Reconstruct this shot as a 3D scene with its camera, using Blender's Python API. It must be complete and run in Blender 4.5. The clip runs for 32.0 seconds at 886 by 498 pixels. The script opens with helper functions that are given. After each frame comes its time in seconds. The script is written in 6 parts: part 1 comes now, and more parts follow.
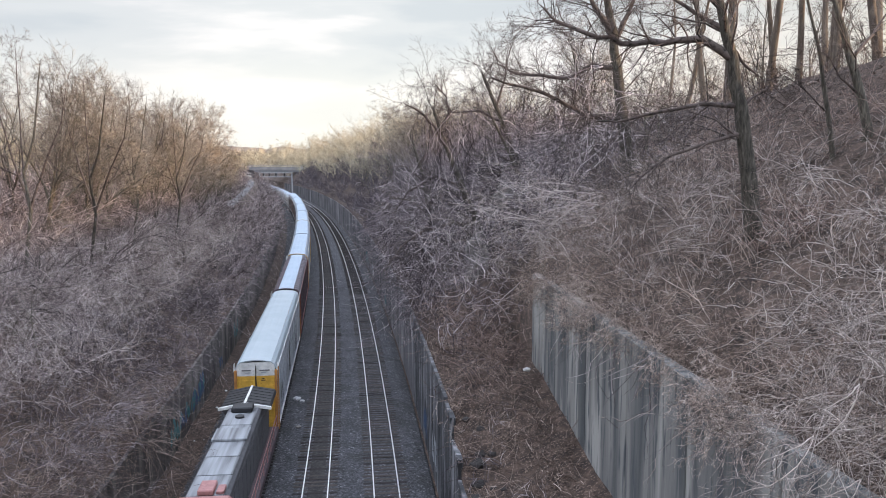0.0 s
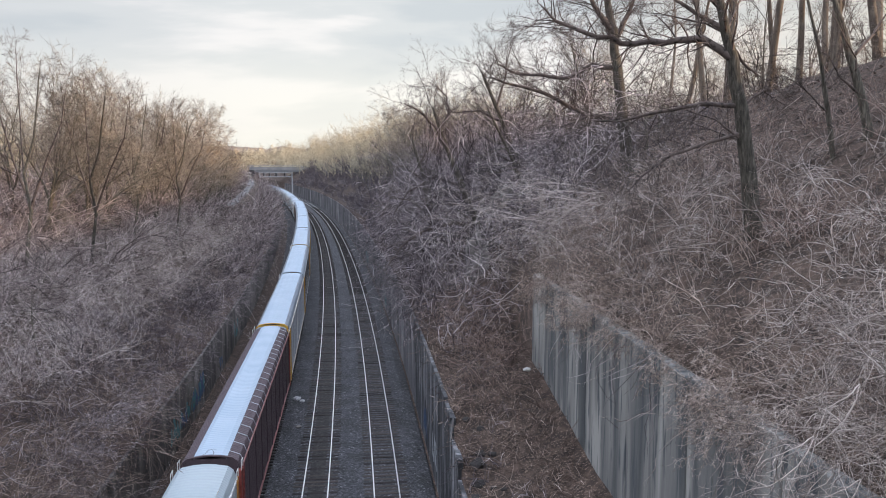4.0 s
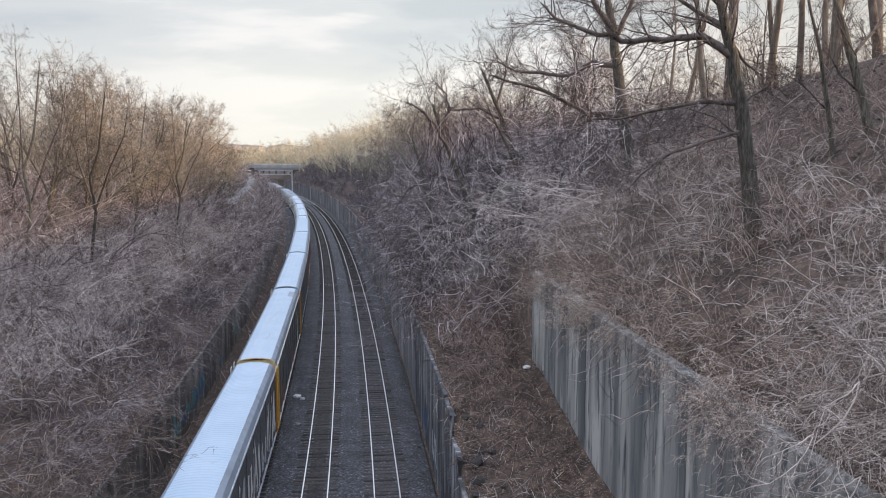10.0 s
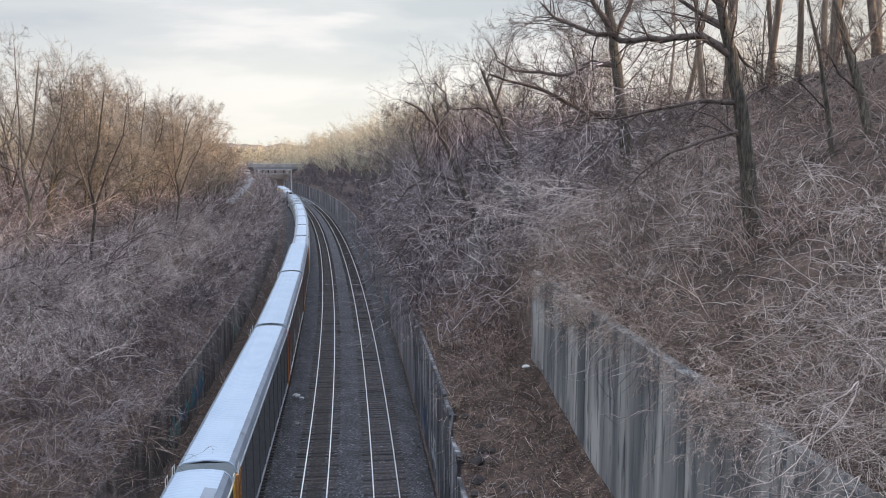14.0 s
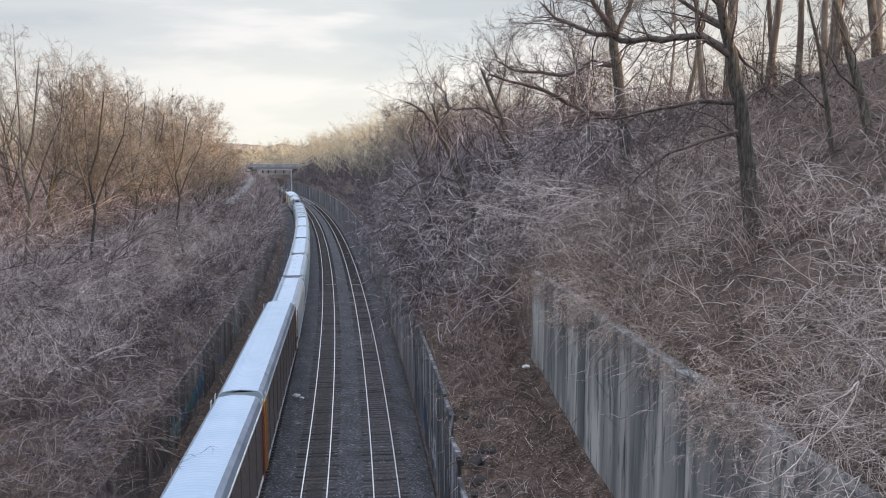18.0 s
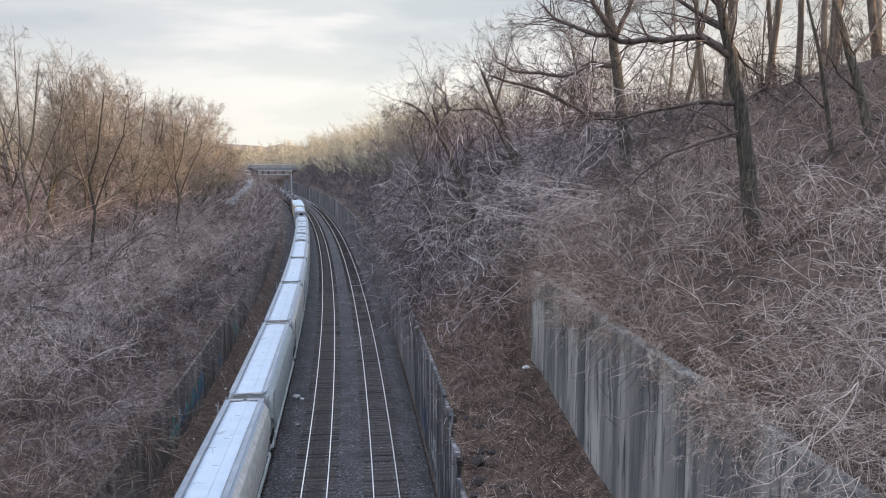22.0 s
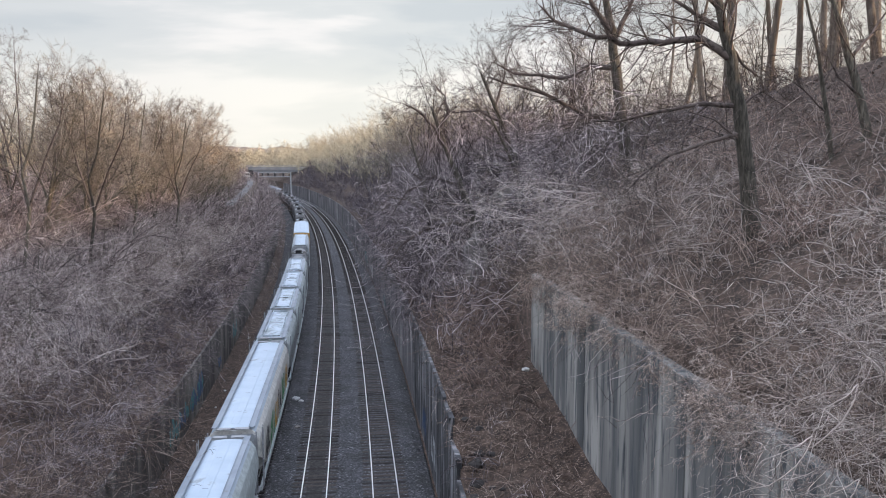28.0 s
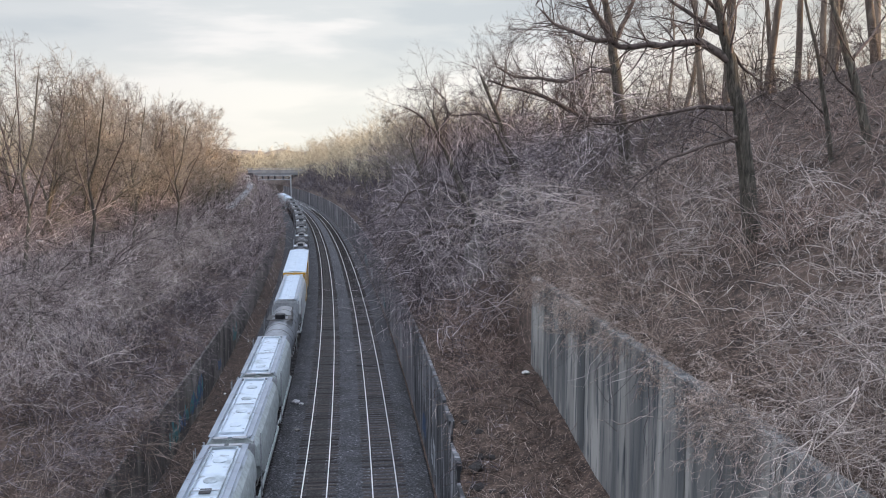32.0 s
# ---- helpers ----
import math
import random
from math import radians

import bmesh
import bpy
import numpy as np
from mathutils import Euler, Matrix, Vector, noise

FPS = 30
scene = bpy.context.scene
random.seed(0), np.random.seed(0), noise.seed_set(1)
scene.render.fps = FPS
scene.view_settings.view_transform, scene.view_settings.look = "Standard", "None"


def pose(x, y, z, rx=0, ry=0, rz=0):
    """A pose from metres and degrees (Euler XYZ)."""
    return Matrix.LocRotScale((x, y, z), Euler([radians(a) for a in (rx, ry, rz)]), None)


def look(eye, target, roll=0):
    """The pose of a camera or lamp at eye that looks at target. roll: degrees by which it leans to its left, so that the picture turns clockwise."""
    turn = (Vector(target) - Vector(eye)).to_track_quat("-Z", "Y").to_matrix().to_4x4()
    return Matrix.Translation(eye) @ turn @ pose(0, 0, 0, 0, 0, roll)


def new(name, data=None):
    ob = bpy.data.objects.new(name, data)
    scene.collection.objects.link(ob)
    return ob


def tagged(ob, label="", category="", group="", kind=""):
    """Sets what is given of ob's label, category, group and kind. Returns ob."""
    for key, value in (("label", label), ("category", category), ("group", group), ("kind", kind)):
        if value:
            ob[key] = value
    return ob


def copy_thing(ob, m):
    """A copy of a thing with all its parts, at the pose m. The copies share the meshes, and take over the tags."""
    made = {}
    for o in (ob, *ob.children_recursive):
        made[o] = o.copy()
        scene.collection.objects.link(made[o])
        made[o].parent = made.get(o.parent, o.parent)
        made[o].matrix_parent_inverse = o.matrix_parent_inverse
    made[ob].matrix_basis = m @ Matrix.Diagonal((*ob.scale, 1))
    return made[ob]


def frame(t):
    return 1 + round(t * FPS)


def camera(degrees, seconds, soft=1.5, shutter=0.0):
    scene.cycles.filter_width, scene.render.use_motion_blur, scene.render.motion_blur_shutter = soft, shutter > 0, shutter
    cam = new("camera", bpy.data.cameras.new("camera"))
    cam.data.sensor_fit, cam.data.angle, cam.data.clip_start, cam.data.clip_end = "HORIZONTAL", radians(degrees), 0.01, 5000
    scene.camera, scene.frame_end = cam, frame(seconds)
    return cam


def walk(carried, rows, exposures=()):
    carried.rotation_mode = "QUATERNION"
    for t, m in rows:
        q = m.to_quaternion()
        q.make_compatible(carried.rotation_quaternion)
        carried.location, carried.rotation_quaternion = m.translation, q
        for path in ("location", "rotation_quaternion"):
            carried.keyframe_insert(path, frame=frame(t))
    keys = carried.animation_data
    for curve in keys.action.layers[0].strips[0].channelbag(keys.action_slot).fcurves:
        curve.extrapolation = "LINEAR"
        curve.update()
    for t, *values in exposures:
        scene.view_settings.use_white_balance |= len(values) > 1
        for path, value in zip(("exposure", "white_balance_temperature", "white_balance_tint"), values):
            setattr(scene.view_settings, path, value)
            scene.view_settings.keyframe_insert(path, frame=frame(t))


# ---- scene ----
# The camera: hand-held on a road bridge over the cutting, 19.45 m above the rails.
EYE_Z, FOCAL, PITCH = 19.45, 1450.0, 6.73
cam = camera(2 * math.degrees(math.atan(784 / FOCAL)), 32.0, soft=1.0)
# seconds, sway to the side and sway up in thousandths of a turn of the wrist
SWAY = [
    (0, -0.3, 2.4), (0.5, -1.5, 4.6), (1, -1.3, 3.7), (1.5, -0.7, 3.6), (2, -0.3, 3.6), (2.5, -1.5, 3),
    (3, 0, 3.2), (3.5, 0, 3), (5.5, -0.2, 0), (6, 0, 0), (6.5, 0, 0), (7, 0, -1.5),
    (7.5, 0, -1.5), (8, 0, -1.5), (8.5, 0, -1.5), (9, 0, -1.5), (9.5, 0, -1.5), (10, -0.2, -1.7),
    (10.5, -0.7, -2.4), (11, -1.3, -2.9), (11.5, -1.5, -1.7), (12, -1.5, -1.5), (12.5, -1.5, -1.5), (13, -1.5, -2.7),
    (13.5, -1.5, -2.9), (14, -1.5, -2.7), (14.5, -1.3, -2.9), (16.5, -1.2, -3.9), (17, -1.2, -3.2), (17.5, -1.2, -3.1),
    (18, -1.3, -2.6), (18.5, -1.5, -1.9), (19, -1.5, -2.4), (19.5, -1.5, -1.7), (20, -1.5, -1.7), (20.5, -1.5, -1.5),
    (21, -1.5, -1.5), (21.5, -1.5, -1.2), (22, -1.5, -1.2), (22.5, -1.5, -1.2), (23, -1.9, -1.2), (23.5, -1.7, -1.2),
    (24, -1.5, -1), (24.5, -1.5, -0.3), (25, -1.5, 0), (25.5, -1.5, 0), (27.5, -1.9, 2), (28, -2.2, 2.2),
    (28.5, -2, 2.7), (29, -1.7, 3), (29.5, -1.7, 3.4), (30, -1.7, 4.6), (30.5, -1.7, 5.3), (31, -2.2, 6.1),
    (31.5, -2.4, 6.8), (32, -2.2, 7.5),
]
walk(cam, [(t, pose(0, 0, EYE_Z, 90 - PITCH + math.degrees(dy / FOCAL), 0, math.degrees(dx / FOCAL)))
           for t, dx, dy in SWAY], exposures=[(0, 0.30, 6500, 14), (0.8, 0.28, 6500, 14), (2.0, 0.16, 6500, 14), (32, 0.16, 6500, 14)])

# ---- light: veiled low sun behind the wooded ridge, bright cloud deck ----
SUN_AZ, SUN_EL = radians(96), radians(12)      # clockwise from +y
world = bpy.data.worlds.new("sky")
scene.world = world
world.use_nodes = True
wn, wl = world.node_tree.nodes, world.node_tree.links
wn.clear()


def wnode(kind, **props):
    n = wn.new(kind)
    for k, v in props.items():
        n.inputs[k].default_value = v
    return n


def wramp(stops, mode="EASE"):
    n = wn.new("ShaderNodeValToRGB")
    n.color_ramp.interpolation = mode
    el = n.color_ramp.elements
    el[0].position, el[0].color = stops[0][0], (*stops[0][1], 1)
    el[1].position, el[1].color = stops[-1][0], (*stops[-1][1], 1)
    for p, c in stops[1:-1]:
        e = el.new(p)
        e.color = (*c, 1)
    return n


sky = wn.new("ShaderNodeTexSky")
sky.sky_type, sky.sun_disc = "NISHITA", False
sky.sun_elevation, sky.sun_rotation = SUN_EL, SUN_AZ
sky.air_density, sky.dust_density, sky.ozone_density = 1.0, 2.0, 1.0
gain = wn.new("ShaderNodeMixRGB")
gain.blend_type = "MULTIPLY"
gain.inputs[0].default_value = 1.0
gain.inputs[2].default_value = (0.1, 0.1, 0.1, 1)
wl.new(sky.outputs[0], gain.inputs[1])
coord = wn.new("ShaderNodeTexCoord")
stretch = wn.new("ShaderNodeMapping")
stretch.inputs["Scale"].default_value = (1.0, 1.0, 6.0)
stretch.inputs["Rotation"].default_value = (0.10, 0.16, 0.5)
wl.new(coord.outputs["Generated"], stretch.inputs["Vector"])
cloud = wnode("ShaderNodeTexNoise", Scale=1.9, Detail=6.0, Roughness=0.5, Distortion=0.25)
wl.new(stretch.outputs[0], cloud.inputs["Vector"])
deck = wramp([(0.40, (0.61, 0.665, 0.69)), (0.50, (0.71, 0.75, 0.755)), (0.60, (0.90, 0.90, 0.885))])
wl.new(cloud.outputs["Fac"], deck.inputs[0])
axes = wn.new("ShaderNodeSeparateXYZ")
wl.new(coord.outputs["Generated"], axes.inputs[0])
low = wramp([(0.0, (0.85, 0.85, 0.85)), (0.05, (0.5, 0.5, 0.5)), (0.14, (0.0, 0.0, 0.0))])
wl.new(axes.outputs["Z"], low.inputs[0])
warm = wn.new("ShaderNodeMixRGB")
warm.inputs[2].default_value = (0.985, 0.985, 0.89, 1)
wl.new(low.outputs[0], warm.inputs[0])
wl.new(deck.outputs[0], warm.inputs[1])
glow_dir = Vector((-0.10, 1.0, 0.11)).normalized()
near_glow = wn.new("ShaderNodeVectorMath")
near_glow.operation = "DOT_PRODUCT"
near_glow.inputs[1].default_value = glow_dir
wl.new(coord.outputs["Generated"], near_glow.inputs[0])
gap_light = wramp([(0.90, (0.93, 0.93, 0.94)), (0.965, (0.98, 0.98, 0.98)), (0.998, (1.05, 1.05, 1.03))])
wl.new(near_glow.outputs["Value"], gap_light.inputs[0])
thin_cloud = wn.new("ShaderNodeMixRGB")
thin_cloud.blend_type, thin_cloud.use_clamp = "MULTIPLY", False
thin_cloud.inputs[0].default_value = 1.0
wl.new(warm.outputs[0], thin_cloud.inputs[1])
wl.new(gap_light.outputs[0], thin_cloud.inputs[2])
sunward = wn.new("ShaderNodeVectorMath")
sunward.operation = "DOT_PRODUCT"
sunward.inputs[1].default_value = Vector((0.80, 0.60, 0.12)).normalized()
wl.new(coord.outputs["Generated"], sunward.inputs[0])
sun_veil = wramp([(0.70, (1.0, 1.0, 1.0)), (0.86, (1.10, 1.05, 0.97)), (1.0, (1.45, 1.25, 0.98))])
wl.new(sunward.outputs["Value"], sun_veil.inputs[0])
sun_side = wn.new("ShaderNodeMixRGB")
sun_side.blend_type, sun_side.use_clamp = "MULTIPLY", False
sun_side.inputs[0].default_value = 1.0
wl.new(thin_cloud.outputs[0], sun_side.inputs[1])
wl.new(sun_veil.outputs[0], sun_side.inputs[2])
dome = wramp([(0.0, (1.0, 1.0, 1.0)), (0.20, (1.0, 1.0, 1.0)), (0.6, (2.15, 2.34, 2.70)), (1.0, (2.65, 2.96, 3.60))])
wl.new(axes.outputs["Z"], dome.inputs[0])
over = wn.new("ShaderNodeMixRGB")
over.blend_type, over.use_clamp = "MULTIPLY", False
over.inputs[0].default_value = 1.0
wl.new(sun_side.outputs[0], over.inputs[1])
wl.new(dome.outputs[0], over.inputs[2])
veil = wn.new("ShaderNodeMixRGB")
veil.inputs[0].default_value = 0.86
wl.new(gain.outputs[0], veil.inputs[1])
wl.new(over.outputs[0], veil.inputs[2])
back = wn.new("ShaderNodeBackground")
back.inputs["Strength"].default_value = 1.0
wl.new(veil.outputs[0], back.inputs["Color"])
wout = wn.new("ShaderNodeOutputWorld")
wl.new(back.outputs[0], wout.inputs["Surface"])

sun_data = bpy.data.lights.new("sun", "SUN")
sun_data.energy, sun_data.angle, sun_data.color = 5.0, radians(1.5), (1.0, 0.68, 0.38)
sun = new("sun", sun_data)
sun.matrix_world = look((0, 0, 200), (-math.sin(SUN_AZ) * math.cos(SUN_EL), -math.cos(SUN_AZ) * math.cos(SUN_EL), 200 - math.sin(SUN_EL)))


# ---- materials ----
def material(name, stops, scale=4.0, detail=5.0, rough=0.8, metal=0.0, bump=0.0, bump_scale=40.0, fine=None,
             stretch_by=(1, 1, 1), island=0.0, obj=0.0, spec=0.4, distort=0.0, wander=False):
    """stops: colours by a broad noise; fine: (colour, scale, low, high) of a second, finer noise laid over;
    island, obj: how far each separate piece or object shifts along the stops."""
    m = bpy.data.materials.new(name)
    m.use_nodes = True
    n, l = m.node_tree.nodes, m.node_tree.links
    bsdf = n["Principled BSDF"]
    tc = n.new("ShaderNodeTexCoord")
    mp = n.new("ShaderNodeMapping")
    mp.inputs["Scale"].default_value = stretch_by
    if wander:                                  # each panel gets its own part of the pattern
        oi = n.new("ShaderNodeObjectInfo")
        far = n.new("ShaderNodeMath")
        far.operation = "MULTIPLY"
        far.inputs[1].default_value = 300.0
        l.new(oi.outputs["Random"], far.inputs[0])
        add = n.new("ShaderNodeVectorMath")
        l.new(tc.outputs["Object"], add.inputs[0])
        l.new(far.outputs[0], add.inputs[1])
        l.new(add.outputs[0], mp.inputs["Vector"])
    else:
        l.new(tc.outputs["Object"], mp.inputs["Vector"])
    no = n.new("ShaderNodeTexNoise")
    no.inputs["Scale"].default_value, no.inputs["Detail"].default_value = scale, detail
    no.inputs["Distortion"].default_value = distort
    l.new(mp.outputs[0], no.inputs["Vector"])
    fac = no.outputs["Fac"]
    for amount, kind, out in ((island, "ShaderNodeNewGeometry", "Random Per Island"), (obj, "ShaderNodeObjectInfo", "Random")):
        if amount:
            src = n.new(kind)
            ma = n.new("ShaderNodeMath")
            ma.operation = "MULTIPLY_ADD"
            ma.inputs[1].default_value = amount
            l.new(src.outputs[out], ma.inputs[0])
            l.new(fac, ma.inputs[2])
            sb = n.new("ShaderNodeMath")
            sb.operation = "SUBTRACT"
            sb.inputs[1].default_value = amount / 2
            l.new(ma.outputs[0], sb.inputs[0])
            fac = sb.outputs[0]
    ra = n.new("ShaderNodeValToRGB")
    el = ra.color_ramp.elements
    el[0].position, el[0].color = stops[0][0], (*stops[0][1], 1)
    el[1].position, el[1].color = stops[-1][0], (*stops[-1][1], 1)
    for p, c in stops[1:-1]:
        el.new(p).color = (*c, 1)
    l.new(fac, ra.inputs[0])
    col = ra.outputs[0]
    if fine:
        colour, fscale, lo, hi = fine
        n2 = n.new("ShaderNodeTexNoise")
        n2.inputs["Scale"].default_value, n2.inputs["Detail"].default_value = fscale, 3.0
        l.new(mp.outputs[0], n2.inputs["Vector"])
        mr = n.new("ShaderNodeMapRange")
        mr.inputs["From Min"].default_value, mr.inputs["From Max"].default_value = lo, hi
        l.new(n2.outputs["Fac"], mr.inputs["Value"])
        mx = n.new("ShaderNodeMixRGB")
        mx.inputs[2].default_value = (*colour, 1)
        l.new(mr.outputs[0], mx.inputs[0])
        l.new(col, mx.inputs[1])
        col = mx.outputs[0]
    l.new(col, bsdf.inputs["Base Color"])
    bsdf.inputs["Roughness"].default_value, bsdf.inputs["Metallic"].default_value = rough, metal
    bsdf.inputs["Specular IOR Level"].default_value = spec
    if bump:
        b = n.new("ShaderNodeBump")
        b.inputs["Strength"].default_value, b.inputs["Distance"].default_value = bump, 0.05
        nb = n.new("ShaderNodeTexNoise")
        nb.inputs["Scale"].default_value, nb.inputs["Detail"].default_value = bump_scale, 4.0
        l.new(mp.outputs[0], nb.inputs["Vector"])
        l.new(nb.outputs["Fac"], b.inputs["Height"])
        l.new(b.outputs[0], bsdf.inputs["Normal"])
    return m


def plain(name, c, rough=0.6, metal=0.0, scale=3.0, spread=0.25, bump=0.0, bump_scale=30.0, dirt=None):
    """A paint or metal of one colour, uneven and a little dirty."""
    a, b = [tuple(min(1, k * s) for k in c) for s in (1 - spread, 1 + spread * 0.6)]
    return material(name, [(0.3, a), (0.7, b)], scale, 6, rough, metal, bump, bump_scale,
                    fine=(dirt or tuple(k * 0.45 for k in c), 9.0, 0.58, 0.85))


MAT = {}
MAT["litter"] = material("leaf_litter", [(0.30, (0.022, 0.0155, 0.0125)), (0.50, (0.055, 0.037, 0.0285)), (0.70, (0.12, 0.081, 0.062))], 1.6, 9,
                         0.95, bump=0.7, bump_scale=9.0, fine=((0.24, 0.17, 0.135), 11.0, 0.55, 0.70))


def ballast_material():
    """Crushed stone: each cell its own tone and relief, with broad oily and dusty zones."""
    m = bpy.data.materials.new("ballast_stone")
    m.use_nodes = True
    n, l = m.node_tree.nodes, m.node_tree.links
    bsdf = n["Principled BSDF"]
    bsdf.inputs["Roughness"].default_value = 0.92
    tc = n.new("ShaderNodeTexCoord")
    vo = n.new("ShaderNodeTexVoronoi")
    vo.inputs["Scale"].default_value = 11.0
    l.new(tc.outputs["Object"], vo.inputs["Vector"])
    sep = n.new("ShaderNodeSeparateColor")
    l.new(vo.outputs["Color"], sep.inputs[0])
    tone = n.new("ShaderNodeValToRGB")
    el = tone.color_ramp.elements
    el[0].position, el[0].color = 0.0, (0.024, 0.024, 0.027, 1)
    el[1].position, el[1].color = 1.0, (0.24, 0.24, 0.25, 1)
    el.new(0.5).color = (0.052, 0.052, 0.057, 1)
    el.new(0.93).color = (0.105, 0.105, 0.112, 1)
    l.new(sep.outputs[0], tone.inputs[0])
    wide = n.new("ShaderNodeTexNoise")
    wide.inputs["Scale"].default_value, wide.inputs["Detail"].default_value = 0.5, 5.0
    l.new(tc.outputs["Object"], wide.inputs["Vector"])
    shade = n.new("ShaderNodeValToRGB")
    se = shade.color_ramp.elements
    se[0].position, se[0].color = 0.3, (0.62, 0.60, 0.58, 1)
    se[1].position, se[1].color = 0.7, (1.15, 1.15, 1.17, 1)
    l.new(wide.outputs["Fac"], shade.inputs[0])
    mul = n.new("ShaderNodeMixRGB")
    mul.blend_type = "MULTIPLY"
    mul.inputs[0].default_value = 1.0
    l.new(tone.outputs[0], mul.inputs[1])
    l.new(shade.outputs[0], mul.inputs[2])
    l.new(mul.outputs[0], bsdf.inputs["Base Color"])
    bp = n.new("ShaderNodeBump")
    bp.invert = True
    bp.inputs["Strength"].default_value, bp.inputs["Distance"].default_value = 1.0, 0.05
    l.new(vo.outputs["Distance"], bp.inputs["Height"])
    l.new(bp.outputs[0], bsdf.inputs["Normal"])
    return m


MAT["ballast"] = ballast_material()
MAT["stone"] = material("gravel_stone", [(0.2, (0.05, 0.05, 0.055)), (0.8, (0.20, 0.20, 0.21))], 2.0, 3, 0.9, island=0.8)
MAT["rail"] = material("rail_steel", [(0.3, (0.80, 0.79, 0.78)), (0.7, (0.92, 0.91, 0.90))], 3.0, 3, 0.33, metal=0.75)
MAT["rail_web"] = plain("rail_rust", (0.12, 0.075, 0.055), 0.85)
MAT["tie"] = material("tie_wood", [(0.3, (0.020, 0.016, 0.015)), (0.7, (0.070, 0.057, 0.052))], 5.0, 6, 0.9, obj=0.5, island=0.3,
                      stretch_by=(0.4, 3, 3), bump=0.3, bump_scale=25.0)
MAT["concrete"] = material("weathered_concrete", [(0.34, (0.075, 0.080, 0.083)), (0.44, (0.13, 0.133, 0.133)), (0.52, (0.21, 0.207, 0.198)), (0.66, (0.36, 0.352, 0.33))], 0.55, 8, 0.9,
                           bump=0.35, bump_scale=12.0, stretch_by=(1.3, 1.3, 0.13), obj=0.12, fine=((0.085, 0.094, 0.102), 2.8, 0.54, 0.63), wander=True, distort=0.6)
# Darker, pale-streaked concrete for the trackside panels nearer than y = 64.
MAT["wet_concrete"] = material("dark_streaked_concrete", [(0.34, (0.016, 0.017, 0.020)), (0.52, (0.062, 0.064, 0.070)), (0.70, (0.26, 0.26, 0.275))], 1.1, 8, 0.65,
                               bump=0.35, bump_scale=12.0, stretch_by=(0.8, 0.8, 0.17), obj=0.1, fine=((0.34, 0.34, 0.35), 3.2, 0.60, 0.72), wander=True)
MAT["old_wall"] = material("stained_wall", [(0.30, (0.030, 0.027, 0.026)), (0.50, (0.085, 0.075, 0.069)), (0.75, (0.22, 0.20, 0.182))], 0.8, 8, 0.9,
                           bump=0.35, bump_scale=12.0, stretch_by=(1.3, 1.3, 0.25), obj=0.2, fine=((0.05, 0.05, 0.05), 2.6, 0.55, 0.75), wander=True)
MAT["ridge_bark"] = material("pale_tree_bark", [(0.3, (0.085, 0.068, 0.055)), (0.7, (0.27, 0.22, 0.175))], 1.6, 7, 0.9, bump=1.0, bump_scale=12.0,
                             stretch_by=(2.5, 2.5, 0.4), obj=0.3)
MAT["bark"] = material("tree_bark", [(0.3, (0.040, 0.036, 0.030)), (0.55, (0.115, 0.104, 0.085)), (0.75, (0.235, 0.215, 0.175))], 5.0, 9, 0.9, bump=1.0, bump_scale=14.0,
                       stretch_by=(2.5, 2.5, 0.5), obj=0.25)
MAT["branch"] = material("branch_bark", [(0.2, (0.042, 0.033, 0.031)), (0.8, (0.21, 0.168, 0.152))], 1.5, 6, 0.9, island=0.5, obj=0.2, bump=0.7, bump_scale=9.0, fine=((0.03, 0.026, 0.022), 5.0, 0.52, 0.68))
MAT["twig"] = material("bare_twigs", [(0.12, (0.055, 0.042, 0.040)), (0.48, (0.28, 0.225, 0.218)), (0.72, (0.57, 0.475, 0.455)), (0.92, (0.88, 0.79, 0.76))], 0.6, 3, 0.9, island=0.75, obj=0.3)
MAT["twig_red"] = material("reddish_twigs", [(0.12, (0.055, 0.035, 0.029)), (0.5, (0.24, 0.163, 0.136)), (0.76, (0.46, 0.34, 0.295)), (0.95, (0.80, 0.66, 0.59))], 0.6, 3, 0.9, island=0.75, obj=0.3)
MAT["twig_pale"] = material("pale_twigs", [(0.15, (0.19, 0.152, 0.138)), (0.5, (0.56, 0.47, 0.43)), (0.9, (0.90, 0.81, 0.76))], 0.6, 3, 0.9, island=0.7, obj=0.2)
MAT["leaf"] = material("dead_leaf", [(0.1, (0.035, 0.022, 0.017)), (0.5, (0.085, 0.055, 0.042)), (0.9, (0.24, 0.175, 0.135))], 0.5, 2, 0.85, island=0.9)
MAT["crown_twig"] = material("crown_twigs", [(0.12, (0.07, 0.061, 0.052)), (0.5, (0.235, 0.207, 0.172)), (0.95, (0.50, 0.44, 0.36))], 0.4, 3, 0.9, island=0.7, obj=0.2)
MAT["pale_rock"] = material("pale_rock", [(0.3, (0.13, 0.115, 0.105)), (0.7, (0.34, 0.315, 0.295))], 1.1, 8, 0.9, bump=0.8, bump_scale=3.0, fine=((0.12, 0.11, 0.10), 3.0, 0.55, 0.7))
MAT["white_rock"] = material("broken_concrete", [(0.3, (0.28, 0.28, 0.29)), (0.7, (0.62, 0.62, 0.63))], 4.0, 6, 0.9, bump=0.5, bump_scale=9.0)
MAT["pale_concrete"] = material("pale_concrete", [(0.3, (0.33, 0.335, 0.34)), (0.7, (0.50, 0.505, 0.51))], 0.5, 6, 0.85, fine=((0.2, 0.2, 0.2), 1.0, 0.6, 0.8))
# Skyline woods, with brownish air haze mixed into the base colour.
MAT["hazy_wood"] = material("hazed_distant_woods", [(0.3, (0.16, 0.135, 0.125)), (0.7, (0.30, 0.255, 0.225))], 0.25, 8, 1.0, bump=0.4, bump_scale=1.0, stretch_by=(1, 1, 0.4))
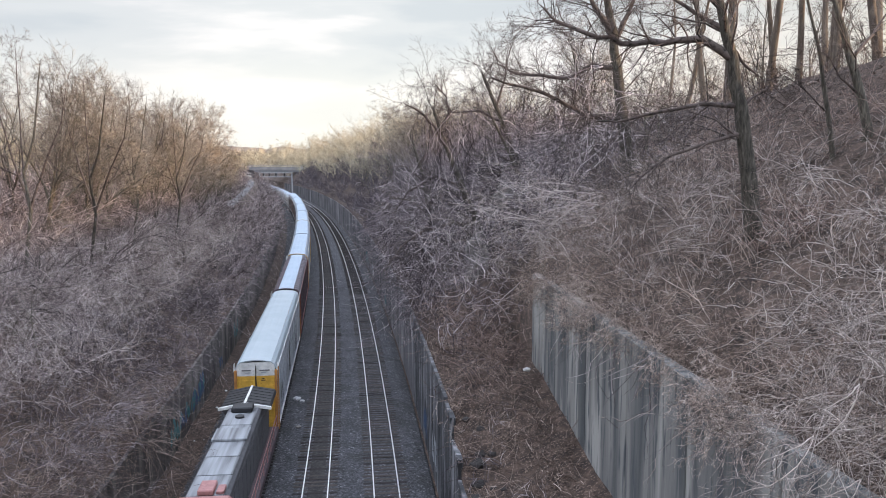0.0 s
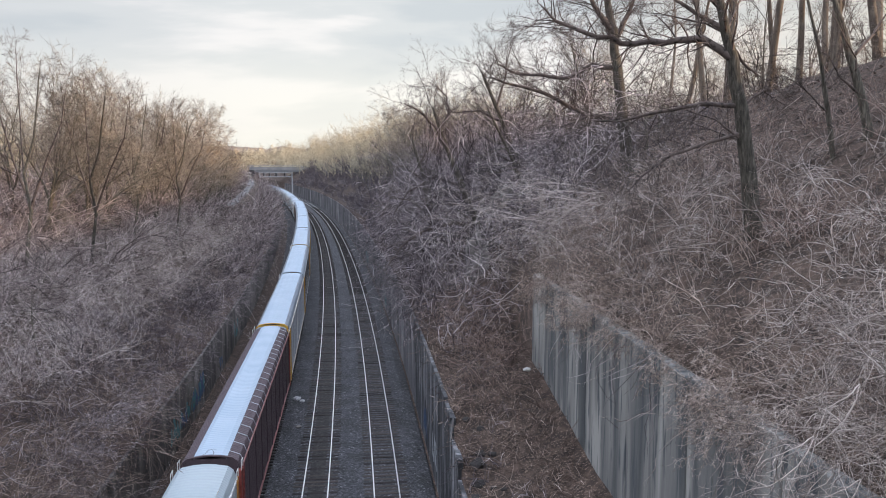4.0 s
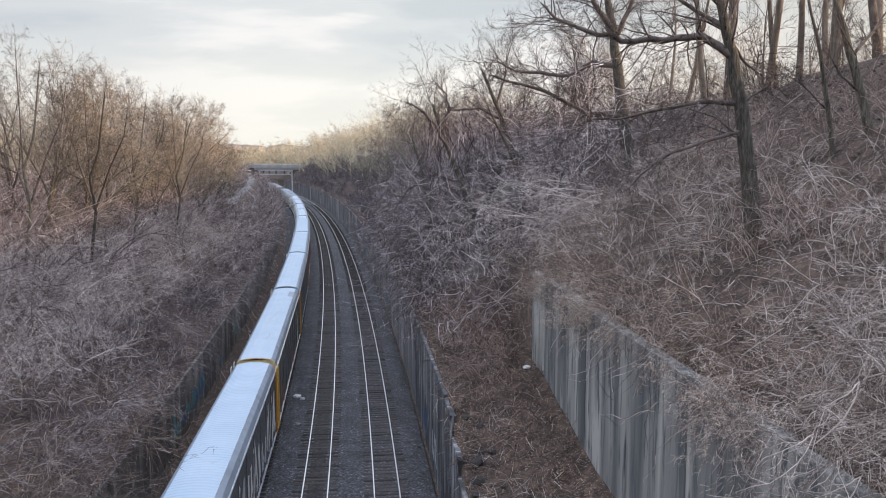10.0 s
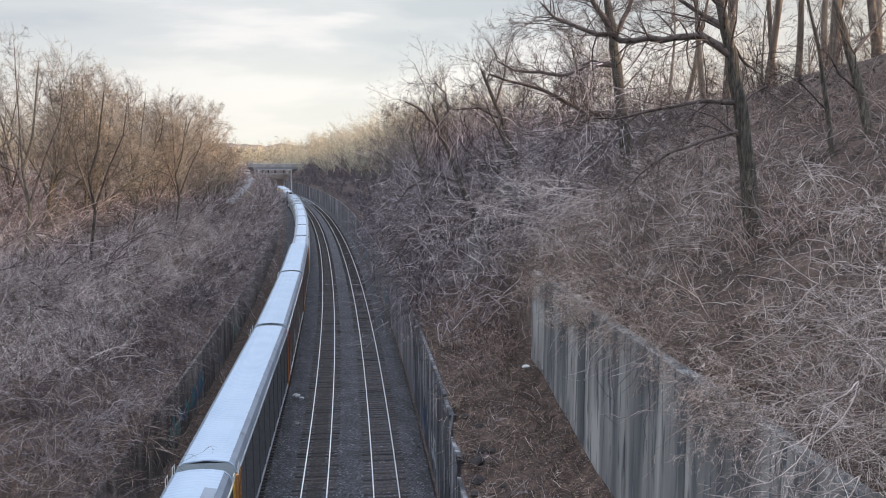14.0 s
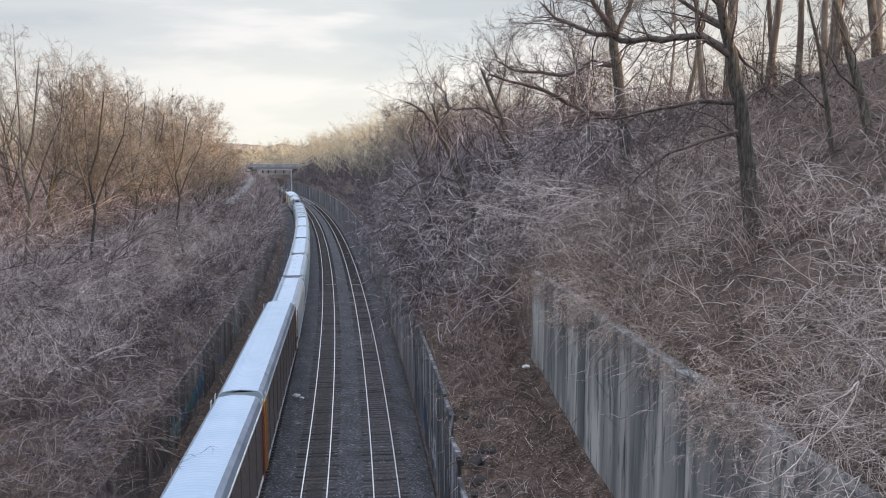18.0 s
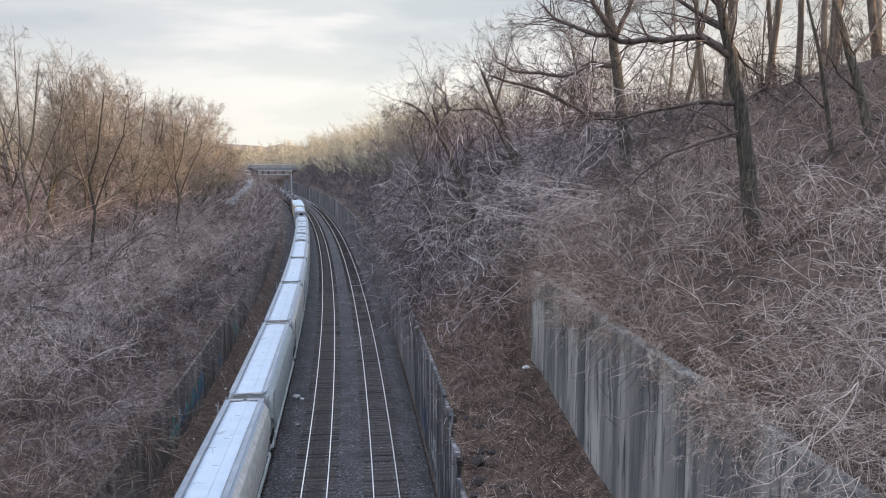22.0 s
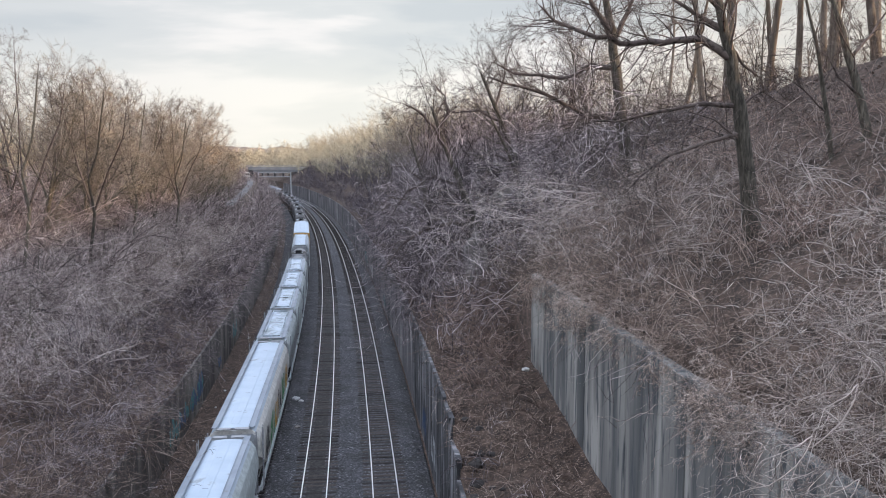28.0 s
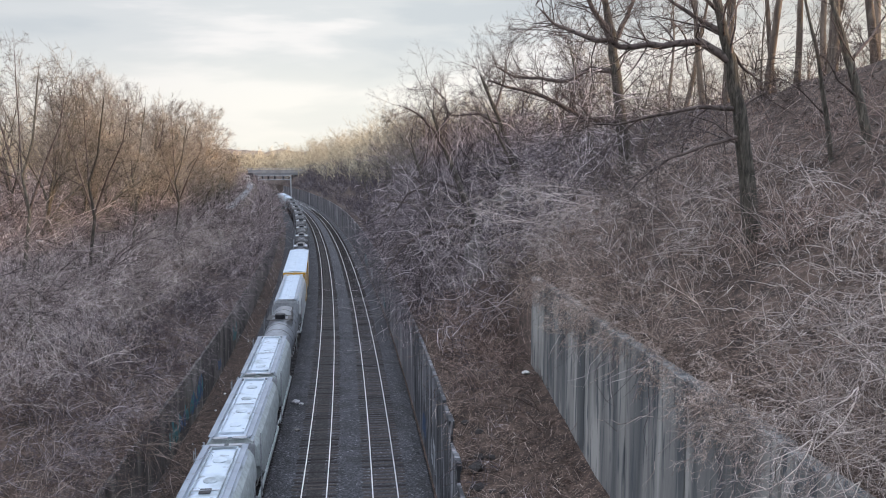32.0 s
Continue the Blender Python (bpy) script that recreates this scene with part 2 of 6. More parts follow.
# Dark mauve stems, with the shade inside dense brush put into the colour.
MAT["twig_shaded"] = material("shaded_twigs", [(0.12, (0.022, 0.017, 0.018)), (0.5, (0.125, 0.102, 0.112)), (0.74, (0.34, 0.288, 0.302)), (0.93, (0.80, 0.71, 0.70))], 0.6, 3, 0.9, island=0.75, obj=0.3)
# Distance haze and yellow backlight are put into this pale twig colour.
MAT["hazy_twig"] = material("hazed_distant_twigs", [(0.12, (0.20, 0.172, 0.14)), (0.5, (0.50, 0.435, 0.31)), (0.95, (0.74, 0.65, 0.45))], 0.05, 3, 0.95, island=0.6)
MAT["gravel_path"] = material("gravel_path", [(0.3, (0.10, 0.095, 0.095)), (0.7, (0.21, 0.205, 0.205))], 0.8, 8, 0.95, bump=0.5, bump_scale=8.0)
MAT["dim_concrete"] = material("dim_streaked_concrete", [(0.32, (0.055, 0.053, 0.058)), (0.52, (0.125, 0.120, 0.128)), (0.64, (0.22, 0.212, 0.218)), (0.74, (0.38, 0.37, 0.37))], 0.5, 8, 0.85,
                               bump=0.35, bump_scale=12.0, stretch_by=(1.3, 1.3, 0.3), obj=0.12, wander=True)
MAT["twig_brown"] = material("brown_twigs", [(0.12, (0.045, 0.031, 0.025)), (0.5, (0.29, 0.212, 0.172)), (0.74, (0.58, 0.455, 0.385)), (0.93, (0.88, 0.76, 0.68))], 0.6, 3, 0.9, island=0.75, obj=0.3)
MAT["twig_white"] = material("bleached_twigs", [(0.15, (0.10, 0.08, 0.072)), (0.5, (0.31, 0.255, 0.228)), (0.75, (0.60, 0.515, 0.47)), (0.92, (0.90, 0.81, 0.755))], 0.6, 3, 0.85, island=0.7, obj=0.2)
MAT["twig_umber"] = material("umber_twigs", [(0.12, (0.026, 0.017, 0.014)), (0.5, (0.115, 0.079, 0.065)), (0.76, (0.28, 0.205, 0.172)), (0.95, (0.66, 0.54, 0.47))], 0.6, 3, 0.9, island=0.75, obj=0.3)
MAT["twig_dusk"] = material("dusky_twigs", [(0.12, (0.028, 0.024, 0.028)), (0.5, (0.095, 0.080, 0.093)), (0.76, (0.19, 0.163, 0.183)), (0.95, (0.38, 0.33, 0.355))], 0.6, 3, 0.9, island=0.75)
# Orange evening sunlight is painted into these twigs as amber.
MAT["twig_sunlit"] = material("sun_tinted_twigs", [(0.12, (0.10, 0.070, 0.046)), (0.5, (0.31, 0.222, 0.145)), (0.95, (0.60, 0.45, 0.30))], 0.4, 3, 0.9, island=0.7, obj=0.2)
MAT["oily_stone"] = material("oily_ballast", [(0.35, (0.010, 0.009, 0.009)), (0.6, (0.034, 0.030, 0.028)), (0.75, (0.08, 0.075, 0.07))], 6.0, 8, 0.8, bump=0.8, bump_scale=11.0)


# ---- building helpers ----
def part(name, me, mat, parent, label=""):
    """Links a mesh, or a bmesh, as one mesh object under a thing or a part."""
    if isinstance(me, bmesh.types.BMesh):
        bm, me = me, bpy.data.meshes.new(name)
        bm.to_mesh(me)
        bm.free()
    ob = new(name, me)
    if mat and not me.materials:
        me.materials.append(mat)
    ob.parent = parent
    return tagged(ob, label)


def thing(name, label, category, group="", kind=""):
    return tagged(new(name), label, category, group, kind)


def add_box(bm, x0, x1, y0, y1, z0, z1, bevel=0.0):
    vs = [bm.verts.new((x, y, z)) for x in (x0, x1) for y in (y0, y1) for z in (z0, z1)]
    fs = [bm.faces.new([vs[i] for i in q]) for q in ((0, 1, 3, 2), (4, 6, 7, 5), (0, 4, 5, 1), (2, 3, 7, 6), (0, 2, 6, 4), (1, 5, 7, 3))]
    if bevel:
        edges = list({e for f in fs for e in f.edges})
        bmesh.ops.bevel(bm, geom=edges, offset=bevel, segments=1, affect="EDGES", profile=0.5)
    return bm


def box(x0, x1, y0, y1, z0, z1, bevel=0.0):
    return add_box(bmesh.new(), x0, x1, y0, y1, z0, z1, bevel)


def prism(bm, outline, y0, y1, caps=True):
    """An outline in x and z drawn along y."""
    a = [bm.verts.new((x, y0, z)) for x, z in outline]
    b = [bm.verts.new((x, y1, z)) for x, z in outline]
    n = len(outline)
    for i in range(n):
        j = (i + 1) % n
        bm.faces.new((a[i], a[j], b[j], b[i]))
    if caps:
        bm.faces.new(a[::-1])
        bm.faces.new(b)
    return bm


def add_rod(bm, p, q, r, n=6, r2=None, caps=True):
    p, q = Vector(p), Vector(q)
    r2 = r if r2 is None else r2
    d = (q - p).normalized()
    a = d.orthogonal().normalized()
    b = d.cross(a)
    ring = [[bm.verts.new(c + (a * math.cos(k * 2 * math.pi / n) + b * math.sin(k * 2 * math.pi / n)) * rr) for k in range(n)]
            for c, rr in ((p, r), (q, r2))]
    for k in range(n):
        j = (k + 1) % n
        bm.faces.new((ring[0][k], ring[0][j], ring[1][j], ring[1][k]))
    if caps:
        bm.faces.new(ring[0][::-1])
        bm.faces.new(ring[1])
    return bm


def rod(p, q, r, n=6):
    return add_rod(bmesh.new(), p, q, r, n)


def raw_mesh(name, verts, tris, mat):
    """A mesh straight from arrays of points and triangles."""
    verts, tris = np.asarray(verts, np.float32), np.asarray(tris, np.int32)
    me = bpy.data.meshes.new(name)
    me.vertices.add(len(verts))
    me.vertices.foreach_set("co", verts.ravel())
    me.loops.add(tris.size)
    me.loops.foreach_set("vertex_index", tris.ravel())
    me.polygons.add(len(tris))
    me.polygons.foreach_set("loop_start", np.arange(0, tris.size, 3, dtype=np.int32))
    me.polygons.foreach_set("loop_total", np.full(len(tris), 3, np.int32))
    me.update(calc_edges=True)
    me.materials.append(mat)
    return me


# ---- the plan: x across, y along the cutting, the middle track's centre line ----
def track_x(y):
    if y < 40:
        return -6.815 - 0.1036 * (y - 40)
    if y < 360:
        return -3.2652 - 0.07266 * y - 4.3843e-4 * y ** 2 + 9.5492e-7 * y ** 3 - 1.59785e-9 * y ** 4
    d = min(y, 800) - 360
    return -68.53 - 0.3153 * d - 4.2e-4 * d * d - (0.685 * (y - 800) if y > 800 else 0)


def track_slope(y):
    return (track_x(y + 0.5) - track_x(y - 0.5))


def at(u, y, z=0.0):
    """A place u metres beside the middle track."""
    return Vector((track_x(y) + u * math.hypot(1, track_slope(y)), y, z))


def heading(y):
    """Degrees by which the line has turned from +y."""
    return math.degrees(math.atan2(-track_slope(y), 1))


def step(a, b, v):
    v = min(1, max(0, (v - a) / (b - a)))
    return v * v * (3 - 2 * v)


WALL_R, WALL_L, UPPER = 7.15, -9.6, 12.3        # faces of the retaining walls
UPPER_END = 45.2                                # the tall wall stops here


def wall_r_top(y):
    return 6.4 - 2.25 * (1 - step(34.5, 43.0, y)) - 0.95 * step(70, 140, y) - 0.8 * step(190, 330, y)


def wall_l_top(y):
    return 3.6 - 0.9 * step(150, 300, y)


def ridge_z(y):
    return 24.6 - 1.4 * step(35, 60, y) - 6.0 * step(150, 420, y)


def path_u(y):
    """A gravel path along the left bank, far off."""
    return -19.6 + 2.2 * step(200, 330, y)


def path_z(y):
    return 8.4 + 1.0 * step(200, 330, y)


def ground_z(u, y):
    lump = 0.55 * noise.noise((u * 0.13, y * 0.13, 0.3)) + 0.25 * noise.noise((u * 0.5, y * 0.5, 2.3))
    if WALL_L - 0.05 <= u <= WALL_R + 0.05:
        return -0.42 + 0.08 * lump
    if u > WALL_R:
        rt = wall_r_top(y) - 0.04
        far = step(UPPER_END - 1, UPPER_END + 14, y)
        base = 6.4 + 1.4 * step(30, 46, y)
        if u < UPPER + 0.05:
            k = (u - WALL_R) / (UPPER - WALL_R)
            near_z = rt + (base - rt) * k
        else:
            k = min(1, (u - UPPER) / (28 - UPPER))
            near_z = 12.8 + (ridge_z(y) - 12.8) * (k ** 0.9)
        k = min(1, (u - WALL_R) / (28 - WALL_R))
        far_z = rt + (ridge_z(y) - rt) * k ** 0.95
        z = near_z * (1 - far) + far_z * far
        if u > 28:
            z = ridge_z(y) - min(5, (u - 28) * 0.06)
        damp = min(1, (u - WALL_R) / 2)
        return z + lump * damp
    lt = wall_l_top(y) - 0.04
    v = WALL_L - u
    top = 13.5 - 2.5 * step(120, 330, y)
    z = lt + (top - lt) * min(1, v / 22) ** 0.9 + (min(2.0, (v - 22) * 0.05) if v > 22 else 0)
    z += lump * min(1, v / 2)
    near = step(150, 185, y) * (1 - step(385, 410, y)) * (1 - step(2.2, 5.0, abs(u - path_u(y))))
    return z + (path_z(y) - z) * near


# ---- the ground, one sheet to the horizon ----
def build_ground():
    us = [-3000, -1200, -500, -250, -160, -110, -80, -60, -50] + list(np.arange(-45, WALL_L - 0.6, 1.2)) + [WALL_L - 0.35, WALL_L - 0.2, WALL_L - 0.04] \
        + list(np.arange(-9, 7.05, 2.0)) + [WALL_R + 0.04, WALL_R + 0.2, WALL_R + 0.35, 8.2, 9.0, 10.0, 11.0, 11.9, UPPER + 0.04, UPPER + 0.45, UPPER + 0.6] \
        + list(np.arange(13.3, 34, 1.2)) + [36, 40, 46, 55, 70, 95, 130, 180, 300, 600, 1400, 3000]
    ys = [-600, -200, -80, -40] + list(np.arange(-20, 130, 1.5)) + list(np.arange(130, 330, 4.0)) + list(np.arange(330, 700, 12.0)) + [760, 900, 1200, 1800, 3000]
    vs = []
    for y in ys:
        for u in us:
            p = at(u, y)
            z = ground_z(u, y)
            z = min(z, 14.0) if abs(u) > 180 else z
            z = z + (min(z, 8.0) - z) * step(440, 520, y)
            vs.append((p.x, p.y, z))
    n = len(us)
    tris = []
    for j in range(len(ys) - 1):
        for i in range(n - 1):
            a = j * n + i
            tris += [(a, a + 1, a + n + 1), (a, a + n + 1, a + n)]
    ob = new("ground", raw_mesh("ground", vs, tris, MAT["litter"]))
    ob.data.polygons.foreach_set("use_smooth", [True] * len(ob.data.polygons))
    tagged(ob, "brown leaf-littered earth of a wooded railway cutting", "ground", kind="structure")


build_ground()


def sweep(name, outline, ys, u0, mat):
    """An outline of (u, z) drawn along the line at the offset u0."""
    vs, fs, n = [], [], len(outline)
    for y in ys:
        vs += [at(u0 + u, y, z) for u, z in outline]
    for j in range(len(ys) - 1):
        for i in range(n):
            a, b = j * n + i, j * n + (i + 1) % n
            fs.append((a, b, b + n, a + n))
    fs += [tuple(range(n))[::-1], tuple(len(vs) - n + i for i in range(n))]
    me = bpy.data.meshes.new(name)
    me.from_pydata(vs, [], fs)
    me.materials.append(mat)
    return me


LINE = [-420, -330, -250, -180, -130] + list(np.arange(-90, 330, 3.0)) + list(np.arange(330, 790, 10.0))
bed = new("ballast_bed", sweep("ballast_bed", [(-8.2, -0.6), (-7.8, -0.36), (-6.3, -0.100), (6.3, -0.100), (6.9, -0.27), (7.14, -0.6)], LINE, 0, MAT["ballast"]))
tagged(bed, "dark grey crushed-stone ballast under three railway tracks", "ballast", kind="structure")


def build_track(name, u0, label):
    t = thing(name, label, "railway track", "tracks in the cutting", "structure")
    for side in (-0.727, 0.727):
        part("rail", sweep("rail", [(-0.036, 0.0), (-0.036, -0.04), (0.036, -0.04), (0.036, 0.0), (0.024, 0.012), (-0.024, 0.012)], LINE, u0 + side, MAT["rail"]), None, t)
        part("rail_web", sweep("rail_web", [(-0.012, -0.04), (-0.012, -0.13), (-0.07, -0.15), (-0.07, -0.165), (0.07, -0.165), (0.07, -0.15), (0.012, -0.13), (0.012, -0.04)],
                               LINE, u0 + side, MAT["rail_web"]), None, t)
    return t


TRACK_L = -4.18
track_mid = build_track("track_middle", 0.0, "main railway track with worn bright rails on dark wooden ties")
stain = new("oil_stain", sweep("oil_stain", [(-0.55, -0.13), (-0.42, -0.084), (0.42, -0.084), (0.55, -0.13)], LINE, 0.0, MAT["oily_stone"]))
tagged(stain, "dark oily ballast between the rails of the middle track", "ballast", kind="structure")
track_right = build_track("track_right", 4.12, "railway track with bright rails beside the concrete wall")
track_left = build_track("track_left", TRACK_L, "railway track on which the freight train runs")


# ---- retaining walls ----
def panel_mesh(name, length, height, thick, face, mat, groove=0.03):
    """One concrete panel: length along y, its face at x = 0 looking towards -x (face -1) or +x (face 1)."""
    bm = bmesh.new()
    x0, x1 = (0, thick) if face < 0 else (-thick, 0)
    add_box(bm, x0, x1, groove, length - groove, -0.8, height, 0.03)
    me = bpy.data.meshes.new(name)
    bm.to_mesh(me)
    bm.free()
    me.materials.append(mat)
    return me


def build_wall(name, u, y0, y1, length, top, base, thick, face, mats, label, cap):
    w = thing(name, label, "retaining wall", kind="structure")
    y, k = y0, 0
    while y + length <= y1 + 0.01:
        ym = y + length / 2
        h = top(ym)
        mat = mats(ym)
        p = part("panel", panel_mesh("panel", length, h - base, thick, face, mat), None, w)
        p.matrix_basis = Matrix.Translation(at(u, y, base)) @ pose(0, 0, 0, 0, 0, heading(ym))
        if cap:
            c = part("coping", box(-0.12 if face < 0 else -thick - 0.05, thick + 0.05 if face < 0 else 0.12, 0.01, length - 0.01, 0, 0.22, 0.03), MAT["old_wall"], w)
            c.matrix_basis = Matrix.Translation(at(u, y, h + 0.004)) @ pose(0, 0, 0, 0, 0, heading(ym))
        if name == "wall_right" and y > 88 and k % 2 == 0:
            for dy in (0.0,):
                q = part("pilaster", box(-0.07, 0.02, -0.14, 0.14, -0.3, h - base + 0.12, 0.02), mat, w)
                q.matrix_basis = Matrix.Translation(at(u, y + dy, base)) @ pose(0, 0, 0, 0, 0, heading(ym))
        y += length
        k += 1
    return w


build_wall("wall_right", WALL_R, 4, 418, 3.0, wall_r_top, -0.5, 0.28, -1, lambda y: MAT["wet_concrete"] if y < 64 else MAT["dim_concrete"],
           "streaked concrete retaining wall beside the tracks", False)
build_wall("wall_left", WALL_L, 4, 320, 6.0, wall_l_top, -0.5, 0.28, 1, lambda y: MAT["old_wall"], "stained low concrete retaining wall below brush", False)
build_wall("wall_upper", UPPER, -8.8, 45.3, 5.4, lambda y: 12.85 + 0.05 * math.sin(y * 1.9), 4.2, 0.7, -1, lambda y: MAT["concrete"],
           "tall streaked grey concrete retaining wall on the bank", False)


# ---- the freight train: cars face -y, rail top at z = 0 ----
for name, colour, rough in (("white_paint", (0.50, 0.53, 0.55), 0.5), ("grey_paint", (0.34, 0.36, 0.38), 0.55), ("dark_side", (0.105, 0.105, 0.112), 0.6),
                            ("brown_side", (0.15, 0.125, 0.115), 0.65), ("maroon", (0.082, 0.058, 0.066), 0.6), ("yellow", (0.62, 0.36, 0.055), 0.55),
                            ("rust_orange", (0.42, 0.19, 0.055), 0.75), ("red_paint", (0.26, 0.06, 0.05), 0.55), ("cream", (0.74, 0.69, 0.60), 0.5),
                            ("black", (0.020, 0.020, 0.023), 0.55), ("under", (0.035, 0.030, 0.028), 0.8), ("tank_grey", (0.20, 0.215, 0.235), 0.45),
                            ("tank_black", (0.018, 0.018, 0.021), 0.5), ("hopper_grey", (0.42, 0.47, 0.475), 0.55), ("hopper_beige", (0.56, 0.555, 0.53), 0.55),
                            ("pink_red", (0.36, 0.17, 0.16), 0.55), ("walkway_metal", (0.30, 0.31, 0.33), 0.5),
                            ("silver_side", (0.44, 0.46, 0.50), 0.5), ("signal_metal", (0.42, 0.44, 0.46), 0.5), ("teal", (0.04, 0.17, 0.185), 0.7),
                            ("blue", (0.035, 0.075, 0.16), 0.7), ("green_paint", (0.10, 0.30, 0.14), 0.7), ("bone", (0.66, 0.66, 0.64), 0.6), ("tan_paint", (0.50, 0.38, 0.20), 0.6)):
    MAT[name] = plain(name, colour, rough)
MAT["loco_roof"] = material("sooty_roof", [(0.36, (0.075, 0.077, 0.082)), (0.47, (0.20, 0.208, 0.22)), (0.62, (0.31, 0.325, 0.345))], 1.1, 7, 0.55, stretch_by=(1.9, 0.10, 1.0), fine=((0.06, 0.06, 0.06), 3.0, 0.62, 0.75))
MAT["roof"] = material("frosted_roof", [(0.30, (0.285, 0.37, 0.46)), (0.62, (0.34, 0.42, 0.505))], 0.35, 6, 0.42, fine=((0.27, 0.30, 0.33), 1.6, 0.68, 0.80), obj=0.1)
MAT["roof_dull"] = material("dull_roof", [(0.30, (0.30, 0.355, 0.38)), (0.62, (0.35, 0.40, 0.425))], 0.35, 6, 0.5, fine=((0.36, 0.38, 0.40), 1.6, 0.66, 0.80), obj=0.1)
MAT["edge_dull"] = material("roof_edge", [(0.30, (0.175, 0.205, 0.245)), (0.62, (0.25, 0.285, 0.33))], 0.5, 6, 0.5, fine=((0.17, 0.18, 0.19), 1.8, 0.62, 0.78), obj=0.1)
MAT["frost"] = material("frosted_hopper_roof", [(0.32, (0.37, 0.445, 0.525)), (0.70, (0.43, 0.505, 0.585))], 0.8, 7, 0.55, fine=((0.27, 0.30, 0.33), 1.6, 0.64, 0.76), obj=0.1)
MAT["patchy"] = material("patchy_frost", [(0.38, (0.23, 0.265, 0.28)), (0.46, (0.36, 0.415, 0.455)), (0.56, (0.46, 0.525, 0.595))], 0.7, 8, 0.6, obj=0.25, fine=((0.23, 0.25, 0.265), 1.5, 0.62, 0.70), wander=True)
MAT["tank_top"] = material("frosted_tank", [(0.35, (0.22, 0.235, 0.25)), (0.65, (0.46, 0.49, 0.53))], 0.7, 6, 0.5, obj=0.2)

CACHE = {}


def shared(key, mat, build):
    """One mesh for alike parts of the same paint."""
    k = (key, mat.name)
    if k not in CACHE:
        me = bpy.data.meshes.new(key)
        bm = build()
        bmesh.ops.recalc_face_normals(bm, faces=bm.faces[:])
        bm.to_mesh(me)
        bm.free()
        me.materials.append(mat)
        CACHE[k] = me
    return CACHE[k]


def fit_part(name, key, mat, parent, build, x=0.0, y=0.0, z=0.0, rz=0.0, label=""):
    ob = part(name, shared(key, mat, build), None, parent, label)
    ob.matrix_basis = pose(x, y, z, 0, 0, rz)
    return ob


def smooth(bm):
    for f in bm.faces:
        f.smooth = True
    return bm


def bogie_frame():
    bm = bmesh.new()
    for s in (-1, 1):
        x = s * 1.0
        add_box(bm, x - 0.09, x + 0.09, -1.25, 1.25, 0.52, 0.72, 0.03)
        add_box(bm, x - 0.10, x + 0.10, -0.38, 0.38, 0.26, 0.53, 0.03)
        for e in (-0.88, 0.88):
            add_box(bm, x - 0.12, x + 0.12, e - 0.19, e + 0.19, 0.33, 0.60, 0.03)
        add_rod(bm, (x, -0.2, 0.36), (x, -0.2, 0.62), 0.06, 8)
        add_rod(bm, (x, 0.2, 0.36), (x, 0.2, 0.62), 0.06, 8)
    add_box(bm, -1.0, 1.0, -0.22, 0.22, 0.50, 0.78, 0.03)
    return bm


def wheel_shape():
    bm = bmesh.new()
    for s in (-0.75, 0.75):
        add_rod(bm, (s - 0.07, 0, 0), (s + 0.07, 0, 0), 0.455, 20)
        add_rod(bm, (s * 0.93 - 0.02, 0, 0), (s * 0.93 + 0.02, 0, 0), 0.485, 20)
    add_rod(bm, (-0.85, 0, 0), (0.85, 0, 0), 0.08, 8)
    return bm


def running_gear(car, half, height=1.0):
    for s in (-1, 1):
        b = fit_part("bogie", "bogie", MAT["under"], car, bogie_frame, y=s * half)
        for e in (-0.88, 0.88):
            fit_part("wheelset", "wheelset", MAT["rail_web"], b, wheel_shape, y=e, z=0.467)


def coupler_shape():
    bm = box(-0.14, 0.14, -0.55, 0.25, 0.72, 0.98, 0.04)
    add_box(bm, -0.2, 0.12, -0.78, -0.5, 0.68, 1.02, 0.06)
    return bm


def couplers(car, end):
    for s in (-1, 1):
        fit_part("coupler", "coupler", MAT["under"], car, coupler_shape, y=s * end, rz=0 if s < 0 else 180)


def ladder_shape(w, z0, z1, n):
    bm = bmesh.new()
    for x in (-w / 2, w / 2):
        add_rod(bm, (x, 0, z0), (x, 0, z1), 0.025, 5)
    for k in range(n):
        z = z0 + (k + 0.5) * (z1 - z0) / n
        add_rod(bm, (-w / 2, 0, z), (w / 2, 0, z), 0.018, 5)
    return bm


def strip_roof(profile, half, ribs, depth):
    """A roof sheet with a transverse rib every so often; profile of (x, z)."""
    bm = bmesh.new()
    ys = []
    for k in range(ribs):
        a = -half + 2 * half * k / ribs
        w = 2 * half / ribs
        ys += [(a + w * 0.10, 0), (a + w * 0.40, 0), (a + w * 0.55, depth), (a + w * 0.80, depth)]
    rows = [[bm.verts.new((x, y, z + dz)) for x, z in profile] for y, dz in ys]
    low = [[bm.verts.new((x, y, z - 0.05)) for x, z in profile] for y, dz in (ys[0], ys[-1])]
    for a, b in zip(rows, rows[1:]):
        for i in range(len(profile) - 1):
            bm.faces.new((a[i], a[i + 1], b[i + 1], b[i]))
    for top, bot in ((rows[0], low[0]), (rows[-1], low[1])):
        for i in range(len(profile) - 1):
            bm.faces.new((top[i], bot[i], bot[i + 1], top[i + 1]))
    return bm


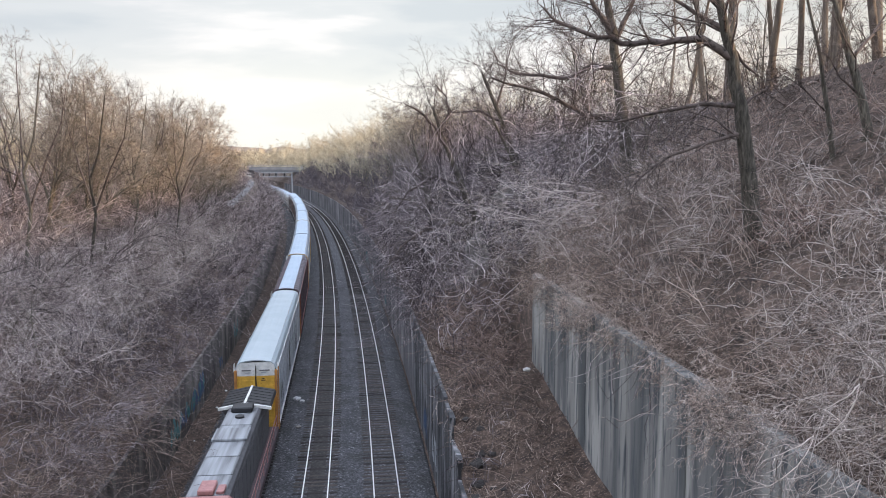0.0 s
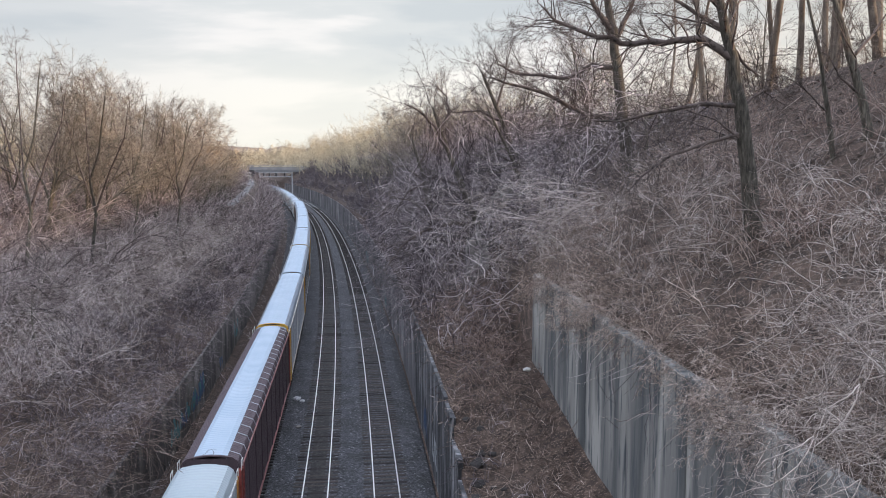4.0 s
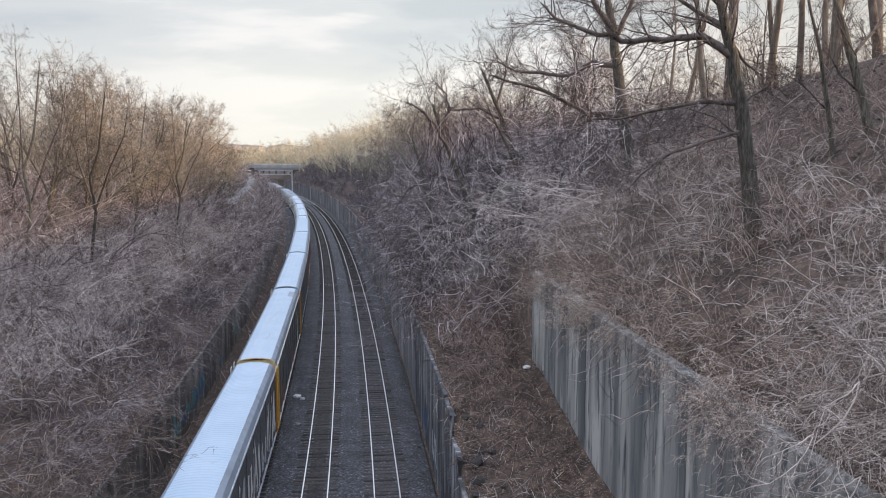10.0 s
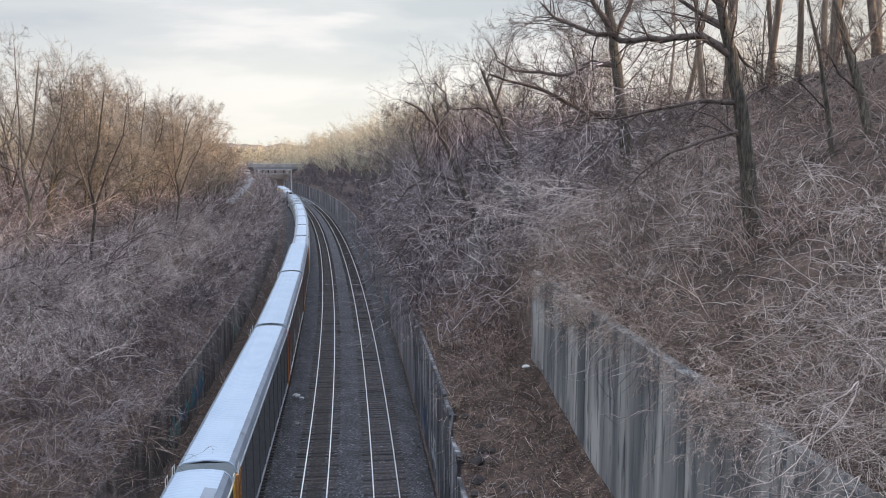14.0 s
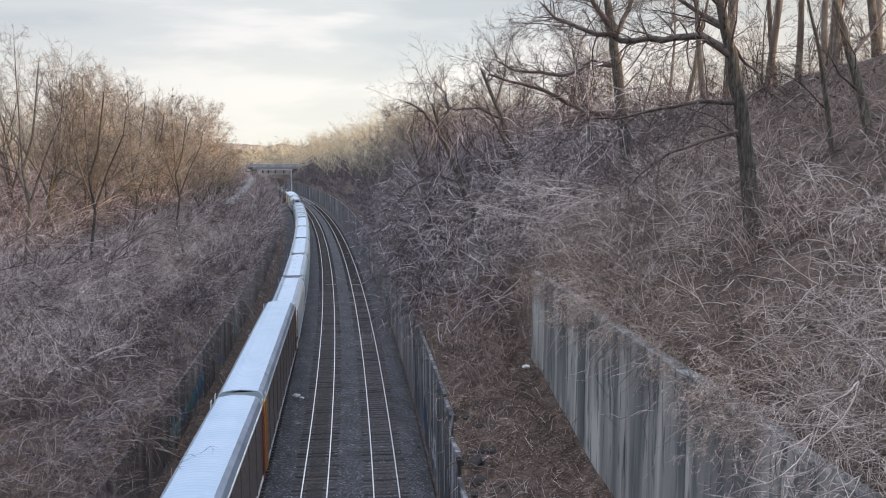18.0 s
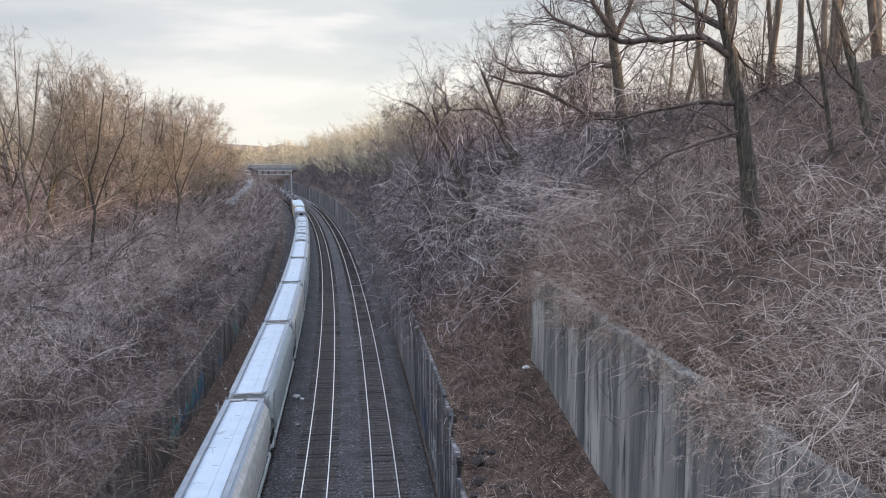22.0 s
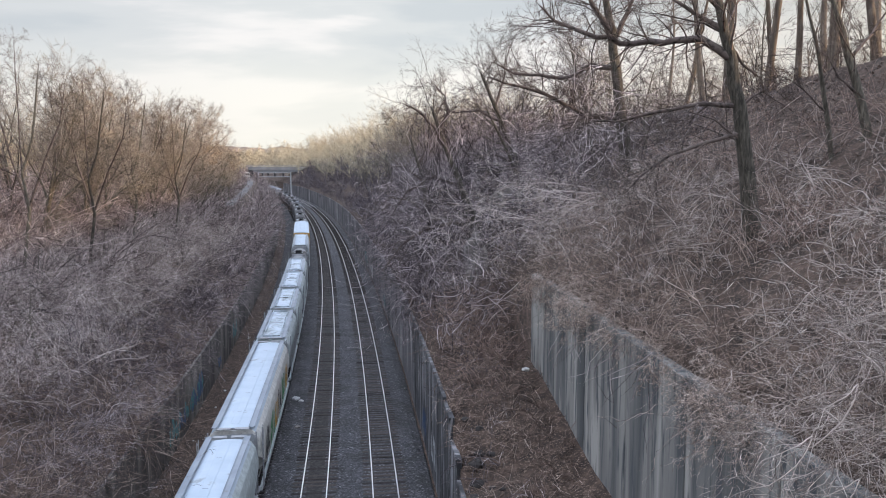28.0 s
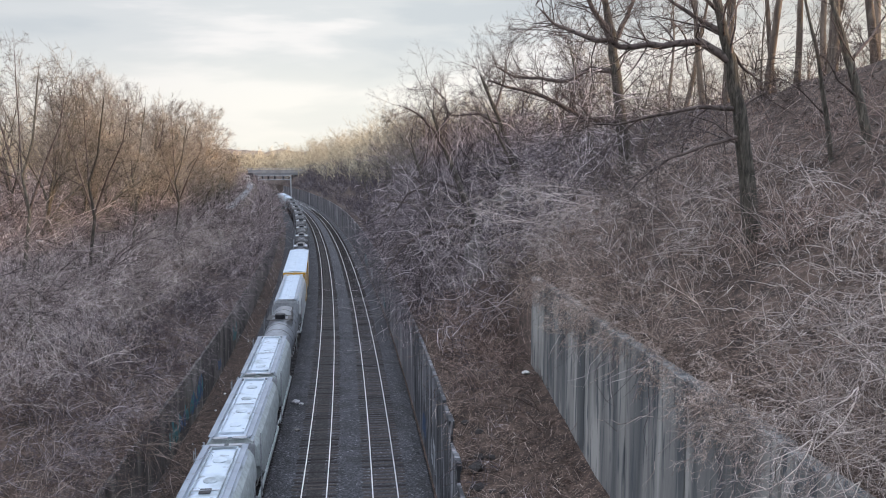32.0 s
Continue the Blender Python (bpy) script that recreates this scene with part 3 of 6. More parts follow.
def graffiti_blob(seed, w, h):
    """A sprayed lettering-like patch: a few fat bent strokes in one plane (y across, z up)."""
    def build():
        rng = random.Random(seed)
        bm = bmesh.new()
        n = max(3, int(w / 0.55))
        for k in range(n):
            y = (k + 0.5) / n * w + rng.uniform(-0.1, 0.1)
            z = rng.uniform(0.0, 0.2) * h
            t = rng.uniform(0.15, 0.25)
            pts = [(y, z)]
            for s in range(4):
                y += rng.uniform(-0.34, 0.34)
                z = min(h, max(0, z + rng.uniform(0.05, 0.42) * h * (1 if s < 3 else -1)))
                pts.append((y, z))
            off = 0.006 + 0.0015 * k
            rim = []
            for i, (a, b) in enumerate(pts):
                (p, q), (c, d) = pts[max(0, i - 1)], pts[min(len(pts) - 1, i + 1)]
                L = math.hypot(c - p, d - q) or 1
                ny, nz = -(d - q) / L * t, (c - p) / L * t
                rim.append((bm.verts.new((off, a + ny, b + nz)), bm.verts.new((off, a - ny, b - nz))))
            for (p, q), (c, d) in zip(rim, rim[1:]):
                bm.faces.new((p, q, d, c))
        return bm
    return build


def autorack(label, roof, side, edge, chord, end, corner, tag_side=None, ribs=True, header="white_paint", flat=1.08):
    car = thing("autorack", label, "freight car", "cars of the freight train")
    H = 14.12
    fit_part("underframe", "ar_frame", MAT["under"], car, lambda: add_box(box(-1.35, 1.35, -H, H, 0.95, 1.18, 0.03), -0.5, 0.5, -9, 9, 0.62, 0.95, 0.03))
    fit_part("roof", "ar_roof%.2f" % flat, MAT[roof], car, lambda: strip_roof([(-flat, 5.74), (-0.55, 5.83), (0, 5.86), (0.55, 5.83), (flat, 5.74)], H, 96, 0.012))
    for s in (-1, 1):
        prof = [(s * (flat + 0.01), 5.735), (s * 1.31, 5.55), (s * 1.44, 5.22)]
        fit_part("roof_edge", "ar_edge%d%.2f" % (s, flat), MAT[edge], car, lambda: strip_roof(prof[::-s], H, 130 if ribs else 26, 0.022))
        fit_part("top_chord", "ar_chord", MAT[chord], car, lambda: box(-0.05, 0.05, -H, H, 5.10, 5.21, 0.015), x=s * 1.44)
        fit_part("sill", "ar_sill", MAT[chord], car, lambda: box(-0.05, 0.05, -H, H, 1.0, 1.20, 0.015), x=s * 1.43)
        for k in range(11):
            fit_part("side_post", "ar_post", MAT[side], car, lambda: box(-0.045, 0.045, -0.06, 0.06, 1.2, 5.10, 0.01), x=s * 1.43, y=-H + 0.1 + k * (2 * H - 0.2) / 10)
        for k in range(10):
            def screen():
                bm = bmesh.new()
                outline = []
                for i in range(10):
                    y0 = -1.27 + i * 0.254
                    outline += [(0.012, y0), (0.012, y0 + 0.09), (0.034, y0 + 0.12), (0.034, y0 + 0.22)]
                ring = [(x, y) for x, y in outline] + [(-0.02, 1.27), (-0.02, -1.27)]
                lo = [bm.verts.new((x, y, 1.22)) for x, y in ring]
                hi = [bm.verts.new((x, y, 5.09)) for x, y in ring]
                for i in range(len(ring)):
                    j = (i + 1) % len(ring)
                    bm.faces.new((lo[i], lo[j], hi[j], hi[i]))
                bm.faces.new(lo[::-1])
                bm.faces.new(hi)
                return bm
            pan = fit_part("side_screen", "ar_screen", MAT[side], car, screen, x=s * 1.395, y=-H + 0.1 + (k + 0.5) * (2 * H - 0.2) / 10, rz=0 if s > 0 else 180)
            if tag_side and s > 0 and (k * 7 + len(label)) % 10 < tag_side[1]:
                cols = tag_side[0]
                fit_part("graffiti", "tagging%d" % (k % 5), MAT[cols[k % len(cols)]], pan, graffiti_blob(k % 5 + 11, 2.3, 2.0 if k % 2 else 3.0), x=0.038, y=-1.15, z=1.4, label="sprayed lettering-like shapes")
    for s in (-1, 1):
        rz = 0 if s < 0 else 180
        for x in (-0.69, 0.69):
            fit_part("end_door", "ar_door", MAT[end], car, lambda: add_box(box(-0.67, 0.67, -0.05, 0.05, 1.05, 4.78, 0.015), -0.55, 0.55, -0.075, -0.045, 1.3, 4.5, 0.012), x=x, y=s * (H - 0.02), rz=rz)
        fit_part("end_header", "ar_head", MAT[header if s < 0 else roof], car, lambda: prism(bmesh.new(), [(-1.34, 4.80), (1.34, 4.80), (1.36, 5.18), (1.26, 5.52), (1.03, 5.70), (-1.03, 5.70), (-1.26, 5.52), (-1.36, 5.18)], -0.05, 0.05), y=s * (H - 0.02), rz=rz)
        for x in (-1.40, 1.40):
            fit_part("corner_post", "ar_corner", MAT[corner], car, lambda: box(-0.09, 0.09, -0.16, 0.16, 1.0, 5.2, 0.02), x=x, y=s * (H + 0.05))
        fit_part("ladder", "ar_ladder", MAT[corner], car, lambda: ladder_shape(0.42, 1.1, 5.3, 12), x=1.53, y=s * (H - 0.30), rz=90)
        fit_part("roof_lip", "ar_lip", MAT[header if s < 0 and header in ("yellow", "tan_paint", "maroon") else roof], car, lambda: prism(bmesh.new(), [(-1.44, 5.24), (-1.30, 5.58), (-1.06, 5.755), (-0.5, 5.848), (0, 5.878), (0.5, 5.848), (1.06, 5.755), (1.30, 5.58), (1.44, 5.24), (1.38, 5.24), (1.26, 5.54), (1.03, 5.71), (0, 5.83), (-1.03, 5.71), (-1.26, 5.54), (-1.38, 5.24)], -0.07, 0.06), y=s * (H - 0.04), rz=rz)
        for x in (-1.5, 1.5):
            fit_part("grab_loop", "ar_loop", MAT["bone"], car, lambda: add_rod(add_rod(add_rod(bmesh.new(), (0, -0.2, 5.15), (0, -0.2, 5.6), 0.022, 5), (0, 0.2, 5.15), (0, 0.2, 5.6), 0.022, 5), (0, -0.2, 5.6), (0, 0.2, 5.6), 0.022, 5), x=x, y=s * (H - 0.1))
        fit_part("latch", "ar_latch", MAT["under"], car, lambda: box(-0.035, 0.035, -0.13, -0.06, 1.2, 5.5, 0.01), y=s * (H - 0.02), rz=rz)
    running_gear(car, 9.9)
    couplers(car, H)
    return car


def hopper_shell(half, profile, slope):
    """A covered hopper's body: a cross-section drawn along the car, with sloping end sheets below."""
    def build():
        bm = bmesh.new()
        full = profile + [(-x, z) for x, z in profile[::-1] if x > 0.001]
        ys = [-half, -half + slope, half - slope, half]
        rows = []
        for k, y in enumerate(ys):
            lift = k in (0, 3)
            row = []
            for x, z in full:
                zz = max(z, 3.0) if lift else z
                row.append(bm.verts.new((x, y, zz)))
            rows.append(row)
        n = len(full)
        for a, b in zip(rows, rows[1:]):
            for i in range(n):
                j = (i + 1) % n
                try:
                    bm.faces.new((a[i], a[j], b[j], b[i]))
                except ValueError:
                    pass
        bm.faces.new(rows[0][::-1])
        bm.faces.new(rows[-1])
        bmesh.ops.remove_doubles(bm, verts=bm.verts[:], dist=0.001)
        return bm
    return build


HOPPER = [(1.10, 1.25), (1.56, 1.75), (1.60, 2.6), (1.58, 3.4), (1.47, 4.02), (1.24, 4.36), (1.02, 4.50)]


def covered_hopper(label, half, body, roof, bays, kind, tags=None, marks=True):
    car = thing("covered_hopper", label, "freight car", "cars of the freight train")
    key = "%s%.1f" % (kind, half)
    fit_part("body", "ch_body" + key, MAT[body], car, hopper_shell(half, HOPPER, min(2.6, half * 0.4)))
    roof_prof = [(-1.27, 4.37), (-1.03, 4.525), (-0.6, 4.60), (0, 4.63), (0.6, 4.60), (1.03, 4.525), (1.27, 4.37)]
    fit_part("roof", "ch_roof" + key, MAT[roof], car, lambda: strip_roof(roof_prof, half - 0.02, int(half * 1.6), 0.012))
    for s in (-1, 1):
        def board():
            bm = bmesh.new()
            n = int(half * 2)
            add_box(bm, -0.02, 0.02, -half, half, 4.69, 4.72)
            add_box(bm, 0.28, 0.32, -half, half, 4.67, 4.70)
            add_box(bm, 0.02, 0.28, -half, half, 4.675, 4.69)
            for k in range(n // 3):
                y = -half + (k + 0.5) * 6 * half / n
                add_box(bm, 0.12, 0.16, y - 0.02, y + 0.02, 4.5, 4.68)
            return bm
        fit_part("running_board", "ch_board" + key, MAT["edge_dull"], car, board, x=s * 0.90, rz=0 if s > 0 else 180)
        fit_part("side_sill", "ch_sill" + key, MAT["hopper_grey"], car, lambda: box(-0.07, 0.07, -half, half, 1.05, 1.28, 0.02), x=s * 1.50)
        fit_part("end_sheet", "ch_end" + key, MAT["grey_paint"], car, lambda: prism(bmesh.new(), [(-1.38, 3.02), (1.38, 3.02), (1.36, 4.0), (1.12, 4.30), (-1.12, 4.30), (-1.36, 4.0)], -0.03, 0.03), y=s * (half + 0.03))
        fit_part("end_platform", "ch_plat", MAT["walkway_metal"], car, lambda: add_box(add_box(box(-1.45, 1.45, -0.45, 0.35, 1.12, 1.22, 0.02), -1.40, -1.32, -0.4, -0.32, 1.2, 4.55), 1.32, 1.40, -0.4, -0.32, 1.2, 4.55), y=s * (half + 0.05), rz=0 if s < 0 else 180)
        fit_part("roof_step", "ch_step", MAT["walkway_metal"], car, lambda: add_box(box(-0.95, -0.12, -0.22, 0.1, 4.62, 4.66, 0.008), 0.12, 0.95, -0.22, 0.1, 4.62, 4.66, 0.008), y=s * half, rz=0 if s < 0 else 180)
        fit_part("ladder", "ch_ladder", MAT["walkway_metal"], car, lambda: ladder_shape(0.42, 1.1, 4.6, 10), x=-s * 1.63, y=s * (half - 0.4), rz=90)
        fit_part("stub_frame", "ch_stub", MAT["under"], car, lambda: box(-0.3, 0.3, -2.4, 0.3, 0.75, 1.15, 0.03), y=s * half, rz=180 if s > 0 else 0)
        for x in (-0.9, 0.9):
            fit_part("slope_strut", "ch_strut", MAT["grey_paint"], car, lambda: rod((0, 0, 1.2), (0, 0, 3.1), 0.05, 6), x=x, y=s * (half - 0.15))
    if marks:
        for s in (-1, 1):
            bm_key = "ch_marks"

            def bars():
                bm = box(0.35, 0.62, -0.004, 0.004, 3.86, 3.95)
                return add_box(bm, 0.35, 0.92, -0.004, 0.004, 3.68, 3.78)
            fit_part("stencil_bars", bm_key, MAT["black"], car, bars, y=s * (half + 0.067), rz=0 if s < 0 else 180, label="dark stencilled bars")
    for k in range(bays):
        y = -half + (k + 0.5) * 2 * half / bays

        def bay():
            bm = bmesh.new()
            w = half / bays
            a = [bm.verts.new(p) for p in ((-1.1, -w, 1.26), (1.1, -w, 1.26), (1.1, w, 1.26), (-1.1, w, 1.26))]
            b = [bm.verts.new(p) for p in ((-0.45, -0.4, 0.42), (0.45, -0.4, 0.42), (0.45, 0.4, 0.42), (-0.45, 0.4, 0.42))]
            for i in range(4):
                j = (i + 1) % 4
                bm.faces.new((a[i], a[j], b[j], b[i]))
            bm.faces.new(b)
            return bm
        if abs(y) < half - 2.0:
            fit_part("discharge_bay", "ch_bay%s%d" % (key, bays), MAT["grey_paint"], car, bay, y=y)
    if kind == "trough":
        fit_part("hatch_cover", "ch_trough" + key, MAT[roof], car, lambda: box(-0.26, 0.26, -half + 0.8, half - 0.8, 4.60, 4.645, 0.02))
        for k in range(5):
            fit_part("hatch_latch", "ch_latch", MAT["edge_dull"], car, lambda: box(-0.16, 0.12, -0.012, 0.012, 4.64, 4.655), y=(k - 2) * half / 2.8)
    else:
        fit_part("roof_frame", "ch_frame" + key, MAT[roof], car, lambda: add_box(add_box(add_box(box(-0.72, 0.72, -half + 0.5, -half + 0.58, 4.64, 4.76), -0.72, 0.72, half - 0.58, half - 0.5, 4.64, 4.76), -0.72, -0.66, -half + 0.5, half - 0.5, 4.66, 4.74), 0.66, 0.72, -half + 0.5, half - 0.5, 4.66, 4.74))
        for k in range(4):
            fit_part("hatch", "ch_hatch", MAT[roof], car, lambda: add_rod(add_rod(bmesh.new(), (0, 0, 4.6), (0, 0, 4.645), 0.36, 18), (0, 0, 4.645), (0, 0, 4.66), 0.38, 18, 0.30), y=(k - 1.5) * half * 0.43)
        fit_part("hatch_strap", "ch_strap", MAT["walkway_metal"], car, lambda: box(-0.62, 0.62, -0.03, 0.03, 4.66, 4.69))
    if tags:
        for k in range(6):
            fit_part("graffiti", "hop_tag%d" % k, MAT[tags[k % len(tags)]], car, graffiti_blob(30 + k, 2.2, 1.7), x=1.605, y=-half * 0.8 + k * half * 0.27, z=1.9, label="sprayed lettering-like shapes")
    running_gear(car, half - 1.6)
    couplers(car, half + 0.45)
    return car


def tank_car(label, half, shell, top, radius=1.45, centre=2.78):
    car = thing("tank_car", label, "freight car", "cars of the freight train")
    key = "%.1f%.2f" % (half, radius)

    def barrel():
        bm = bmesh.new()
        n = 28
        st = [(-half, 0.02), (-half + 0.10, 0.55), (-half + 0.32, 0.86), (-half + 0.62, 1.0), (half - 0.62, 1.0), (half - 0.32, 0.86), (half - 0.10, 0.55), (half, 0.02)]
        rows = [[bm.verts.new((radius * r * math.sin(k * 2 * math.pi / n), y, centre + radius * r * math.cos(k * 2 * math.pi / n))) for k in range(n)] for y, r in st]
        for a, b in zip(rows, rows[1:]):
            for k in range(n):
                j = (k + 1) % n
                bm.faces.new((a[k], a[j], b[j], b[k]))
        bm.faces.new(rows[0][::-1])
        bm.faces.new(rows[-1])
        return smooth(bm)
    fit_part("barrel", "tk_barrel" + key, MAT[shell], car, barrel)
    for y in (-half * 0.62, -half * 0.3, half * 0.3, half * 0.62):
        def band():
            bm = bmesh.new()
            n = 24
            for k in range(n):
                a0, a1 = k * 2 * math.pi / n, (k + 1) * 2 * math.pi / n
                q = [(radius + 0.015) * math.sin(a0), (radius + 0.015) * math.cos(a0), (radius + 0.015) * math.sin(a1), (radius + 0.015) * math.cos(a1)]
                bm.faces.new([bm.verts.new(p) for p in ((q[0], -0.12, centre + q[1]), (q[2], -0.12, centre + q[3]), (q[2], 0.12, centre + q[3]), (q[0], 0.12, centre + q[1]))])
            return bm
        fit_part("band", "tk_band" + key, MAT[top], car, band, y=y)
    topz = centre + radius

    def platform():
        bm = bmesh.new()
        loops = [[bm.verts.new((x * w, y * l, topz + z)) for x, y in ((-1, -1), (1, -1), (1, 1), (-1, 1))] for w, l, z in ((1.25, 1.15, 0.14), (0.75, 0.75, 0.14), (0.75, 0.75, 0.10), (1.25, 1.15, 0.10))]
        for a, b in zip(loops, loops[1:] + loops[:1]):
            for k in range(4):
                j = (k + 1) % 4
                bm.faces.new((a[k], a[j], b[j], b[k]))
        return bm

    def railing():
        bm = bmesh.new()
        for y in (-1.1, 0, 1.1):
            add_rod(bm, (0, y, topz - 0.55), (0, y, topz + 1.0), 0.02, 5)
        for z in (0.55, 1.0):
            add_rod(bm, (0, -1.1, topz + z), (0, 1.1, topz + z), 0.02, 5)
        return bm
    for s in (-1, 1):
        fit_part("railing", "tk_railing" + key, MAT[top], car, railing, x=s * 1.2)
    fit_part("platform", "tk_plat" + key, MAT[top], car, platform)
    fit_part("valve_housing", "tk_dome" + key, MAT["black"], car, lambda: add_rod(add_rod(bmesh.new(), (0, 0, topz - 0.1), (0, 0, topz + 0.45), 0.5, 18), (0, 0, topz + 0.45), (0, 0, topz + 0.52), 0.53, 18, 0.4))
    for s in (-1, 1):
        fit_part("ladder", "tk_ladder" + key, MAT["walkway_metal"], car, lambda: ladder_shape(0.42, 1.1, topz + 0.1, 11), x=s * (radius + 0.07), rz=90)
        fit_part("cradle", "tk_cradle" + key, MAT["under"], car, lambda: prism(bmesh.new(), [(-1.2, 1.0), (1.2, 1.0), (1.3, 1.9), (0.9, 1.65), (0, 1.36), (-0.9, 1.65), (-1.3, 1.9)], -0.35, 0.35), y=s * half * 0.72)
        fit_part("end_deck", "tk_deck", MAT["under"], car, lambda: box(-1.4, 1.4, -0.55, 0.55, 0.98, 1.08, 0.02), y=s * (half - 0.2))
        fit_part("handrail", "tk_rail" + key, MAT["walkway_metal"], car, lambda: rod((0, -half + 0.8, 2.3), (0, half - 0.8, 2.3), 0.02, 5), x=s * (radius + 0.03))
    fit_part("center_sill", "tk_sill" + key, MAT["under"], car, lambda: box(-0.3, 0.3, -half - 0.2, half + 0.2, 0.75, 1.05, 0.03))
    running_gear(car, half - 1.5)
    couplers(car, half + 0.35)
    return car


def box_car(label, half):
    car = thing("box_car", label, "freight car", "cars of the freight train")
    fit_part("body", "bx_body", MAT["cream"], car, lambda: box(-1.52, 1.52, -half, half, 1.05, 4.70, 0.03))
    fit_part("roof", "bx_roof", MAT["frost"], car, lambda: strip_roof([(-1.54, 4.71), (-0.8, 4.82), (0, 4.88), (0.8, 4.82), (1.54, 4.71)], half + 0.05, 22, 0.035))
    for s in (-1, 1):
        def end():
            bm = box(-1.50, 1.50, -0.05, 0.03, 1.0, 4.68, 0.02)
            for k in range(7):
                add_box(bm, -1.4, 1.4, -0.10, -0.04, 1.3 + k * 0.48, 1.5 + k * 0.48, 0.03)
            return bm
        fit_part("end_wall", "bx_end", MAT["yellow"], car, end, y=s * (half + 0.04), rz=0 if s < 0 else 180)
        fit_part("door", "bx_door", MAT["yellow"], car, lambda: box(-0.06, 0.06, -1.5, 1.5, 1.1, 4.5, 0.02), x=s * 1.55)
        fit_part("ladder", "bx_ladder", MAT["yellow"], car, lambda: ladder_shape(0.42, 1.1, 4.6, 10), x=-s * 1.60, y=s * (half - 0.4), rz=90)
        fit_part("sill", "bx_sill", MAT["under"], car, lambda: box(-0.06, 0.06, -half, half, 0.85, 1.06, 0.02), x=s * 1.45)
    fit_part("panel_mark", "bx_mark", MAT["white_paint"], car, lambda: box(-0.35, 0.35, -0.01, 0.01, 3.4, 4.1), x=0.8, y=-half - 0.115)
    running_gear(car, half - 2.2)
    couplers(car, half + 0.5)
    return car


def locomotive():
    car = thing("diesel_locomotive", "weathered red diesel locomotive with grey roof and black radiator wings", "locomotive")
    R = 11.0
    fit_part("frame", "lo_frame", MAT["maroon"], car, lambda: add_box(box(-1.52, 1.52, -R, R, 1.18, 1.62, 0.04), -1.2, 1.2, -3.4, 3.4, 0.45, 1.2, 0.2))
    fit_part("fuel_tank", "lo_tank", MAT["black"], car, lambda: prism(bmesh.new(), [(-1.3, 1.15), (-1.3, 0.7), (-0.9, 0.35), (0.9, 0.35), (1.3, 0.7), (1.3, 1.15)], -3.6, 3.6))
    fit_part("engine_hood", "lo_hood", MAT["dark_side"], car, lambda: prism(bmesh.new(), [(-0.98, 1.62), (0.98, 1.62), (0.98, 4.25), (0.82, 4.42), (-0.82, 4.42), (-0.98, 4.25)], -6.7, 6.5))
    for k in range(5):
        fit_part("roof_panel", "lo_roofpanel", MAT["loco_roof"], car, lambda: box(-0.84, 0.84, -1.15, 1.15, 4.425, 4.47, 0.015), y=-5.4 + k * 2.4)
    for k in range(8):
        for s in (-1, 1):
            fit_part("hood_door", "lo_door", MAT["dark_side"], car, lambda: box(-0.015, 0.015, -0.62, 0.62, 1.9, 3.9, 0.01), x=s * 0.995, y=-4.3 + k * 1.4)
    fit_part("raised_cover", "lo_cover", MAT["loco_roof"], car, lambda: box(-0.92, 0.92, -0.9, 0.9, 4.47, 4.62, 0.03), y=1.2)
    fit_part("exhaust_vent", "lo_stack", MAT["black"], car, lambda: box(-0.60, 0.60, -0.5, 0.5, 4.47, 4.78, 0.06), y=5.6)
    fit_part("vent_cap", "lo_cap", MAT["black"], car, lambda: add_rod(bmesh.new(), (0, 0, 4.47), (0, 0, 4.58), 0.26, 14), y=4.3)
    fit_part("radiator_cab", "lo_radcab", MAT["dark_side"], car, lambda: prism(bmesh.new(), [(-1.0, 1.62), (1.0, 1.62), (1.0, 3.7), (1.42, 4.25), (-1.42, 4.25), (-1.0, 3.7)], 6.5, 10.05))
    for s in (-1, 1):
        fit_part("radiator_wing", "lo_wing%d" % s, MAT["black"], car, lambda: prism(bmesh.new(), [(0.04 * s, 4.66), (1.42 * s, 4.40), (1.52 * s, 4.20), (0.04 * s, 4.25)][::s], 6.45, 10.1))
        fit_part("wing_lip", "lo_lip%d" % s, MAT["bone"], car, lambda: prism(bmesh.new(), [(0.0 * s, 4.70), (1.56 * s, 4.41), (1.56 * s, 4.24), (0.0 * s, 4.50)][::s], 6.28, 6.44))
        for k in range(6):
            fit_part("grille_bar", "lo_grille%d" % s, MAT["tank_black"], car, lambda: prism(bmesh.new(), [(0.1 * s, 4.665), (1.4 * s, 4.415), (1.4 * s, 4.44), (0.1 * s, 4.69)][::s], -0.03, 0.03), y=6.8 + k * 0.58)
    fit_part("wing_ridge", "lo_ridge", MAT["bone"], car, lambda: box(-0.07, 0.07, 6.45, 10.1, 4.64, 4.70, 0.01))
    fit_part("rear_hood", "lo_rear", MAT["maroon"], car, lambda: box(-0.9, 0.9, 9.9, 10.7, 1.62, 3.9, 0.08))
    fit_part("cab", "lo_cab", MAT["red_paint"], car, lambda: prism(bmesh.new(), [(-1.5, 1.62), (1.5, 1.62), (1.5, 3.9), (1.2, 4.42), (-1.2, 4.42), (-1.5, 3.9)], -9.5, -6.7))
    fit_part("cab_roof", "lo_cabroof", MAT["pink_red"], car, lambda: prism(bmesh.new(), [(-1.2, 4.43), (1.2, 4.43), (1.05, 4.55), (-1.05, 4.55)], -9.4, -6.8))
    fit_part("air_conditioner", "lo_ac", MAT["pink_red"], car, lambda: add_box(box(-0.35, 0.35, -0.6, 0.6, 4.47, 4.72, 0.04), 0.45, 0.80, -0.5, 0.3, 4.47, 4.62, 0.03), y=-6.0)
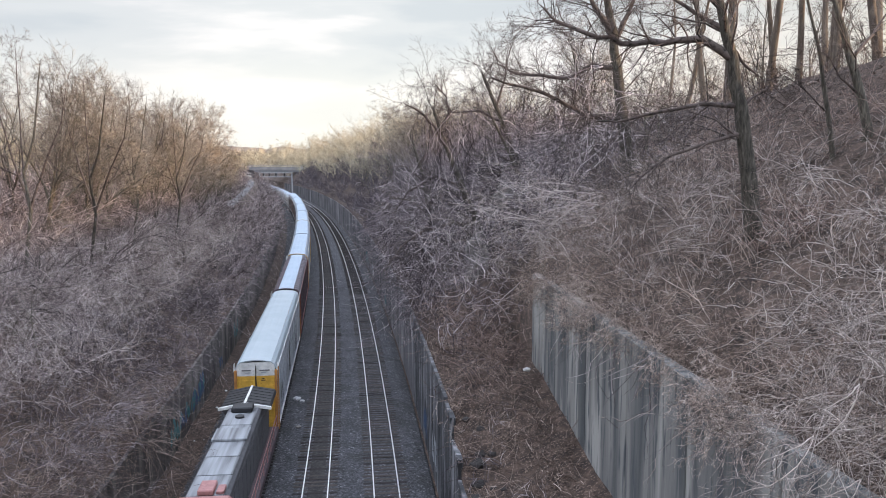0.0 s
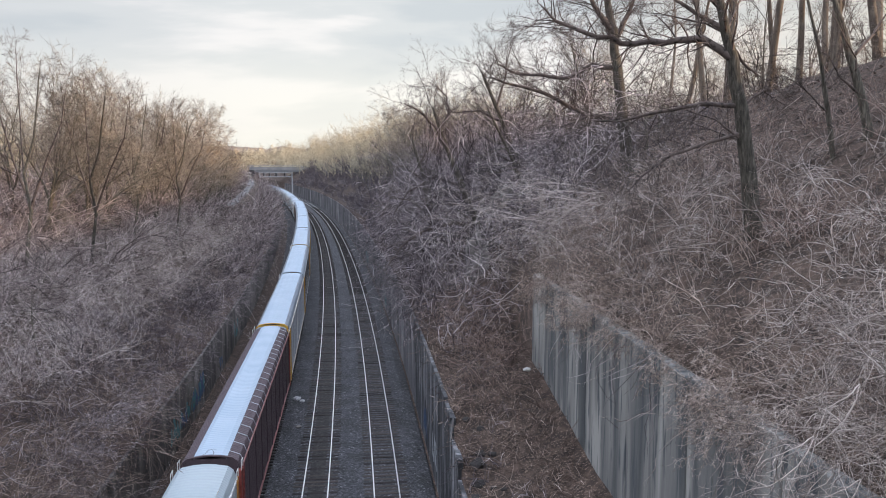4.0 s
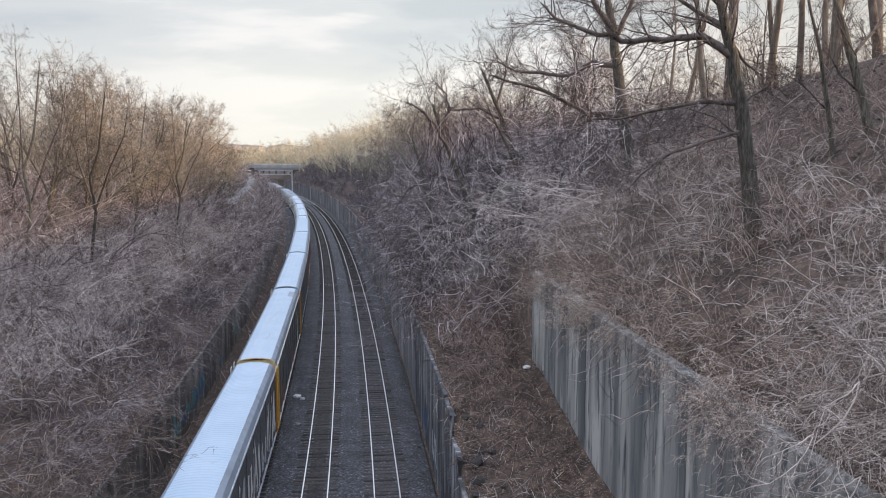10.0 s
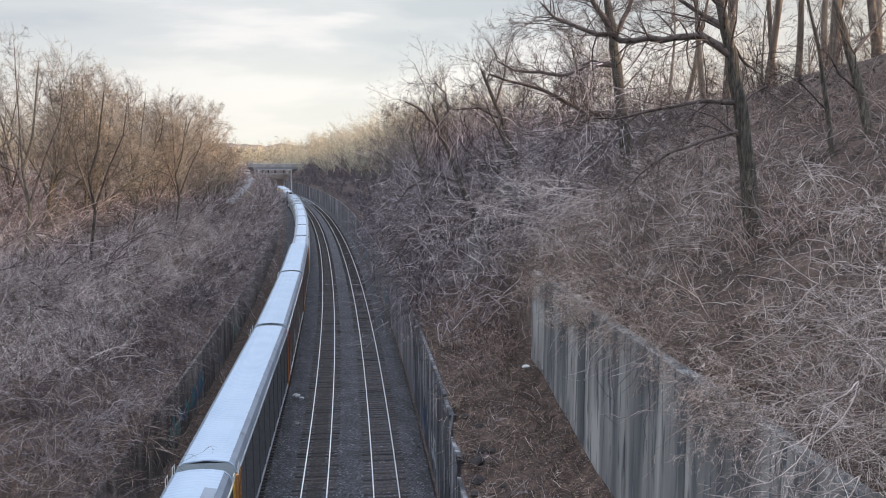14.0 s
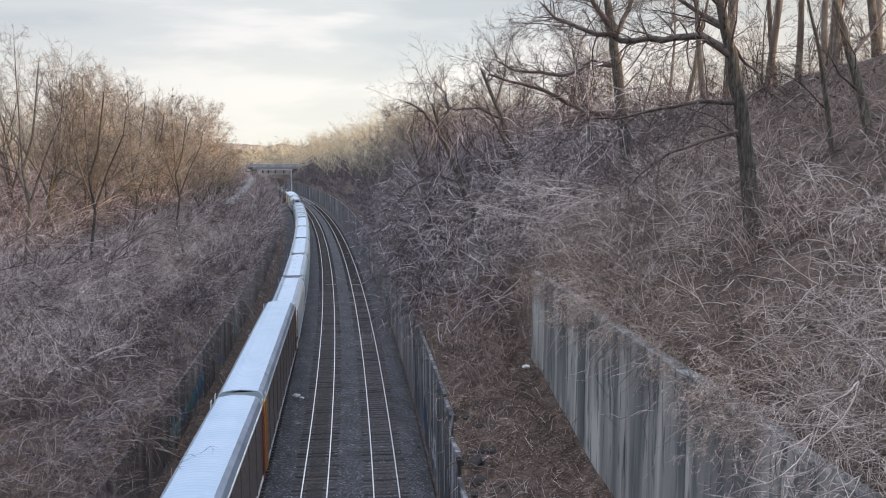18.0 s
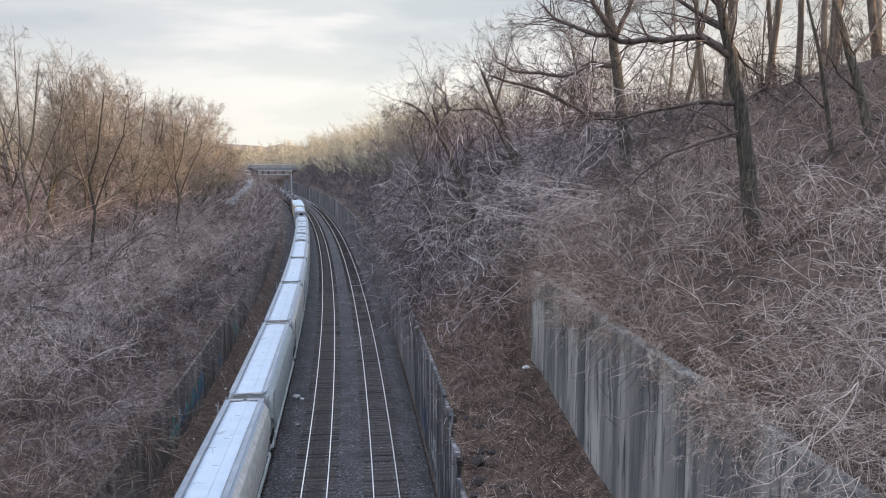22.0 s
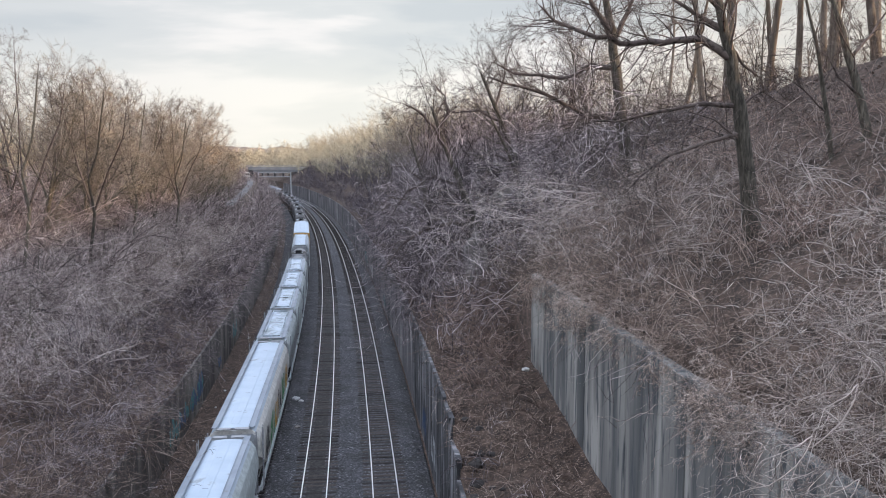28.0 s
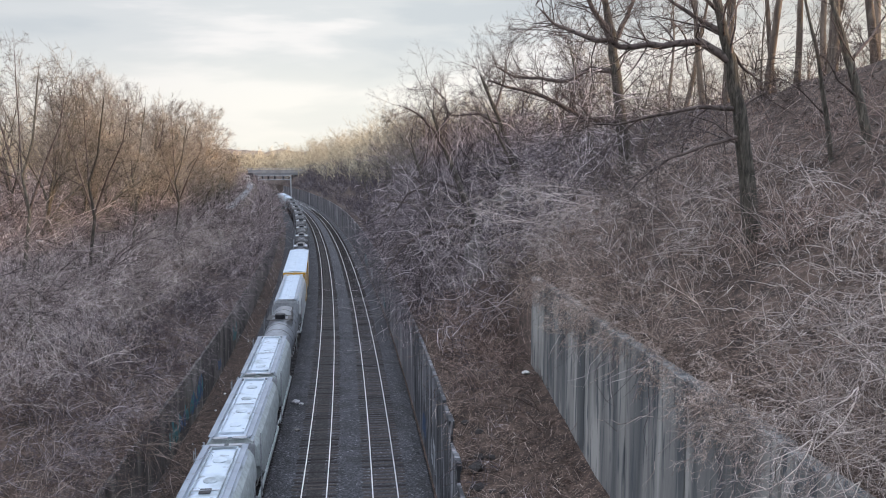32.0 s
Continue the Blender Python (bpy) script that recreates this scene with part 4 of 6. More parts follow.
    fit_part("nose", "lo_nose", MAT["red_paint"], car, lambda: box(-1.1, 1.1, -10.6, -9.5, 1.62, 3.2, 0.15))
    for s in (-1, 1):
        fit_part("cab_window", "lo_win", MAT["black"], car, lambda: box(-0.01, 0.01, -1.1, 1.1, 3.0, 3.7, 0.005), x=s * 1.505, y=-8.1)
        def rails():
            bm = bmesh.new()
            for k in range(9):
                y = -5.0 + k * 1.9
                add_rod(bm, (0, y, 1.62), (0, y, 2.62), 0.022, 5)
            add_rod(bm, (0, -5.0, 2.62), (0, 10.2, 2.62), 0.022, 5)
            add_rod(bm, (0, -5.0, 2.15), (0, 10.2, 2.15), 0.016, 5)
            return bm
        fit_part("handrail", "lo_rail", MAT["pink_red"], car, rails, x=s * 1.47)
        b = fit_part("bogie", "lo_bogie", MAT["under"], car, lambda: add_box(add_box(box(-1.15, -0.95, -2.3, 2.3, 0.45, 0.85, 0.05), 0.95, 1.15, -2.3, 2.3, 0.45, 0.85, 0.05), -1, 1, -0.3, 0.3, 0.5, 1.1, 0.04), y=s * 6.7)
        for e in (-1.9, 0, 1.9):
            fit_part("wheelset", "wheelset", MAT["rail_web"], b, wheel_shape, y=e, z=0.467)
    couplers(car, R + 0.1)
    return car


# ---- the train's make-up: (car, half its coupled length) from the head ----
TRAIN = [(locomotive(), 11.45)]
for args in (("autorack with pale blue-grey roof, yellow end doors and light side screens", "roof_dull", "silver_side", "roof_dull", "bone", "yellow", "rust_orange", (("grey_paint", "dark_side", "bone"), 7), True, "bone"),
             ("autorack with frosted roof and dark maroon ribbed sides", "roof", "maroon", "maroon", "pink_red", "maroon", "red_paint", None, True, "maroon", 0.80),
             ("autorack with frosted roof, yellow ends and silver side screens", "roof", "silver_side", "edge_dull", "cream", "yellow", "yellow", (("bone", "grey_paint"), 3), False, "yellow"),
             ("autorack with frosted roof and black and white sprayed sides", "roof", "dark_side", "edge_dull", "silver_side", "rust_orange", "rust_orange", (("bone", "white_paint", "bone"), 10), False, "roof_dull"),
             ("autorack with scuffed frosted roof, cream top rail and dark sides", "roof", "dark_side", "edge_dull", "cream", "rust_orange", "yellow", (("bone", "red_paint"), 3), False, "tan_paint"),
             ("autorack with frosted roof, yellow ladders and dark grey sides", "roof", "dark_side", "edge_dull", "grey_paint", "yellow", "rust_orange", None, False, "roof_dull"),
             ("autorack with frosted roof, red ladders and brown-grey sides", "roof", "brown_side", "edge_dull", "bone", "yellow", "red_paint", (("grey_paint",), 3), True, "roof_dull"),
             ("autorack with frosted ribbed roof and dark brown sides", "roof", "brown_side", "edge_dull", "grey_paint", "yellow", "rust_orange", None, True, "roof_dull")):
    TRAIN.append((autorack(*args), 14.66))


def scuff_line(pts, z=5.865):
    bm = bmesh.new()
    for (a, b), (c, d) in zip(pts, pts[1:]):
        L = math.hypot(c - a, d - b)
        nx, ny = -(d - b) / L * 0.045, (c - a) / L * 0.045
        bm.faces.new([bm.verts.new((x, y, z)) for x, y in ((a + nx, b + ny), (c + nx, d + ny), (c - nx, d - ny), (a - nx, b - ny))])
    return bm


part("roof_patch", prism(bmesh.new(), [(0.55, 5.846), (1.06, 5.762), (1.06, 5.772), (0.55, 5.858)], 9.4, 12.2), MAT["edge_dull"], TRAIN[5][0], "dull grey roof patch")
part("scuff", scuff_line([(-0.35, -3.2), (-0.1, -1.9), (-0.25, -1.2), (0.05, -0.4), (0.12, 0.8), (0.3, 1.9)]), MAT["grey_paint"], TRAIN[5][0], "dark scrape across the roof")
part("scuff", scuff_line([(0.2, -8.4), (0.35, -7.2), (0.25, -6.6)]), MAT["grey_paint"], TRAIN[5][0], "dark scrape across the roof")
for k in range(5):
    TRAIN.append((covered_hopper("long light grey covered hopper with frosted roof" + (" and sprayed sides" if k == 4 else ""), 10.4, "hopper_beige" if k % 2 == 0 else "hopper_grey", "frost", 4, "trough",
                                 ("black", "green_paint", "yellow") if k == 4 else None), 11.1))
for k in range(4):
    TRAIN.append((covered_hopper("short grey two-bay covered hopper with patchy frost on its hatches", 5.85, "hopper_grey", "patchy", 2, "hatches", ("grey_paint",) if k == 0 else None), 6.47))
part("open_hatch", prism(bmesh.new(), [(-0.3, 4.655), (0.26, 4.655), (0.18, 4.675), (-0.22, 4.675)], -0.34, 0.22), MAT["black"], TRAIN[-3][0], "open black hatch")
TRAIN.append((tank_car("dark grey tank car with a railed top platform", 7.5, "tank_grey", "black", 1.5, 2.85), 8.3))
TRAIN.append((covered_hopper("white round-topped covered hopper", 9.0, "white_paint", "frost", 3, "trough", None, False), 9.75))
TRAIN.append((box_car("long box car with white roof and yellow ends", 12.7), 13.6))
for k in range(9):
    TRAIN.append((tank_car("black tank car with frosted top and black valve housing", 8.4, "tank_black", "tank_top"), 9.28))
for k in range(2):
    TRAIN.append((covered_hopper("long light grey covered hopper with frosted roof", 10.1, "hopper_grey", "frost", 4, "trough"), 11.1))

for k, (x, w, z, h, mat) in enumerate(((-0.66, 0.62, 5.18, 0.06, "dark_side"), (0.62, 0.70, 5.18, 0.06, "dark_side"), (-0.55, 0.34, 5.02, 0.05, "grey_paint"), (0.55, 0.34, 5.02, 0.05, "grey_paint"),
                                   (0.52, 0.20, 4.62, 0.05, "black"), (0.52, 0.30, 4.50, 0.05, "black"))):
    part("stencil_bar", box(x - w / 2, x + w / 2, -14.205 - 0.004, -14.205 + 0.06, z - h / 2, z + h / 2), MAT[mat], TRAIN[1][0], "dark stencilled bar on the end")


def edge_rib():
    bm = bmesh.new()
    for a, b in (((0.83, 5.75), (1.32, 5.575)), ((1.32, 5.575), (1.455, 5.235))):
        add_rod(bm, (a[0], 0, a[1]), (b[0], 0, b[1]), 0.022, 5)
    return bm


for k in range(22):
    fit_part("edge_rib", "edge_rib", MAT["silver_side"], TRAIN[2][0], edge_rib, y=-13.3 + k * 1.267, label="pale worn rib over the maroon roof edge")
for car, half in TRAIN[1:]:
    for piece in car.children:
        if piece.name.split(".")[0] not in ("bogie", "coupler"):
            piece.matrix_basis = Matrix.Diagonal((0.94, 1, 1, 1)) @ piece.matrix_basis

# distance along the left track, by y
_ys = np.arange(-500, 790, 1.0)
_xs = np.array([at(TRACK_L, y).x for y in _ys])
_arc = np.concatenate([[0], np.cumsum(np.hypot(np.diff(_xs), 1.0))])
HEAD = float(np.interp(52.5, _ys, _arc))        # the first autorack's face at the start


def on_line(s):
    y = float(np.interp(s, _arc, _ys))
    return Vector((float(np.interp(y, _ys, _xs)), y, 0.012))


def travelled(t):
    return 11.64 * t + 0.0098 * t * t


def motions():
    s = HEAD - 2 * TRAIN[0][1]
    for car, half in TRAIN:
        mid = s + half
        s += 2 * half
        reach = half * 0.72
        rows = []
        for k in range(17):
            t = 2.0 * k
            d = mid - travelled(t)
            a, b = on_line(d - reach), on_line(d + reach)
            c = (a + b) / 2
            rows.append((t, pose(c.x, c.y, c.z, 0, 0, math.degrees(math.atan2(-(b.x - a.x), b.y - a.y)))))
        walk(car, rows)


# ---- bare trees and brush ----
class Wood:
    """Points and triangles of tapered tubes."""

    def __init__(self):
        self.v, self.t = [], []

    def tube(self, pts, radii, n):
        base = len(self.v)
        d = pts[-1] - pts[0]
        a = d.orthogonal().normalized()
        b = d.cross(a).normalized()
        cs = [(math.cos(k * 2 * math.pi / n), math.sin(k * 2 * math.pi / n)) for k in range(n)]
        last = len(pts) - 1
        for i, (p, r) in enumerate(zip(pts, radii)):
            if i == last:
                self.v.append(p)
                break
            for c, s in cs:
                self.v.append(p + (a * c + b * s) * r)
        for i in range(last - 1):
            o = base + i * n
            for k in range(n):
                j = (k + 1) % n
                self.t += [(o + k, o + j, o + n + j), (o + k, o + n + j, o + n + k)]
        o, tip = base + (last - 1) * n, base + last * n
        for k in range(n):
            self.t.append((o + k, o + (k + 1) % n, tip))

    def mesh(self, name, mat):
        me = raw_mesh(name, [tuple(p) for p in self.v], self.t, mat)
        me.polygons.foreach_set("use_smooth", [True] * len(me.polygons))
        return me

    def arrays(self):
        return np.array([tuple(p) for p in self.v], np.float32), np.array(self.t, np.int32)


def turned(rng, d, lo, hi):
    axis = d.orthogonal()
    axis.rotate(Matrix.Rotation(rng.uniform(0, 2 * math.pi), 3, d))
    return Matrix.Rotation(radians(rng.uniform(lo, hi)), 3, axis) @ d


def grow(woods, rng, p, d, length, r, level, spec, hull=None, thin=None):
    """spec per level: segments, wobble, upward pull, children, length ratio, angles, sides, first child's height.
    hull: the crown's middle height, half width and half height, past which no branch grows; thin: the least radius."""
    seg, wob, up, kids, ratio, angles, sides, first = spec[level]
    if thin is None:
        thin = {3: 0.035, 4: 0.0058}.get(len(spec), 0.011)
    pts, dirs = [p], [d]
    for i in range(seg):
        d = (d + Vector((rng.gauss(0, wob), rng.gauss(0, wob), rng.gauss(0, wob) + up))).normalized()
        p = p + d * (length / seg)
        pts.append(p)
        dirs.append(d)
        if hull and level and (p.x * p.x + p.y * p.y) / hull[1] ** 2 + ((p.z - hull[0]) / hull[2]) ** 2 > rng.uniform(0.85, 1.12):
            break
    seg = len(pts) - 1
    radii = [r * (1 - 0.75 * i / seg) for i in range(seg)] + [0]
    woods[min(level, len(woods) - 1)].tube(pts, radii, sides)
    if level + 1 >= len(spec):
        return
    kids = max(1, round(kids * rng.uniform(0.8, 1.2)))
    for k in range(kids):
        f = first + (1 - first) * (k + rng.random()) / kids
        g = min(f * seg, seg - 0.001)
        i = int(g)
        q = pts[i].lerp(pts[i + 1], g - i)
        grow(woods, rng, q, turned(rng, dirs[i + 1], *angles), length * ratio * (1.0 - 0.2 * f if ratio > 1 else 1.15 - 0.6 * f) * rng.uniform(0.7, 1.25), max(thin, r * (1 - 0.75 * f) * 0.6),
             level + 1, spec, hull, thin)


TREE = [(4, 0.07, 0.03, 8, 1.30, (14, 55), 7, 0.18), (6, 0.14, 0.04, 11, 0.48, (25, 60), 4, 0.22), (4, 0.18, 0.04, 8, 0.52, (20, 55), 3, 0.12),
        (2, 0.17, 0.03, 5, 0.60, (18, 52), 3, 0.1), (1, 0.1, 0.0, 0, 0, (0, 0), 3, 0)]
TALL = [(7, 0.035, 0.02, 7, 0.34, (30, 62), 10, 0.48), (5, 0.15, 0.06, 6, 0.48, (25, 55), 5, 0.2), (4, 0.17, 0.05, 6, 0.50, (25, 60), 3, 0.15),
        (2, 0.18, 0.04, 4, 0.55, (20, 60), 3, 0.15), (1, 0.1, 0.0, 0, 0, (0, 0), 3, 0)]
TWIST = [(6, 0.12, 0.02, 9, 0.50, (30, 75), 8, 0.30), (6, 0.27, 0.03, 7, 0.5, (25, 70), 4, 0.2), (4, 0.27, 0.02, 5, 0.55, (20, 60), 3, 0.15), (2, 0.22, 0.0, 4, 0.6, (20, 60), 3, 0.15),
         (1, 0.1, 0.0, 0, 0, (0, 0), 3, 0)]
SMALL = [(5, 0.10, 0.03, 9, 0.55, (20, 48), 5, 0.12), (4, 0.14, 0.08, 7, 0.50, (20, 50), 3, 0.15), (2, 0.15, 0.05, 6, 0.55, (20, 55), 3, 0.15), (1, 0.1, 0, 0, 0, (0, 0), 3, 0)]
FAR = [(3, 0.06, 0.02, 8, 1.2, (18, 68), 4, 0.2), (3, 0.16, 0.02, 8, 0.5, (28, 75), 3, 0.2), (1, 0.15, 0.05, 6, 0.55, (20, 60), 3, 0.1), (1, 0.1, 0, 0, 0, (0, 0), 3, 0)]
FARTHEST = [(3, 0.06, 0.02, 10, 1.2, (18, 75), 4, 0.15), (2, 0.16, 0.02, 10, 0.5, (30, 85), 3, 0.15), (1, 0.15, 0.05, 7, 0.55, (20, 60), 3, 0.1)]
LIMB = [(4, 0.17, 0.02, 5, 0.6, (20, 60), 4, 0.2), (3, 0.18, 0.02, 5, 0.6, (18, 50), 3, 0.15), (2, 0.18, 0.0, 3, 0.7, (15, 45), 3, 0.15), (1, 0.1, 0, 0, 0, (0, 0), 3, 0)]


def tree_meshes(seed, height, radius, spec, thin=None):
    rng = random.Random(seed)
    woods = [Wood(), Wood()]
    woods.insert(1, woods[0])
    grow(woods, rng, Vector((0, 0, -0.4)), Vector((rng.uniform(-0.08, 0.08), rng.uniform(-0.08, 0.08), 1)).normalized(), height, radius, 0, spec,
         (height * 1.12, height * 0.80, height * 0.88) if spec[0][4] > 1 else None, thin)
    return woods[::2]


def tree_template(seed, height, radius, spec, label, group, twig="branch", bark="bark"):
    t = thing("bare_tree", label, "tree", group)
    woods = tree_meshes(seed, height * (0.52 if spec[0][4] > 1 else 1), radius, spec)
    part("trunk", woods[0].mesh("trunk", MAT[bark]), None, t)
    part("crown", woods[1].mesh("crown", MAT[twig]), None, t)
    return t


def bend(rng, pts, n, wob):
    """A smooth crooked line through a few points."""
    out = []
    for a, b in zip(pts, pts[1:]):
        for k in range(n):
            out.append(a.lerp(b, k / n) + (Vector((rng.gauss(0, wob), rng.gauss(0, wob), rng.gauss(0, wob))) if k else Vector()))
    return out + [pts[-1]]


def limbed_tree(seed, base, trunk, r, limbs, label, twig_r=1.0, top=6.0, shoots=12, group="trees on the hillside"):
    """A tree of which the trunk and the great limbs are known; trunk and limbs as (x, z) in the tree's plane, each limb with its own depth."""
    rng = random.Random(seed)
    t = thing("bare_tree", label, "tree", group)
    bole, crown = Wood(), Wood()
    pts = [Vector((x - base[0], 0, z - base[2])) for x, z in trunk]
    end = pts[-1] + (pts[-1] - pts[-2]).normalized() * top
    line = bend(rng, [pts[0] - Vector((0, 0, 0.6))] + pts + [end], 2, r * 0.12)
    bole.tube(line, [r * (1 - 0.72 * (k / (len(line) - 1)) ** 1.3) for k in range(len(line))], 12)
    for k in range(shoots):
        f = len(line) - 2 - rng.randrange(min(7, len(line) - 3))
        grow([crown], rng, line[f], turned(rng, Vector((0, 0, 1)), 25, 75), rng.uniform(2.0, 4.5), r * 0.15, 0, LIMB)
    part("trunk", bole.mesh("trunk", MAT["bark"]), None, t)
    for rl, dy, limb in limbs:
        w = Wood()
        n = len(limb) - 1
        lp = [Vector((x - base[0], dy * k / n, z - base[2])) for k, (x, z) in enumerate(limb)]
        ln = bend(rng, lp, 3, rl * 0.25)
        w.tube(ln, [rl * (1 - 0.75 * k / (len(ln) - 1)) for k in range(len(ln))], 8)
        for k in range(2, len(ln)):
            d = (ln[k] - ln[k - 1]).normalized()
            for j in range(2 + k % 2):
                grow([w], rng, ln[k], turned(rng, d, 25, 85), rng.uniform(0.8, 2.6) * twig_r, rl * 0.26 * (1 - 0.5 * k / len(ln)), 0, LIMB)
        part("limb", w.mesh("limb", MAT["branch"]), None, t)
    part("crown", crown.mesh("crown", MAT["branch"]), None, t)
    t.matrix_basis = pose(*base)
    return t


def bush_wood(seed, stems, height, spread, twigs, spikes, thick=1.0):
    """A thicket of thin arching stems with curved shoots."""
    rng = random.Random(seed)
    w = Wood()

    def arc(p, d, length, n, r, curl, wob):
        pts, dirs = [p], [d]
        for i in range(n):
            d = (d + curl + Vector((rng.gauss(0, wob), rng.gauss(0, wob), rng.gauss(0, wob)))).normalized()
            p = p + d * length / n
            pts.append(p)
            dirs.append(d)
        w.tube(pts, [r * (1 - 0.6 * k / n) for k in range(n)] + [0], 3)
        return pts, dirs

    for s in range(stems):
        a, lean = rng.uniform(0, 2 * math.pi), rng.uniform(0.1, 1.0) * spread
        p = Vector((rng.gauss(0, 0.3), rng.gauss(0, 0.3), -0.15))
        d = Vector((math.cos(a) * lean, math.sin(a) * lean, 1)).normalized()
        L = height * rng.uniform(0.55, 1.25)
        r = rng.uniform(0.012, 0.026) * thick
        curl = Vector((math.cos(a) * 0.14 + rng.gauss(0, 0.12), math.sin(a) * 0.14 + rng.gauss(0, 0.12), -0.17 * spread))
        pts, dirs = arc(p, d, L, 5, r, curl, 0.16)
        for k in range(twigs):
            f = rng.uniform(0.12, 0.98) * 5
            i = min(4, int(f))
            q = pts[i].lerp(pts[i + 1], f - i)
            td = turned(rng, dirs[i], 18, 85)
            tl = L * rng.uniform(0.25, 0.62)
            bend_by = Vector((rng.gauss(0, 0.2), rng.gauss(0, 0.2), rng.gauss(-0.04, 0.2)))
            tp, tds = arc(q, td, tl, 3, r * 0.6, bend_by, 0.12)
            for j in range(spikes):
                i = rng.randrange(3)
                arc(tp[i].lerp(tp[i + 1], rng.random()), turned(rng, tds[i + 1], 15, 60), tl * rng.uniform(0.35, 0.85), 2, max(0.0065 * thick, r * 0.38), bend_by * 1.4, 0.15)
    return w


def spray_boughs(seed, length, r, boughs=3, thin=0.008, kids=(4, 2, 1.2)):
    """Long pale boughs that arch out along +x from one foot, with crooked hanging twigs."""
    rng = random.Random(seed)
    out = []
    spec = [(7, 0.17, -0.03, kids[0], 0.62, (15, 60), 3, 0.12), (6, 0.22, -0.03, kids[1], 0.62, (15, 60), 3, 0.15), (4, 0.25, -0.02, kids[2], 0.8, (12, 45), 3, 0.2), (2, 0.18, 0, 0, 0, (0, 0), 3, 0)]
    for b in range(boughs):
        w = Wood()
        p, d = Vector((0, 0, -0.2)), Vector((1, rng.uniform(-0.5, 0.5), rng.uniform(0.05, 0.6))).normalized()
        L = length * rng.uniform(0.65, 1.15)
        pts = [p]
        for k in range(9):
            d = (d + Vector((rng.gauss(0.03, 0.15), rng.gauss(0, 0.17), rng.gauss(-0.06, 0.14)))).normalized()
            p = p + d * L / 9
            pts.append(p)
        rr = r * rng.uniform(0.6, 1.1)
        w.tube(pts, [rr * (1 - 0.8 * k / 9) for k in range(10)], 6)
        for k in range(2, 10):
            for j in range(1 + k % 2):
                grow([w], rng, pts[k], turned(rng, (pts[k] - pts[k - 1]).normalized(), 25, 75), rng.uniform(0.14, 0.42) * L, rr * 0.36, 0, spec, None, thin)
        out.append(w)
    return out


def tangle_wood(seed, strands, size, thick=1.0):
    """A snarl of crooked, curling vines and shoots, with no common foot."""
    rng = random.Random(seed)
    w = Wood()
    for s in range(strands):
        p = Vector((rng.gauss(0, 0.42), rng.gauss(0, 0.42), abs(rng.gauss(0.35, 0.3)))) * size
        d = Vector((rng.gauss(0, 1), rng.gauss(0, 1), rng.gauss(0.1, 0.8))).normalized()
        L = size * rng.uniform(0.35, 1.0)
        r = rng.uniform(0.009, 0.026) * thick
        curl = Vector((rng.gauss(0, 0.22), rng.gauss(0, 0.22), rng.gauss(-0.1, 0.16)))
        pts = [p]
        for i in range(6):
            d = (d + curl + Vector((rng.gauss(0, 0.3), rng.gauss(0, 0.3), rng.gauss(0, 0.26)))).normalized()
            p = p + d * L / 6
            pts.append(p)
        w.tube(pts, [r, r * 0.9, r * 0.8, r * 0.7, r * 0.6, r * 0.4, 0], 3)
        for k in range(3):
            i = rng.randrange(1, 5)
            td = turned(rng, (pts[i + 1] - pts[i]).normalized(), 25, 80)
            q = pts[i]
            m = q + td * L * rng.uniform(0.1, 0.2)
            e = m + (td + Vector((rng.gauss(0, 0.5), rng.gauss(0, 0.5), rng.gauss(0, 0.4)))).normalized() * L * rng.uniform(0.08, 0.22)
            w.tube([q, m, e], [r * 0.6, r * 0.5, 0], 3)
    return w


TANGLE = [tangle_wood(700 + k, 40, 3.4, 0.95) for k in range(4)]
FINE_TANGLE = [tangle_wood(720 + k, 34, 2.4, 0.55) for k in range(4)]
HILL_BUSH = [bush_wood(250 + k, 6, 3.8, (0.6, 1.0, 0.8, 1.2)[k], 5, 2, 1.15) for k in range(4)]
NEAR_BUSH = [bush_wood(100 + k, 9, 3.6, (0.5, 0.9, 0.7, 1.1, 0.6, 0.9)[k], 6, 2, 1.0) for k in range(6)]
MID_BUSH = [bush_wood(200 + k, 7, 3.8, (0.7, 1.1, 0.9, 1.3)[k], 5, 1, 1.3) for k in range(4)]
FAR_BUSH = [bush_wood(300 + k, 9, 4.2, (0.5, 0.9, 0.7)[k], 4, 0, 1.9) for k in range(3)]
DROOP = [bush_wood(400 + k, 12, 3.3, (1.5, 1.8, 2.1)[k], 5, 2, 0.5) for k in range(3)]
BRAMBLE = [bush_wood(450 + k, 7, 1.9, (1.4, 1.8, 2.2, 1.0)[k], 3, 1, 0.8) for k in range(4)]
BRAMBLE_MESH = [w.mesh("bramble", MAT[m]) for w, m in zip(BRAMBLE, ("twig_umber", "twig_shaded", "twig_brown", "twig_umber"))]
BUSH_MESH = {m: [w.mesh("shrub", MAT[m]) for w in NEAR_BUSH] for m in ("twig", "twig_red", "twig_pale", "twig_shaded", "twig_umber")}


def place(u, y, size, rng, sink=0.1, tilt=0.12):
    p = at(u, y, ground_z(u, y) - sink)
    return Matrix.Translation(p) @ Euler((rng.gauss(0, tilt), rng.gauss(0, tilt), rng.uniform(0, 6.28))).to_matrix().to_4x4() @ Matrix.Diagonal((size, size, size * rng.uniform(0.8, 1.15), 1))


